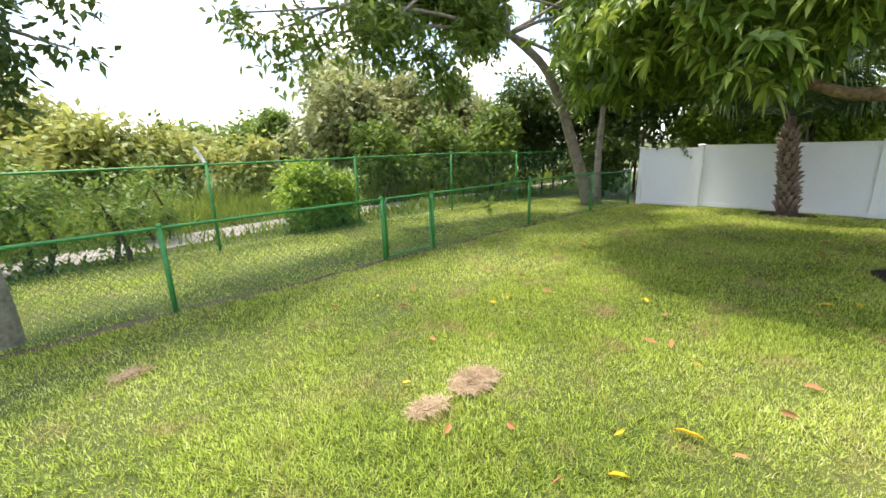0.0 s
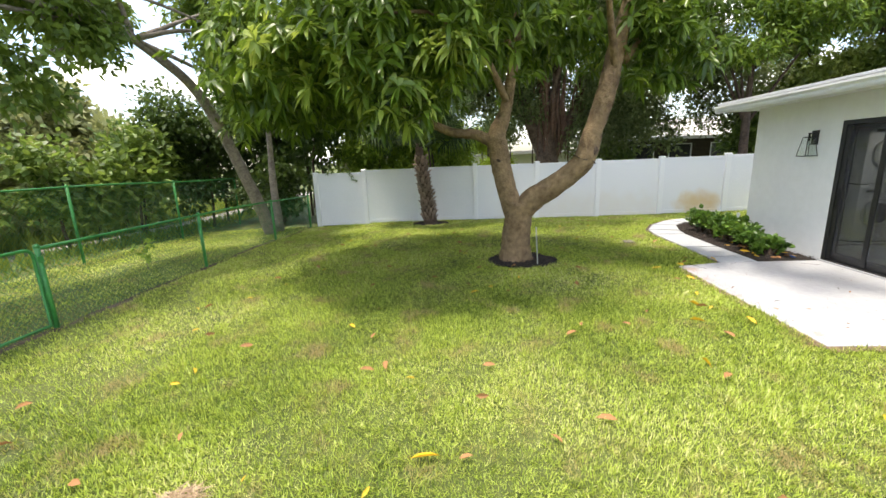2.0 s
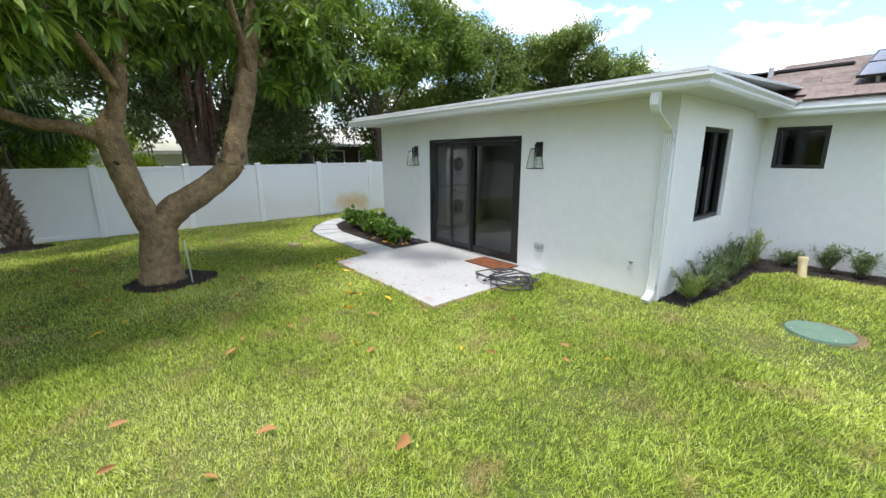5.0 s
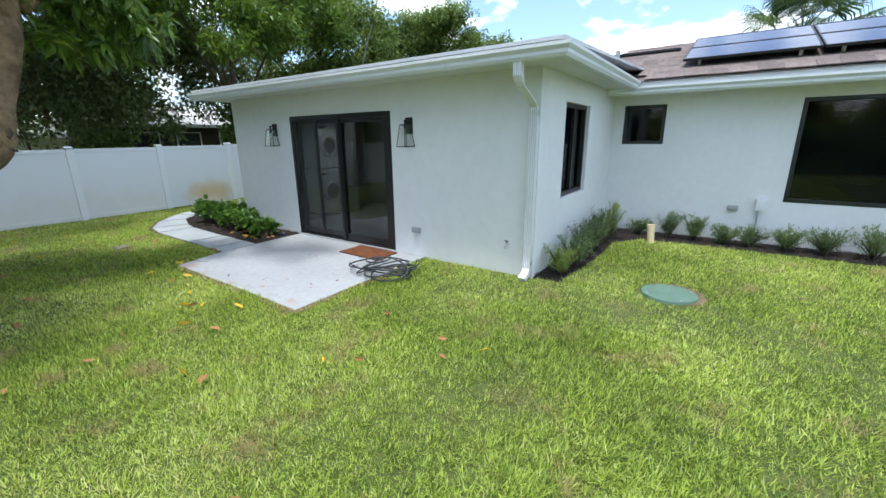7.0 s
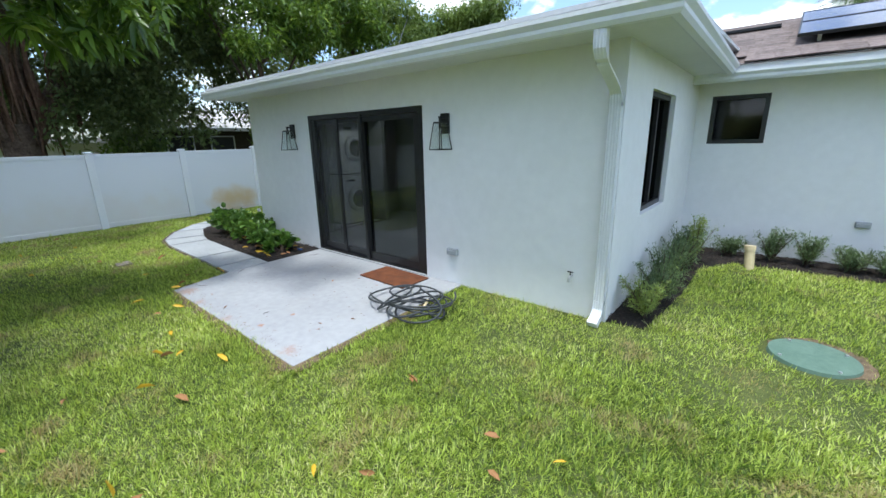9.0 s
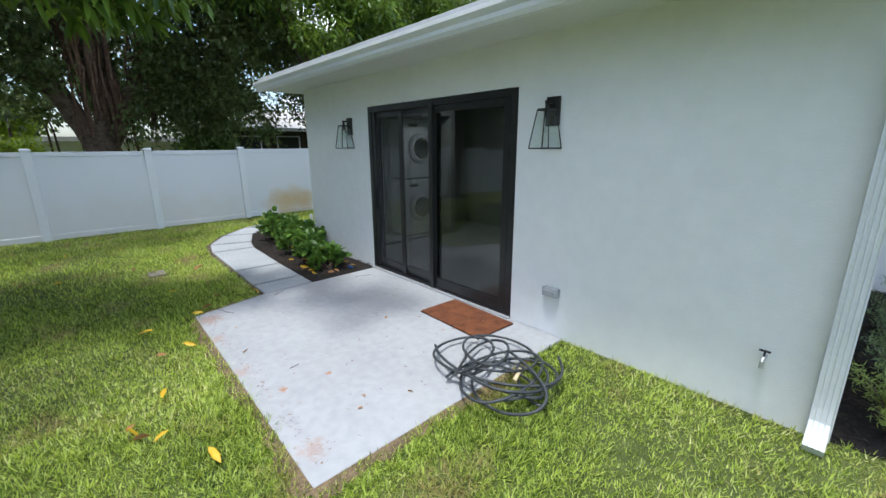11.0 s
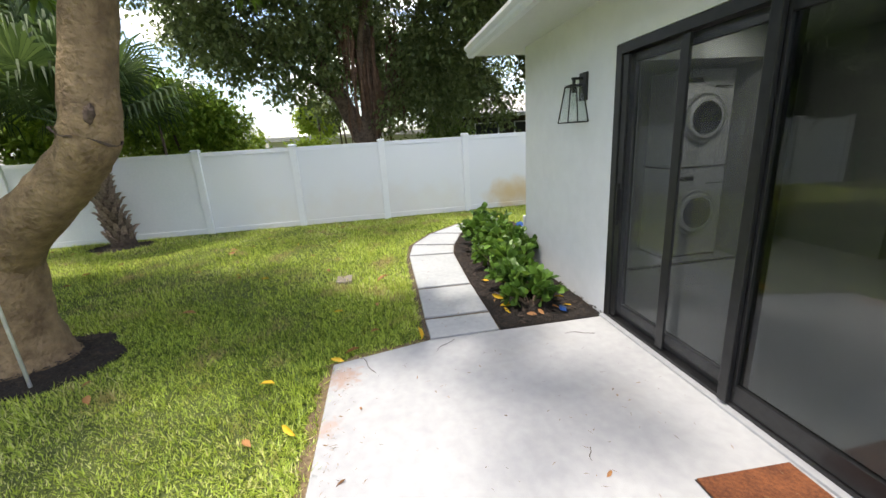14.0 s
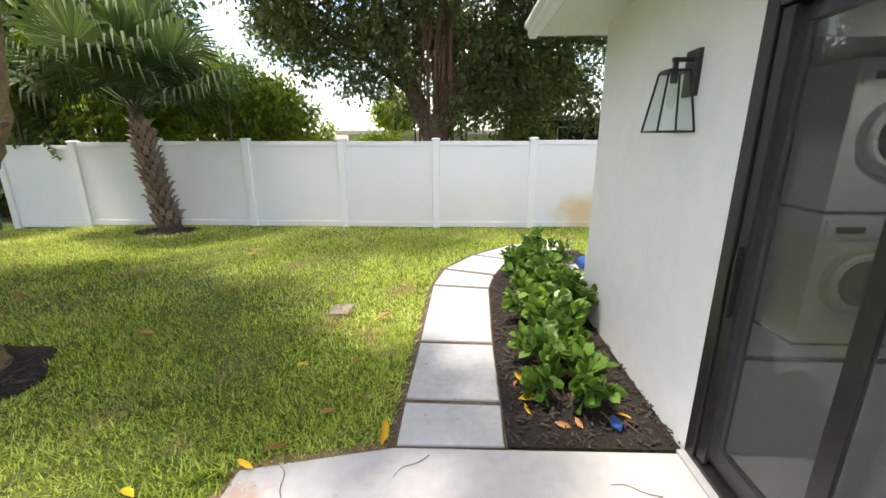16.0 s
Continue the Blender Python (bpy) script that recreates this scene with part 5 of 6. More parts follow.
# wild tall grass on the field's side
def wild_grass():
    rs = np.random.RandomState(5)
    n = 42000
    x, y = rs.uniform(-16, 22, n), 8.9 + rs.gamma(1.4, 3.2, n)
    on_track = np.abs(y - (10.06 + 0.35 * np.sin(x * 0.25) + 0.06 * x)) < 0.75
    ok = ~on_track & (y < 34)
    x, y = x[ok], y[ok]
    n = len(x)
    h = rs.uniform(0.25, 0.8, n) * (0.6 + 0.5 * ramp01(9.5, 14, y))
    h = np.where(y < 9.4, h * 0.35, h) * np.where(x < 2.0, 1.5, 1.0)
    P = np.stack([x, y, gz(x, y) - 0.02], 1)
    D = np.stack([rs.normal(0, 0.25, n), rs.normal(0, 0.25, n), np.ones(n)], 1)
    ob = leaf_mesh("tall_grass", P, D, h, 0.03 + 0.03 * rs.rand(n), RUSH, None, 0.25, simple=True, seed=3)
    tagged(ob, "tall wild grass and weeds in the field", "wild grass", kind="stuff")


wild_grass()


def banyan():
    e = thing("banyan_tree", "huge ficus tree with hanging aerial roots behind the fence", "tree")
    bm = bmesh.new()
    limb(bm, [(19.4, -3.45, -0.2, 0.85), (19.35, -3.4, 0.9, 0.52), (19.3, -3.38, 1.8, 0.44), (19.3, -3.42, 2.4, 0.36)], 5, 14, 0.14, 1)
    for i, q in enumerate([
            [(19.3, -3.3, 1.5, 0.30), (19.3, -2.64, 3.15, 0.26), (19.3, -2.22, 4.1, 0.23), (19.2, -1.88, 4.95, 0.20), (19.1, -1.5, 6.0, 0.15), (18.9, -0.6, 8.0, 0.06)],
            [(19.25, -3.4, 1.7, 0.25), (19.2, -3.55, 2.6, 0.22), (19.2, -3.68, 4.05, 0.20), (19.2, -3.7, 5.3, 0.17), (19.1, -3.6, 7.0, 0.10)],
            [(19.3, -3.6, 1.7, 0.27), (19.3, -4.2, 2.9, 0.24), (19.3, -4.65, 3.85, 0.22), (19.3, -5.1, 4.85, 0.19), (19.2, -5.55, 5.6, 0.15), (19.0, -6.3, 7.5, 0.06)],
            [(19.3, -4.1, 2.4, 0.17), (19.2, -5.0, 3.25, 0.15), (19.1, -5.85, 3.9, 0.12), (18.9, -7.0, 4.4, 0.05)],
            [(19.1, -3.45, 4.3, 0.12), (19.0, -2.7, 5.2, 0.09), (18.8, -2.2, 5.65, 0.05)],
            [(19.3, -2.7, 3.0, 0.13), (18.9, -1.6, 3.8, 0.11), (18.3, -0.2, 4.7, 0.08), (17.6, 1.0, 5.6, 0.04)],
            [(19.2, -3.5, 3.2, 0.12), (18.6, -3.5, 4.6, 0.10), (17.6, -3.9, 5.8, 0.08), (16.6, -4.4, 6.6, 0.04)],
            [(19.2, -4.8, 4.0, 0.12), (18.6, -6.0, 5.0, 0.09), (17.8, -7.8, 5.6, 0.04)]]):
        limb(bm, q, 5, 10, 0.1, 2 + i)
    part("trunk", bm, FICUS, e, smooth=True)
    rnd = random.Random(3)
    for i in range(52):
        a = rnd.uniform(0, 6.28)
        y = -3.7 + rnd.uniform(-1.3, 1.0)
        x = 19.0 + rnd.uniform(-0.5, 0.2)
        top = rnd.uniform(3.2, 5.6)
        bot = top - rnd.uniform(0.9, 2.6)
        bm = bmesh.new()
        r = rnd.uniform(0.02, 0.065)
        limb(bm, [(x, y, top, r), (x + rnd.uniform(-.1, .1), y + rnd.uniform(-.12, .12), (top + bot) / 2, r * 1.1), (x + rnd.uniform(-.1, .1), y + rnd.uniform(-.15, .15), bot, 0.008)], 3, 6, 0.15, i)
        part("aerial_root", bm, ROOTB, e, smooth=True)
    blobs = [(18.6, -0.6, 8.0, 3.0, 2.6, 1.8), (18.8, -4.0, 8.6, 3.0, 2.6, 1.8), (18.6, -7.6, 7.6, 2.6, 2.4, 1.8), (17.2, 0.8, 6.2, 1.8, 1.8, 1.1), (17.0, -5.6, 6.6, 1.8, 1.8, 1.2), (17.8, -8.4, 5.2, 1.7, 1.6, 1.3), (17.2, -1.4, 6.4, 1.7, 1.7, 1.0), (18.2, -6.6, 3.7, 1.2, 1.1, 1.4), (18.4, -5.6, 2.9, 0.9, 0.9, 1.1), (17.4, -9.8, 4.2, 1.6, 1.6, 1.8), (17.6, 0.9, 4.9, 0.9, 0.9, 0.9), (18.0, -7.9, 2.6, 0.9, 0.8, 0.9), (18.2, -1.6, 5.2, 1.4, 1.4, 1.0), (18.0, 0.0, 4.6, 1.2, 1.2, 0.8), (17.8, -3.4, 6.2, 1.6, 1.5, 1.0), (18.0, -5.4, 4.6, 1.1, 1.0, 1.0), (18.8, -6.6, 5.6, 1.4, 1.4, 1.2), (18.3, -2.2, 3.9, 0.7, 0.7, 0.8), (18.4, -4.9, 3.6, 0.7, 0.6, 0.9), (18.5, -5.6, 4.0, 0.9, 0.9, 1.2), (16.4, -7.4, 5.2, 1.4, 1.4, 1.2), (20.5, 1.8, 5.4, 1.4, 1.5, 1.2)]
    # Last four clumps hang out of view, added to shade the white fence's side.
    C, d = blobs_points(blobs + [(18.2, -1.0, 3.6, 0.9, 0.7, 0.7), (18.2, -1.6, 3.1, 0.6, 0.45, 0.45), (18.1, -4.3, 2.4, 0.5, 0.45, 0.7), (18.2, -6.6, 2.9, 1.0, 0.9, 1.0), (17.9, 0.2, 3.9, 0.8, 0.7, 0.6), (20.6, -3.0, 4.6, 0.8, 1.2, 1.3), (20.6, -4.4, 4.0, 0.8, 1.2, 1.5), (20.4, -5.4, 3.0, 0.7, 1.0, 1.0), (20.6, -3.4, 5.8, 0.9, 1.8, 1.0), (14.2, 1.8, 8.8, 1.9, 2.0, 0.8), (13.4, -1.4, 8.9, 2.2, 2.0, 0.8), (13.2, -4.4, 8.7, 1.9, 1.8, 0.8), (11.4, -0.6, 8.8, 1.4, 1.8, 0.7)], 14500, 17, 0.3)
    P, D, L, W = whorls(C, d * 0.4, 8, 0.19, 0.10, 0.9, 0.16, 18, 0.2)
    leaf_mesh("crown", P, D, L, W, LEAFN, e, 0.2, simple=True, seed=19)


banyan()
shrub_mass("thicket", "dense green wood beyond the ficus", [(24.5, -1.8, 3.8, 1.4, 1.3, 1.6), (24.5, -4.2, 4.2, 1.4, 1.6, 2.0), (25.5, -0.4, 6.4, 1.6, 1.8, 1.3), (24.5, -6.6, 4.4, 1.5, 1.6, 2.0), (25.5, -9.4, 4.8, 1.6, 1.8, 2.0), (25.0, -3.4, 6.6, 1.6, 2.0, 1.5)], 1700, 0.15, LEAFN, 58)
shrub_mass("shrub", "broad shrub behind the white fence", [(16.5, 2.4, 2.3, 1.9, 1.8, 1.4), (15.2, 4.0, 2.0, 1.4, 1.3, 1.2), (16.8, 0.9, 2.2, 1.2, 1.2, 1.1), (15.8, 1.7, 2.7, 1.0, 1.0, 0.8)], 2800, 0.11, LEAFB, 51)
shrub_mass("hedge", "bright sunlit hedge behind the white fence", [(19.0, 0.6, 1.3, 1.0, 1.3, 0.75), (20.5, -1.4, 1.2, 1.0, 1.2, 0.7), (18.6, 2.4, 1.4, 1.0, 1.2, 0.8)], 1300, 0.11, LIME, 52)
tree("small_tree", "small bright yellow-green tree in a neighbour's yard", None, [(27, -0.7, -0.2), (27, -0.7, 1.4), (27, -0.7, 2.2)], 0.12, [(27, -0.3, 2.8, 1.0, 0.95, 0.8), (27, -1.2, 2.7, 1.0, 0.95, 0.8), (27, -0.7, 3.3, 0.8, 0.7, 0.5)], 900, 0.12, LIME, BARKG, 53)
shrub_mass("shrub", "leafy shrubs by the neighbour's shed", [(17.0, -10.6, 2.2, 1.4, 1.4, 1.2), (19.5, -6.4, 1.8, 0.8, 1.0, 0.9), (18.6, -12.5, 3.4, 2.0, 1.8, 1.8)], 1100, 0.15, LEAFM, 54)
tree("backdrop_tree", "tall leafy tree behind the house", None, [(16.5, -14, -0.2), (16.5, -14, 3), (16.4, -14.2, 5)], 0.3, [(16.0, -13.6, 6.8, 2.2, 2.0, 1.6), (17.5, -15.5, 7.2, 2.2, 2.0, 1.6), (14.8, -15.5, 6.2, 1.8, 1.6, 1.3), (17.5, -12, 5.6, 1.6, 1.6, 1.3), (16.0, -13.0, 4.4, 1.7, 1.5, 1.1), (14.6, -14.4, 4.5, 1.6, 1.5, 1.0), (17.6, -14.4, 4.6, 1.6, 1.5, 1.1)], 4200, 0.125, LEAFT, BARKD, 55)
tree("backdrop_tree", "light green tree beyond the wing's roof", None, [(13, -19, -0.2), (13, -19, 3), (13, -19.2, 5)], 0.3, [(13.0, -19, 7.0, 1.9, 1.8, 1.1), (10.8, -20, 5.6, 1.5, 1.5, 0.9), (15.0, -19, 6.8, 1.8, 1.8, 1.2), (14.8, -19, 5.2, 2.2, 1.8, 1.2), (12.2, -19.5, 5.2, 1.9, 1.6, 1.1), (10.2, -20, 4.5, 1.3, 1.2, 0.8), (8.8, -20, 4.4, 0.9, 0.9, 0.6), (14.0, -19, 6.2, 1.3, 1.3, 1.0), (11.9, -19.5, 6.0, 1.3, 1.3, 0.9), (9.7, -20, 5.1, 1.0, 1.0, 0.6), (16.6, -18.5, 6.4, 1.6, 1.5, 1.3)], 5200, 0.115, LEAFT, BARKD, 56)


tree("leafy_tree", "long-leaved tree standing just behind the white fence", None, [(15.2, -9.2, -0.2), (15.1, -9.1, 2.5), (14.8, -8.9, 4.2)], 0.18, [(14.8, -9.3, 6.8, 1.5, 1.4, 1.1), (15.2, -7.4, 7.0, 1.4, 1.3, 1.0), (14.2, -10.8, 7.4, 1.3, 1.3, 0.9), (14.5, -11.4, 6.4, 1.7, 1.6, 1.4), (13.7, -12.6, 6.0, 1.3, 1.2, 1.1), (14.4, -8.4, 5.5, 1.4, 1.4, 1.0), (13.8, -9.8, 5.2, 1.2, 1.2, 0.9), (14.6, -7.0, 5.9, 1.2, 1.2, 0.8), (13.6, -8.2, 4.6, 0.8, 0.9, 0.6)], 1500, 0.16, MANGO, BARKD, 57, width=0.28)


# neighbours' buildings over the fence
def neighbour_house():
    e = thing("house", "neighbour's low white house with a pale flat roof", "house")
    part("wall", box(30.0, 38.0, -8.0, 2.5, -0.2, 1.9), STUCCO, e)
    part("roof", box(29.4, 38.6, -8.6, 3.1, 1.9, 2.15, 0.02), PALEROOF, e)
    s = thing("shed", "neighbour's dark brown wooden house with a pale roof", "house")
    part("wall", boxes([(22.0, 28.0, -15.5, -7.4, -0.2, 2.35)]), SHEDW, s)
    for y in (-8.6, -10.4, -12.4):
        w = part("window", box(21.96, 22.0, y - 0.5, y + 0.5, 1.2, 2.05, 0.004), DARKIN, s, "dark window")
        part("window_frame", boxes([(21.94, 21.96, y - 0.56, y - 0.5, 1.15, 2.1), (21.94, 21.96, y + 0.5, y + 0.56, 1.15, 2.1), (21.94, 21.96, y - 0.5, y + 0.5, 2.05, 2.1)]), VINYL, w)
    bm = bmesh.new()
    v = [bm.verts.new(p) for p in [(20.9, -16.3, 2.4), (20.9, -6.8, 2.4), (25, -6.8, 3.5), (25, -16.3, 3.5), (29, -6.8, 2.4), (29, -16.3, 2.4)]]
    for f in ((0, 1, 2, 3), (3, 2, 4, 5), (1, 4, 2), (0, 3, 5), (0, 5, 4, 1)):
        bm.faces.new([v[i] for i in f])
    part("roof", bm, PALEROOF, s)
    part("fascia", box(20.86, 20.9, -16.3, -6.8, 2.28, 2.42), VINYL, s)


neighbour_house()


# ---- palm ----
def palm_head(e, top, fronds, size, seed):
    """Fan fronds on stalks round the top of a palm's trunk."""
    rs = np.random.RandomState(seed)
    for k in range(fronds):
        a = k * 2.4 + rs.uniform(-.2, .2)
        el = 1.42 - 1.25 * (k / fronds) + rs.uniform(-.12, .12)
        d = np.array([math.cos(a) * math.cos(el), math.sin(a) * math.cos(el), math.sin(el)])
        ln = rs.uniform(0.95, 1.45) * size
        end = top + d * ln + np.array([0, 0, -0.12 * math.cos(el)])
        bm = bmesh.new()
        mid = top + d * ln * 0.5 + np.array([0, 0, 0.03])
        add_tube(bm, [top, mid, end], [0.018, 0.014, 0.01], 5)
        fr = part("frond_stalk", bm, FROND, e)
        # costapalmate fan of many narrow segments
        side = np.cross(d, [0, 0, 1.0])
        side /= np.linalg.norm(side) + 1e-9
        up = np.cross(side, d)
        V, T = [], []
        m = 34
        for i in range(m):
            u = (i / (m - 1) - 0.5) * 2
            ang = u * 1.9
            q = d * math.cos(ang) + side * math.sin(ang) + up * 0.25 * (1 - abs(u))
            q /= np.linalg.norm(q)
            sl = 1.05 * size * (1 - 0.25 * abs(u)) * rs.uniform(0.85, 1.1)
            b0 = end - d * 0.12 * abs(u)
            wv = np.cross(q, up)
            wv = wv / (np.linalg.norm(wv) + 1e-9) * 0.028 * size
            p1 = b0 + q * sl * 0.55
            p2 = b0 + q * sl * 0.85 + np.array([0, 0, -0.16 * sl])
            p3 = b0 + q * sl * 0.95 + np.array([0, 0, -0.48 * sl])
            kx = len(V)
            V += [b0, p1 + wv, p1 - wv, p2 + wv * 0.6, p2 - wv * 0.6, p3]
            T += [(kx, kx + 1, kx + 2), (kx + 1, kx + 3, kx + 4), (kx + 1, kx + 4, kx + 2), (kx + 3, kx + 5, kx + 4)]
        fast_mesh("fan", np.array(V), np.array(T), FROND, fr)


def palm():
    e = thing("sabal_palm", "young cabbage palm with rough crossed boots on its trunk", "palm tree")
    bx, by = 12.5, 1.29
    z0 = float(gz(bx, by))
    H = 1.85
    bm = bmesh.new()
    limb(bm, [(bx, by, z0 - 0.1, 0.24), (bx, by, z0 + 0.1, 0.20), (bx - 0.02, by + 0.09, z0 + 0.9, 0.15), (bx - 0.03, by + 0.20, z0 + H, 0.13), (bx - 0.03, by + 0.25, z0 + H + 0.5, 0.10)], 5, 14, 0.05, 1)
    part("trunk", bm, BARKD, e, smooth=True)
    boot = bmesh.new()
    vs = [boot.verts.new(p) for p in [(-0.05, 0, 0), (0.05, 0, 0), (0.035, 0.035, 0.10), (-0.035, 0.035, 0.10), (-0.022, 0.075, 0.15), (0.022, 0.075, 0.15), (-0.05, -0.03, 0.0), (0.05, -0.03, 0), (0.0, 0.02, 0.14)]]
    for f in ((0, 1, 2, 3), (3, 2, 5, 4), (6, 8, 7), (6, 0, 3, 8), (1, 7, 8, 2), (4, 5, 2, 8, 3)):
        boot.faces.new([vs[i] for i in f])
    me = bpy.data.meshes.new("boot")
    boot.to_mesh(me)
    boot.free()
    me.materials.append(BOOT)
    rnd = random.Random(6)
    for row in range(17):
        z = z0 + 0.12 + row * 0.108
        f = (z - z0) / H
        r = 0.195 - 0.075 * f
        cx, cy = bx - 0.03 * f, by + 0.20 * f
        for k in range(9):
            a = (k + 0.5 * (row % 2)) / 9 * 6.283 + rnd.uniform(-.1, .1)
            ob = new("boot", me)
            ob.parent = e
            s = rnd.uniform(0.85, 1.35)
            ob.matrix_basis = Matrix.Translation((cx + math.sin(a) * -r, cy + math.cos(a) * r, z)) @ Matrix.Rotation(a, 4, 'Z') @ Matrix.Rotation(rnd.uniform(-0.35, 0.1), 4, 'X') @ Matrix.Scale(s, 4)
    palm_head(e, np.array([bx - 0.03, by + 0.23, z0 + H + 0.35]), 30, 1.08, 4)


palm()


def tall_palm():
    e = thing("tall_palm", "tall palm whose fronds rise behind the house roof", "palm tree")
    bm = bmesh.new()
    limb(bm, [(-1.2, -23, -0.2, 0.2), (-1.2, -23, 2.5, 0.16), (-1.15, -23, 5.4, 0.14)], 5, 10, 0.05, 1)
    part("trunk", bm, BARKG, e, smooth=True)
    palm_head(e, np.array([-1.15, -23.0, 5.5]), 18, 1.35, 14)


tall_palm()


def sapling(x, y, h):
    e = thing("sapling", "pale-leaved young sapling between the fences", "sapling")
    z = float(gz(x, y))
    bm = bmesh.new()
    limb(bm, [(x, y, z - 0.05, 0.01), (x + 0.02, y, z + h * 0.5, 0.008), (x - 0.02, y, z + h, 0.003)], 4, 6, 0, 1)
    part("stem", bm, BARKG, e)
    rs = np.random.RandomState(2)
    C = np.array([(x + rs.uniform(-.18, .18), y + rs.uniform(-.15, .15), z + h * t) for t in np.linspace(0.35, 1.0, 11)])
    P, D, L, W = whorls(C, np.tile([0, 0, 0.3], (11, 1)), 4, 0.13, 0.08, 0.9, 0.02, 3, 0.0)
    leaf_mesh("foliage", P, D, L, W, LEAFB, e, 0.2, 0.1, seed=4)


sapling(7.6, 6.3, 0.62)


def fence_vine():
    e = thing("fence_vine", "dark sprig of leaves hanging over the white fence", "vine")
    bm = bmesh.new()
    limb(bm, [(13.2, 3.95, 1.75, 0.008), (12.99, 3.90, 1.66, 0.007), (12.97, 3.75, 1.45, 0.005), (12.97, 3.65, 1.2, 0.003)], 4, 5, 0, 1)
    part("stem", bm, BARKD, e)
    rs = np.random.RandomState(5)
    C = np.concatenate([np.stack([np.full(12, 12.97), np.linspace(3.92, 3.62, 12), np.linspace(1.62, 1.2, 12)], 1), np.stack([np.full(8, 12.97), rs.uniform(4.3, 4.6, 8), rs.uniform(1.5, 1.72, 8)], 1)])
    P, D, L, W = whorls(C, np.tile([-0.4, 0, -0.2], (20, 1)), 3, 0.09, 0.05, 0.8, 0.03, 6, 0.2)
    leaf_mesh("foliage", P, D, L, W, LEAFD, e, 0.2, 0.1, seed=6)


fence_vine()


# ---- beds: shrubs ----
def clusia(x, y, h, r, seed, label):
    e = thing("clusia_shrub", label, "shrub", group="shrubs in the wall bed")
    rnd = random.Random(seed)
    bm = bmesh.new()
    cs, ax = [], []
    for k in range(int(9 + r * 18)):
        a, t = rnd.uniform(0, 6.28), rnd.uniform(0.15, 1) ** 0.7
        ex, ey = x + math.cos(a) * r * t, y + math.sin(a) * r * t
        ez = h * (1.0 - 0.45 * t * t) * rnd.uniform(0.72, 1.05)
        limb(bm, [(x + (ex - x) * 0.15, y + (ey - y) * 0.15, -0.02, 0.008), (x + (ex - x) * 0.55, y + (ey - y) * 0.55, ez * 0.55, 0.006), (ex, ey, ez, 0.003)], 3, 5, 0, k)
        d = np.array([ex - x, ey - y, 0.6 * r + 0.12])
        d /= np.linalg.norm(d)
        for s in (1.0, 0.8, 0.6):
            cs.append((x + (ex - x) * s, y + (ey - y) * s, ez * s))
            ax.append(d)
    part("stem", bm, BARKD, e)
    P, D, L, W = whorls(np.array(cs), np.array(ax) * 0.8, 8, 0.112, 0.076, 0.9, 0.015, seed, -0.1)
    leaf_mesh("foliage", P, D, L, W, CLUSIA, e, 0.12, 0.12, seed=seed)


for i, (x, y, h, r) in enumerate([(7.42, -4.92, 0.34, 0.26), (7.75, -4.88, 0.40, 0.27), (8.1, -4.98, 0.46, 0.28), (8.45, -4.95, 0.52, 0.28), (8.8, -5.05, 0.58, 0.28), (9.25, -5.05, 0.55, 0.28), (9.6, -5.0, 0.58, 0.3), (10.1, -5.25, 0.6, 0.32), (8.55, -5.2, 0.62, 0.22)]):
    clusia(x, y, h * (0.80 if x < 8.3 else 0.74), r * 1.08, 60 + i, "glossy round-leaved green shrub in dark mulch")


def podocarpus(x, y, h, r, seed, label):
    e = thing("podocarpus_shrub", label, "shrub", group="shrubs along the foundation")
    rnd = random.Random(seed)
    bm = bmesh.new()
    cs, ax = [], []
    for k in range(22):
        a, t = rnd.uniform(0, 6.28), rnd.uniform(0.1, 1.1)
        ex, ey, ez = x + math.cos(a) * r * t, y + math.sin(a) * r * t, h * rnd.uniform(0.5, 1.0)
        limb(bm, [(x, y, -0.02, 0.008), (x + (ex - x) * 0.5, y + (ey - y) * 0.5, ez * 0.6, 0.006), (ex, ey, ez, 0.002)], 3, 5, 0, k)
        d = np.array([(ex - x), (ey - y), 0.5])
        d /= np.linalg.norm(d)
        for s in np.linspace(0.35, 1.0, 8):
            cs.append((x + (ex - x) * s, y + (ey - y) * s, ez * (s * 1.15 - 0.15 * s * s)))
            ax.append(d)
    part("stem", bm, BARKD, e)
    P, D, L, W = whorls(np.array(cs), np.array(ax) * 0.9, 12, 0.055, 0.011, 1.25, 0.022, seed, -0.05)
    leaf_mesh("foliage", P, D, L, W, PODOY if "pale" in label else PODO, e, 0.12, simple=True, seed=seed)


rnd = random.Random(8)
for i, (x, y, h, r) in enumerate([(2.12, -5.72, 0.36, 0.22), (2.1, -6.15, 0.44, 0.22), (2.14, -6.6, 0.52, 0.22), (2.12, -7.05, 0.56, 0.22), (2.12, -7.5, 0.62, 0.22), (2.05, -8.0, 0.66, 0.22), (1.7, -8.62, 0.26, 0.22), (1.22, -8.6, 0.46, 0.22), (0.85, -8.62, 0.42, 0.20), (0.45, -8.62, 0.30, 0.22), (0.1, -8.62, 0.32, 0.22), (-0.35, -8.6, 0.36, 0.24), (-0.8, -8.6, 0.40, 0.26), (-1.3, -8.6, 0.46, 0.26), (-1.9, -8.6, 0.44, 0.26), (-2.5, -8.6, 0.44, 0.26)]):
    podocarpus(x, y, h * 0.92, r, 80 + i, "pale yellow-green feathery young hedge shrub by the wall" if i in (0, 5) else "young feathery green hedge shrub by the wall")


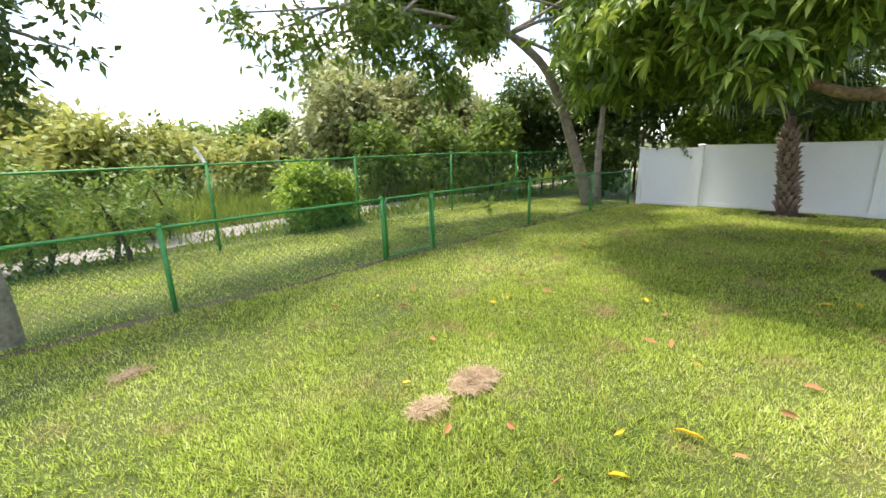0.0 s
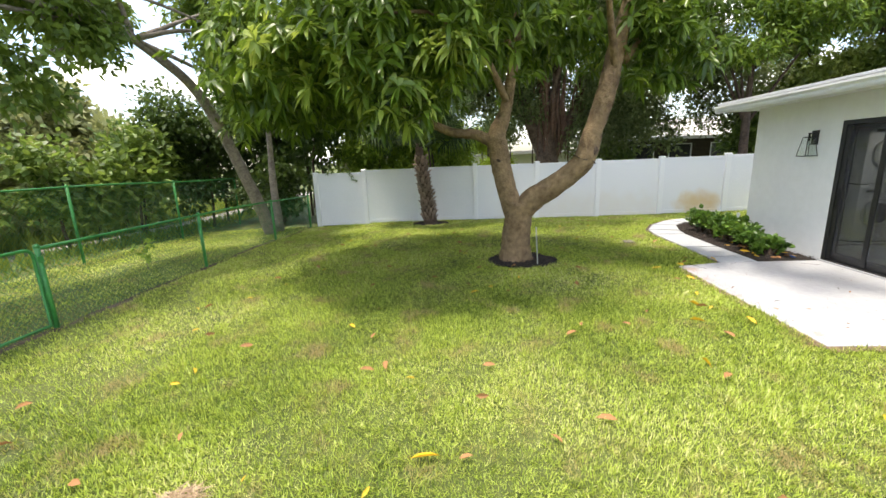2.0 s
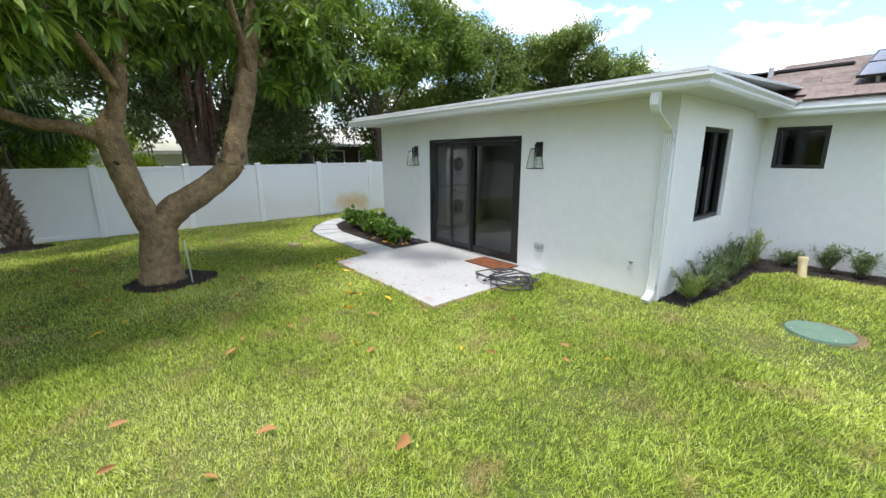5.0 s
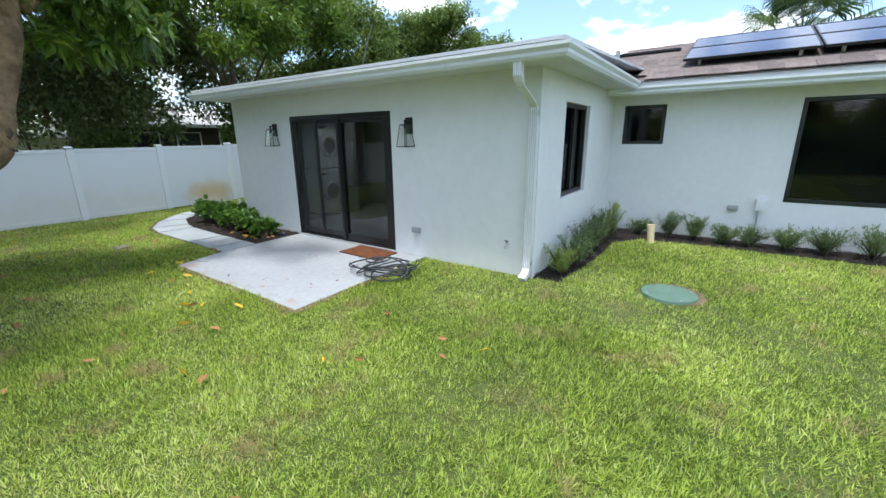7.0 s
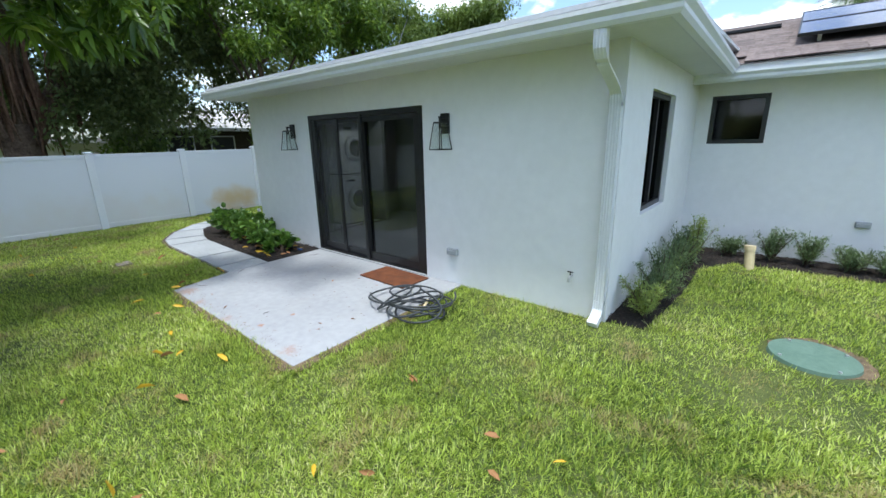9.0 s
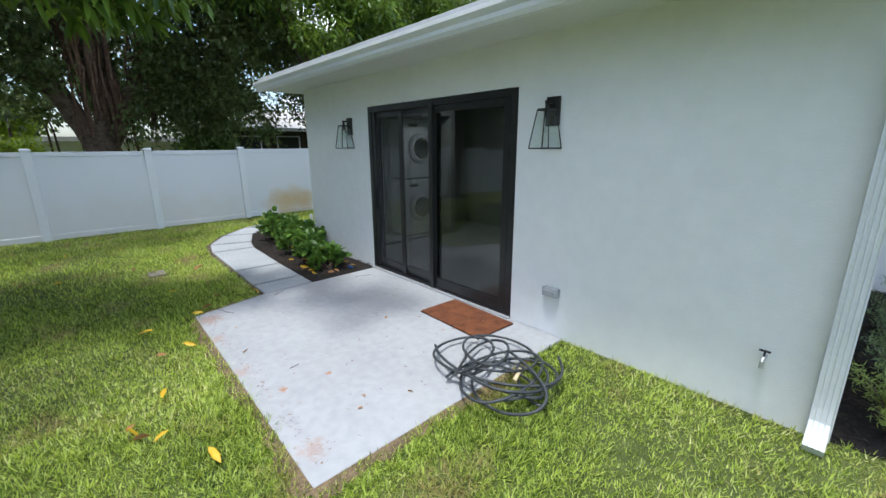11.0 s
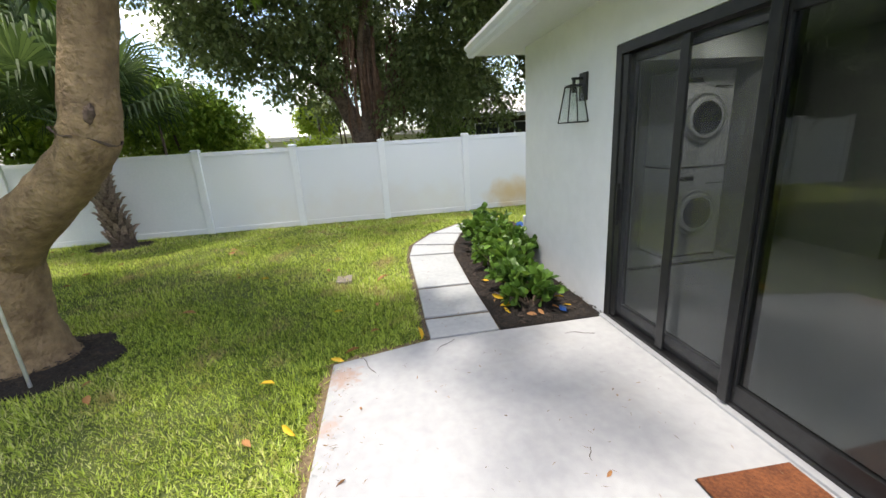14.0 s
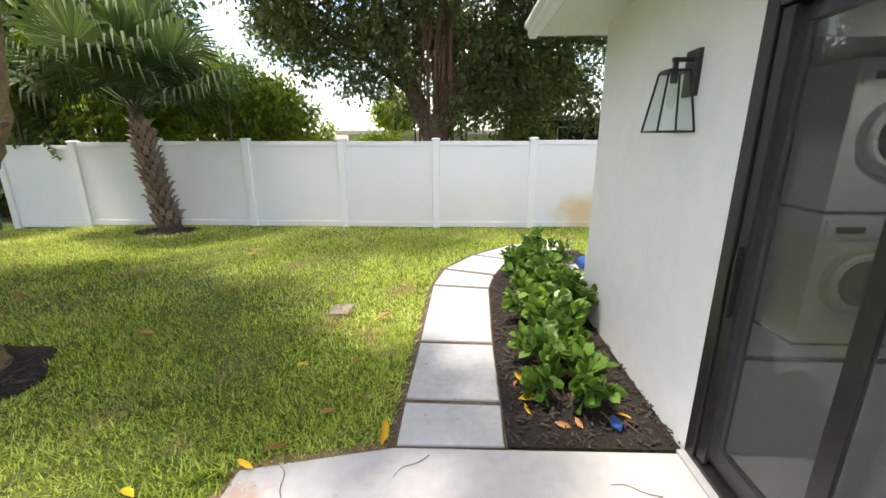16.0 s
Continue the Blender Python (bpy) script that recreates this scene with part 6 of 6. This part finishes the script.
# ---- fixtures on the walls ----
def wall_lamp(x):
    e = thing("wall_lamp", "black lantern wall lamp with clear tapered glass", "wall lamp", (x, -5.40, 0), group="wall lamps by the door")
    part("back_plate", box(-0.06, 0.06, 0.0, 0.022, 1.76, 1.98, 0.004), BLACK, e)
    part("arm", boxes([(-0.012, 0.012, 0.02, 0.115, 1.925, 1.945), (-0.012, 0.012, 0.088, 0.108, 1.86, 1.945)], 0.002), BLACK, e)
    zt, zb, at, ab, cy = 1.875, 1.59, 0.052, 0.09, 0.098
    def corner(s, t, z):
        a = at + (ab - at) * (zt - z) / (zt - zb)
        return (s * a, cy + t * a, z)
    ring4 = ((1, 1), (1, -1), (-1, -1), (-1, 1))
    bars = [(corner(s, t, zt), corner(s, t, zb)) for s, t in ring4]
    for z in (zt, zb):
        c = [corner(s, t, z) for s, t in ring4]
        bars += [(c[i], c[(i + 1) % 4]) for i in range(4)]
    for p, q in bars:
        bm = bmesh.new()
        add_tube(bm, [p, q], [0.0055, 0.0055], 4)
        part("cage_bar", bm, BLACK, e)
    part("cap", box(-at, at, cy - at, cy + at, zt, zt + 0.012, 0.002), BLACK, e)
    for s in range(4):
        pr = [(1, 1), (1, -1), (-1, -1), (-1, 1)]
        a, b = pr[s], pr[(s + 1) % 4]
        bm = bmesh.new()
        v = [bm.verts.new(corner(*a, zt)), bm.verts.new(corner(*b, zt)), bm.verts.new(corner(*b, zb)), bm.verts.new(corner(*a, zb))]
        bm.faces.new(v)
        part("glass_pane", bm, GLASS_LAMP, e, "clear glass")
    bm = bmesh.new()
    add_tube(bm, [(0, cy, 1.875), (0, cy, 1.825)], [0.018, 0.018], 10)
    part("socket", bm, BLACK, e)
    bm = bmesh.new()
    limb(bm, [(0, cy, 1.825, 0.013), (0, cy, 1.80, 0.017), (0, cy, 1.76, 0.022), (0, cy, 1.72, 0.016), (0, cy, 1.70, 0.004)], 4, 10, 0)
    part("bulb", bm, GLASS_LAMP, e, "clear glass bulb", smooth=True)


wall_lamp(7.45)
wall_lamp(4.30)


def downspout():
    e = thing("downspout", "white ribbed aluminium downspout at the house corner", "downspout")
    def sweep(pts, name, label=""):
        bm = bmesh.new()
        prof = []
        for k in range(4):
            prof += [(-0.046 + k * 0.023, 0.034), (-0.042 + k * 0.023, 0.028), (-0.027 + k * 0.023, 0.028), (-0.023 + k * 0.023, 0.034)]
        prof = [(u, v) for u, v in prof] + [(0.046, -0.034), (-0.046, -0.034)]
        rings = []
        for p, ang in pts:
            up = Vector((0, math.cos(ang), math.sin(ang)))
            rings.append([bm.verts.new(Vector(p) + Vector((1, 0, 0)) * u + up * v) for u, v in prof])
        for a, b in zip(rings, rings[1:]):
            for i in range(len(prof)):
                j = (i + 1) % len(prof)
                bm.faces.new((a[i], a[j], b[j], b[i]))
        for r in (rings[0], rings[-1]):
            bm.faces.new(r)
        bmesh.ops.recalc_face_normals(bm, faces=bm.faces)
        part(name, bm, ALU, e, label)
    x = 2.445
    sweep([((x, -4.88, 2.44), 0), ((x, -4.885, 2.30), 0.1), ((x, -4.93, 2.22), 0.6), ((x, -5.25, 2.08), 0.7), ((x, -5.34, 2.01), 0.4), ((x, -5.36, 1.93), 0)], "elbow")
    sweep([((x, -5.358, 1.96), 0), ((x, -5.358, 0.17), 0)], "pipe", "long ribbed white pipe")
    sweep([((x, -5.355, 0.20), 0), ((x, -5.35, 0.12), 0.15), ((x, -5.31, 0.06), 0.7), ((x, -5.20, 0.015), 1.0)], "foot")


downspout()

outlet = thing("outlet_cover", "grey weatherproof socket cover low on the wall", "socket", (4.21, -5.40, 0.395))
part("cover", box(-0.075, 0.075, 0, 0.05, -0.04, 0.04, 0.012), GREYP, outlet)
part("hood", box(-0.06, 0.06, 0.048, 0.062, -0.03, 0.02, 0.006), GREYP, outlet)
outlet = thing("outlet_cover", "grey weatherproof socket cover on the main wall", "socket", (0.38, -9.0, 0.54))
part("cover", box(-0.075, 0.075, 0, 0.05, -0.04, 0.04, 0.012), GREYP, outlet)
part("hood", box(-0.06, 0.06, 0.048, 0.062, -0.03, 0.02, 0.006), GREYP, outlet)
cb = thing("junction_box", "white electrical box with a grey conduit below", "electrical box", (0.02, -9.0, 0.62))
part("body", box(-0.075, 0.075, 0, 0.07, -0.10, 0.10, 0.008), WHITEP, cb)
part("lid", box(-0.06, 0.06, 0.068, 0.08, -0.03, 0.08, 0.004), WHITEP, cb)
bm = bmesh.new()
limb(bm, [(0.02, 0.03, -0.10, 0.013), (0.02, 0.04, -0.3, 0.013), (0.03, 0.06, -0.5, 0.013), (0.0, 0.10, -0.63, 0.013)], 4, 8, 0)
part("conduit", bm, GREYP, cb, smooth=True)
tap = thing("garden_tap", "small dark hose tap on the wall", "tap", (2.74, -5.40, 0.385))
bm = bmesh.new()
add_tube(bm, [(0, 0, 0), (0, 0.05, 0), (0, 0.075, -0.015), (0, 0.08, -0.05)], [0.012, 0.013, 0.013, 0.014], 8)
part("spout", bm, STEEL, tap)
bm = bmesh.new()
add_tube(bm, [(0, 0.045, 0.01), (0, 0.045, 0.045)], [0.006, 0.006], 6)
add_tube(bm, [(-0.028, 0.045, 0.045), (0.028, 0.045, 0.045)], [0.007, 0.007], 6)
part("handle", bm, BLACK, tap)

# ---- loose things ----
def doormat():
    e = thing("doormat", "brown coir doormat on the patio by the door", "doormat", (4.95, -5.09, 0.0))
    e.rotation_euler = (0, 0, radians(-1.5))
    part("coir_sheet", box(-0.40, 0.40, -0.23, 0.23, 0.003, 0.016, 0.004), MAT, e)
    part("backing", box(-0.405, 0.405, -0.235, 0.235, 0.0, 0.004), BLACK, e)


doormat()


def hose():
    e = thing("garden_hose", "loosely coiled dark grey garden hose on patio and grass", "hose")
    rnd = random.Random(12)
    for k in range(2):
        pts = []
        cx, cy = 4.0, -4.55
        for i in range(44):
            if i % 10 == 0:
                cx, cy = 4.12 + rnd.uniform(-0.24, 0.26), -4.52 + rnd.uniform(-0.18, 0.18)
                ra, rb, rot = rnd.uniform(0.30, 0.66), rnd.uniform(0.18, 0.46), rnd.uniform(0, 3)
                lift = rnd.uniform(0.01, 0.20)
            a = i / 10 * 6.283
            u, v = ra * math.cos(a), rb * math.sin(a)
            z = 0.015 + k * 0.022 + lift * (0.5 + 0.5 * math.sin(a * 1.0 + k)) 
            pts.append((cx + u * math.cos(rot) - v * math.sin(rot), cy + u * math.sin(rot) + v * math.cos(rot), z, 0.0115))
        for _ in range(2):
            pts = [pts[0]] + [tuple((pts[i - 1][c] + 2 * pts[i][c] + pts[i + 1][c]) / 4 for c in range(4)) for i in range(1, len(pts) - 1)] + [pts[-1]]
        bm = bmesh.new()
        limb(bm, [p[:3] + (0.0100,) for p in pts], 4, 8, 0, k)
        part("coil", bm, RUBBER, e, smooth=True)
    bm = bmesh.new()
    add_tube(bm, [(3.9, -4.5, 0.06), (3.93, -4.60, 0.10)], [0.016, 0.013], 8)
    part("nozzle", bm, PVC, e, "tan hose fitting")


hose()

lid = thing("tank_lid", "round dull green septic tank lid sunk in the grass", "manhole cover", (LID[0], LID[1], 0.0))
bm = bmesh.new()
bmesh.ops.create_cone(bm, cap_ends=True, segments=48, radius1=0.29, radius2=0.278, depth=0.05, matrix=Matrix.Translation((0, 0, -0.015)))
part("disc", bm, LIDM, lid)
for k in range(4):
    bm = bmesh.new()
    a = k * 1.571 + 0.6
    bmesh.ops.create_cone(bm, cap_ends=True, segments=8, radius1=0.014, radius2=0.012, depth=0.012, matrix=Matrix.Translation((0.245 * math.cos(a), 0.245 * math.sin(a), 0.014)))
    part("bolt", bm, STEEL, lid)
bm = bmesh.new()
extrude_outline(bm, ring(LID[0] - 0.05, LID[1] - 0.06, 0.32, 0.33, 9), -0.1, -0.012)
part("soil_rim", bm, EDGE, lid).matrix_parent_inverse = Matrix.Translation((-LID[0], -LID[1], 0))

pipe = thing("cleanout_pipe", "cream plastic cleanout pipe standing in the grass", "pipe", (1.42, -8.12, 0))
bm = bmesh.new()
add_tube(bm, [(0, 0, -0.1), (0.03, -0.03, 0.24)], [0.055, 0.055], 16)
part("pipe", bm, PVC, pipe)
bm = bmesh.new()
add_tube(bm, [(0.029, -0.029, 0.23), (0.034, -0.034, 0.285)], [0.064, 0.062], 16)
part("cap", bm, PVC, pipe)

stake = thing("garden_stake", "thin grey metal stake leaning by the mango trunk", "stake", (7.06, -1.05, 0))
bm = bmesh.new()
add_tube(bm, [(0, 0, -0.05), (0.02, 0.03, 0.62)], [0.012, 0.012], 8)
part("rod", bm, STEEL, stake)

irr = thing("valve_box", "small grey irrigation box lid in the grass", "valve box", (8.72, -3.12, 0))
part("lid", box(-0.12, 0.12, -0.09, 0.09, -0.06, 0.005, 0.006), BARKG, irr)

ac = thing("pump_unit", "white pump base with a blue motor behind the corner", "pump", (9.66, -5.72, 0.0))
part("base", box(-0.30, 0.30, -0.25, 0.25, -0.02, 0.10, 0.01), CONCRETE, ac)
bm = bmesh.new()
add_tube(bm, [(-0.16, 0.05, 0.18), (0.12, 0.05, 0.18)], [0.075, 0.075], 18)
part("motor", bm, BLUE, ac, "blue motor")
bm = bmesh.new()
add_tube(bm, [(-0.28, 0.12, 0.1), (-0.28, 0.12, 0.42)], [0.03, 0.03], 10)
part("riser", bm, WHITEP, ac, "white plastic riser")

wire_pts = [(22.5, -25.0, 12.0), (16.0, -17.4, 7.7), (11.4, -12.0, 4.95), (8.3, -8.3, 2.8)]
cable = thing("overhead_cable", "thin black overhead cable running to the roof", "cable")
bm = bmesh.new()
add_tube(bm, wire_pts, [0.012] * 4, 6)
part("cable", bm, BLACK, cable)


# ---- fallen leaves, straw ----
def fallen(x, y, size, yaw, material, label, lift=0.03):
    e = thing("fallen_leaf", label, "leaf", (x, y, float(gz(x, y)) + lift), group="fallen mango leaves")
    e.rotation_euler = (random.uniform(-.25, .25), random.uniform(-.25, .25), yaw)
    ob = leaf_mesh("blade", np.array([[-size / 2, 0, 0]]), np.array([[1.0, 0, 0.12]]), np.array([size]), np.array([size * (0.36 if material is DRY else 0.26)]), material, e, 0.1, 0.3, seed=int(size * 1000))


rnd = random.Random(77)
LEAVES = [(2.57, 0.32, 0.2, 'y'), (2.28, -1.47, 0.2, 'o'), (2.95, -0.85, 0.15, 'o'), (4.3, -0.95, 0.15, 'o'), (4.51, 1.34, 0.15, 'y'), (6.23, -0.65, 0.15, 'y'), (5.07, -2.52, 0.16, 'y'), (4.6, -2.3, 0.16, 'y'), (5.0, -2.55, 0.13, 'o'), (6.1, -3.0, 0.13, 'y'), (3.7, -1.9, 0.16, 'y'), (3.5, -1.95, 0.14, 'o'),
          (4.59, -2.82, 0.15, 'y'), (5.43, -2.72, 0.14, 'y'), (6.61, -2.76, 0.15, 'y'), (7.38, -4.67, 0.17, 'y'), (7.05, -3.83, 0.2, 'y'), (8.52, -3.57, 0.18, 'o'), (6.8, -3.2, 0.12, 'y'), (6.9, -3.3, 0.13, 'o'), (7.6, -4.65, 0.16, 'y'), (5.6, 0.0, 0.14, 'y'), (5.9, -1.4, 0.13, 'o'), (6.3, 0.6, 0.13, 'o'), (1.9, 1.1, 0.12, 'o'), (1.6, 1.35, 0.11, 'o')]
for x, y, s, k in LEAVES:
    fallen(x, y, s, rnd.uniform(0, 6.28), YELLOW if k == 'y' else DRY, "yellow fallen mango leaf on the grass" if k == 'y' else "orange-brown dry fallen leaf on the grass", 0.045)
for i in range(120):
    x, y = rnd.uniform(1.2, 12.5), rnd.uniform(-3.6, 3.8)
    if inside(np.array([x]), np.array([y]), PATIO)[0]:
        continue
    fallen(x, y, rnd.uniform(0.07, 0.14), rnd.uniform(0, 6.28), rnd.choice([YELLOW, DRY, DRY, DRY]), "small dry fallen leaf in the lawn", 0.04)
for i in range(26):
    x, y = rnd.uniform(7.1, 9.0), rnd.uniform(-5.3, -4.6)
    fallen(x, y, rnd.uniform(0.06, 0.14), rnd.uniform(0, 6.28), rnd.choice([DRY, DRY, YELLOW]), "dry fallen leaf on the mulch", 0.03)
for i in range(9):
    x, y = rnd.uniform(4.3, 6.6), rnd.uniform(-4.9, -3.3)
    fallen(x, y, rnd.uniform(0.03, 0.06), rnd.uniform(0, 6.28), DRY, "tiny brown leaf bit on the patio", 0.026)
wrapper = thing("wrapper", "small crumpled blue wrapper on the mulch", "litter", (7.18, -5.12, 0.02))
for i, (x, y, l, yaw) in enumerate([(6.72, -3.42, 0.28, 0.4), (6.85, -4.0, 0.22, 2.2), (6.75, -5.05, 0.22, 1.2), (5.2, -3.5, 0.10, 1.9), (5.6, -4.5, 0.09, 2.6)]):
    e = thing("twig", "thin dark curved twig lying on the patio", "twig", (x, y, 0.006), group="twigs on the patio")
    e.rotation_euler = (0, 0, yaw)
    bm = bmesh.new()
    limb(bm, [(-l / 2, 0, 0, 0.002), (-l * 0.15, 0.05 * l, 0.002, 0.0018), (l * 0.2, -0.02 * l, 0.001, 0.0016), (l / 2, 0.12 * l, 0.002, 0.001)], 4, 5, 0, i)
    part("stick", bm, BARKD, e)
bm = bmesh.new()
bmesh.ops.create_icosphere(bm, subdivisions=2, radius=0.045)
for v in bm.verts:
    v.co = Vector((v.co.x * 1.3, v.co.y * 0.7, v.co.z * 0.35)) * rnd.uniform(0.8, 1.2)
part("foil", bm, BLUE, wrapper)


def straw_patch(cx, cy, rx, ry, n, seed, label):
    rs = np.random.RandomState(seed)
    a, r = rs.uniform(0, 6.283, n), np.sqrt(rs.uniform(0, 1, n))
    x, y = cx + np.cos(a) * r * rx, cy + np.sin(a) * r * ry
    P = np.stack([x, y, gz(x, y) + 0.03 + 0.03 * (1 - r) * rs.rand(n)], 1)
    t = rs.uniform(0, 6.283, n)
    D = np.stack([np.cos(t), np.sin(t), rs.uniform(-0.1, 0.35, n)], 1)
    ob = leaf_mesh("straw_clump", P, D, rs.uniform(0.04, 0.10, n), np.full(n, 0.006), STRAW, None, 0.15, simple=True, seed=seed)
    tagged(ob, label, "straw", kind="stuff")


straw_patch(2.12, 1.62, 0.20, 0.13, 1500, 1, "clump of dry straw-coloured grass clippings")
straw_patch(1.66, 1.61, 0.15, 0.08, 500, 2, "small clump of dry grass clippings")
straw_patch(0.25, 3.75, 0.14, 0.08, 300, 3, "small clump of dry grass clippings")


def litter():
    """Tiny bits of straw and leaf blown over the patio, path and mat."""
    rs = np.random.RandomState(44)
    V, T = [], []
    spots = [(rs.uniform(4.2, 6.7), rs.uniform(-5.3, -3.25), 0.0015) for _ in range(190)] + [(rs.uniform(7.1, 9.2), rs.uniform(-4.45, -3.98), -0.002) for _ in range(45)] + [(rs.uniform(4.58, 5.3), rs.uniform(-5.3, -4.9), 0.017) for _ in range(26)] + [(rs.uniform(4.15, 6.7), -3.2 - abs(rs.normal(0, 0.07)), 0.0015) for _ in range(150)]
    for x, y, z in spots:
        a, l, w = rs.uniform(0, 6.283), rs.uniform(0.004, 0.022), rs.uniform(0.0008, 0.0022)
        if rs.rand() < 0.12:
            l, w = rs.uniform(0.01, 0.016), rs.uniform(0.004, 0.007)
        c, s, b = math.cos(a), math.sin(a), rs.uniform(-0.3, 0.3)
        k = len(V)
        V += [(x - c * l, y - s * l, z), (x - s * w, y + c * w, z + 0.002), (x + s * w, y - c * w, z + 0.002), (x + c * l - s * l * b, y + s * l + c * l * b, z)]
        T += [(k, k + 2, k + 1), (k + 1, k + 2, k + 3)]
    ob = fast_mesh("litter", np.array(V), np.array(T), LITTER)
    tagged(ob, "scattered bits of straw and dry leaf on the concrete", "litter", kind="stuff")


LITTER = foliage("dry_bits", (0.05, 0.025, 0.012), (0.30, 0.19, 0.09), None, 0.1, 0.8, 6.0)
litter()


# ---- lawn ----
def lawn():
    rs = np.random.RandomState(11)
    def scatter(x0, x1, y0, y1, per):
        n = int((x1 - x0) * (y1 - y0) * per)
        return rs.uniform(x0, x1, n), rs.uniform(y0, y1, n)
    parts = [scatter(0.2, 5.5, -4.5, 3.0, 15000), scatter(5.5, 8.5, -4.6, 3.0, 10000), scatter(8.5, 13.0, -9.0, 5.2, 4200), scatter(-2.5, 0.2, -8.3, 3.0, 8000), scatter(0.2, 4.2, -8.3, -4.5, 8000), scatter(-4.0, 8.5, 3.0, 5.2, 6500), scatter(-7.0, 13.0, 5.2, 8.9, 2600)]
    x, y = np.concatenate([p[0] for p in parts]), np.concatenate([p[1] for p in parts])
    # gather two thirds of the blades into small tufts
    cell = 0.045
    gx, gy = np.floor(x / cell), np.floor(y / cell)
    ha = np.mod(np.sin(gx * 12.9898 + gy * 78.233) * 43758.5453, 1.0)
    hb = np.mod(np.sin(gx * 39.3468 + gy * 11.135) * 24634.6345, 1.0)
    into = rs.uniform(0, 1, len(x)) < 0.62
    cx, cy = (gx + 0.15 + 0.7 * ha) * cell, (gy + 0.15 + 0.7 * hb) * cell
    x, y = np.where(into, cx + (x - cx) * 0.33, x), np.where(into, cy + (y - cy) * 0.33, y)
    out_dir = np.arctan2(y - cy, x - cx)
    bare = inside(x, y, PATIO) | inside(x, y, BED) | inside(x, y, SIDE_BED) | inside(x, y, TREE_RING) | inside(x, y, PALM_RING)
    path_area = [(6.9, -3.85), (9.42, -3.905), (10.03, -4.0), (10.72, -4.375), (11.3, -4.955), (11.7, -5.85), (11.0, -6.0), (8.9, -9.3), (6.9, -4.6)]
    bare |= inside(x, y, path_area) | ((x > 2.37) & (x < 8.9) & (y < -5.39)) | ((x - LID[0]) ** 2 + (y - LID[1]) ** 2 < 0.345 ** 2)
    bare |= np.abs(y - 5.17 - 0.03 * np.sin(x * 2.1) - 0.02 * np.sin(x * 7.3)) < 0.045 + 0.035 * np.sin(x * 1.3 + 1) * np.sin(x * 4.7)
    bare |= ((x - 7.5) ** 2 + (y + 0.74) ** 2 < 0.3 ** 2)
    tuft = np.sin(x * 3.1 + np.sin(y * 2.3)) * np.sin(y * 3.7 + np.sin(x * 1.9))
    thin = rs.uniform(0, 1, len(x)) < 0.16 + 0.12 * tuft
    ok = ~bare & ~thin
    x, y = x[ok], y[ok]
    n = len(x)
    tuft = tuft[ok]
    h = rs.uniform(0.030, 0.070, n) * (0.6 + 0.8 * ha[ok]) * (1 + 0.25 * tuft) * np.where(x > 8.5, 1.1, 1.0)
    t = out_dir[ok] + rs.normal(0, 0.7, n)
    lean_by = rs.uniform(0.15, 1.3, n)
    D = np.stack([np.cos(t) * lean_by, np.sin(t) * lean_by, np.ones(n)], 1)
    D /= np.linalg.norm(D, axis=1, keepdims=True)
    P = np.stack([x, y, gz(x, y) - 0.012], 1)
    S = np.stack([-np.sin(t), np.cos(t), np.zeros(n)], 1)
    w = (rs.uniform(0.0027, 0.0050, n) * (1 + 0.09 * np.hypot(x - 2, y)))[:, None]
    tip = P + D * h[:, None] + np.stack([np.cos(t), np.sin(t), -0.6 * np.ones(n)], 1) * (h * lean_by * 0.28)[:, None]
    V = np.stack([P - S * w, P + S * w, tip], 1).reshape(-1, 3)
    T = np.arange(n * 3).reshape(-1, 3)
    ob = fast_mesh("lawn_grass", V, T, BLADE)
    tagged(ob, "mown green lawn grass with pale dry blades", "grass", kind="stuff")


lawn()
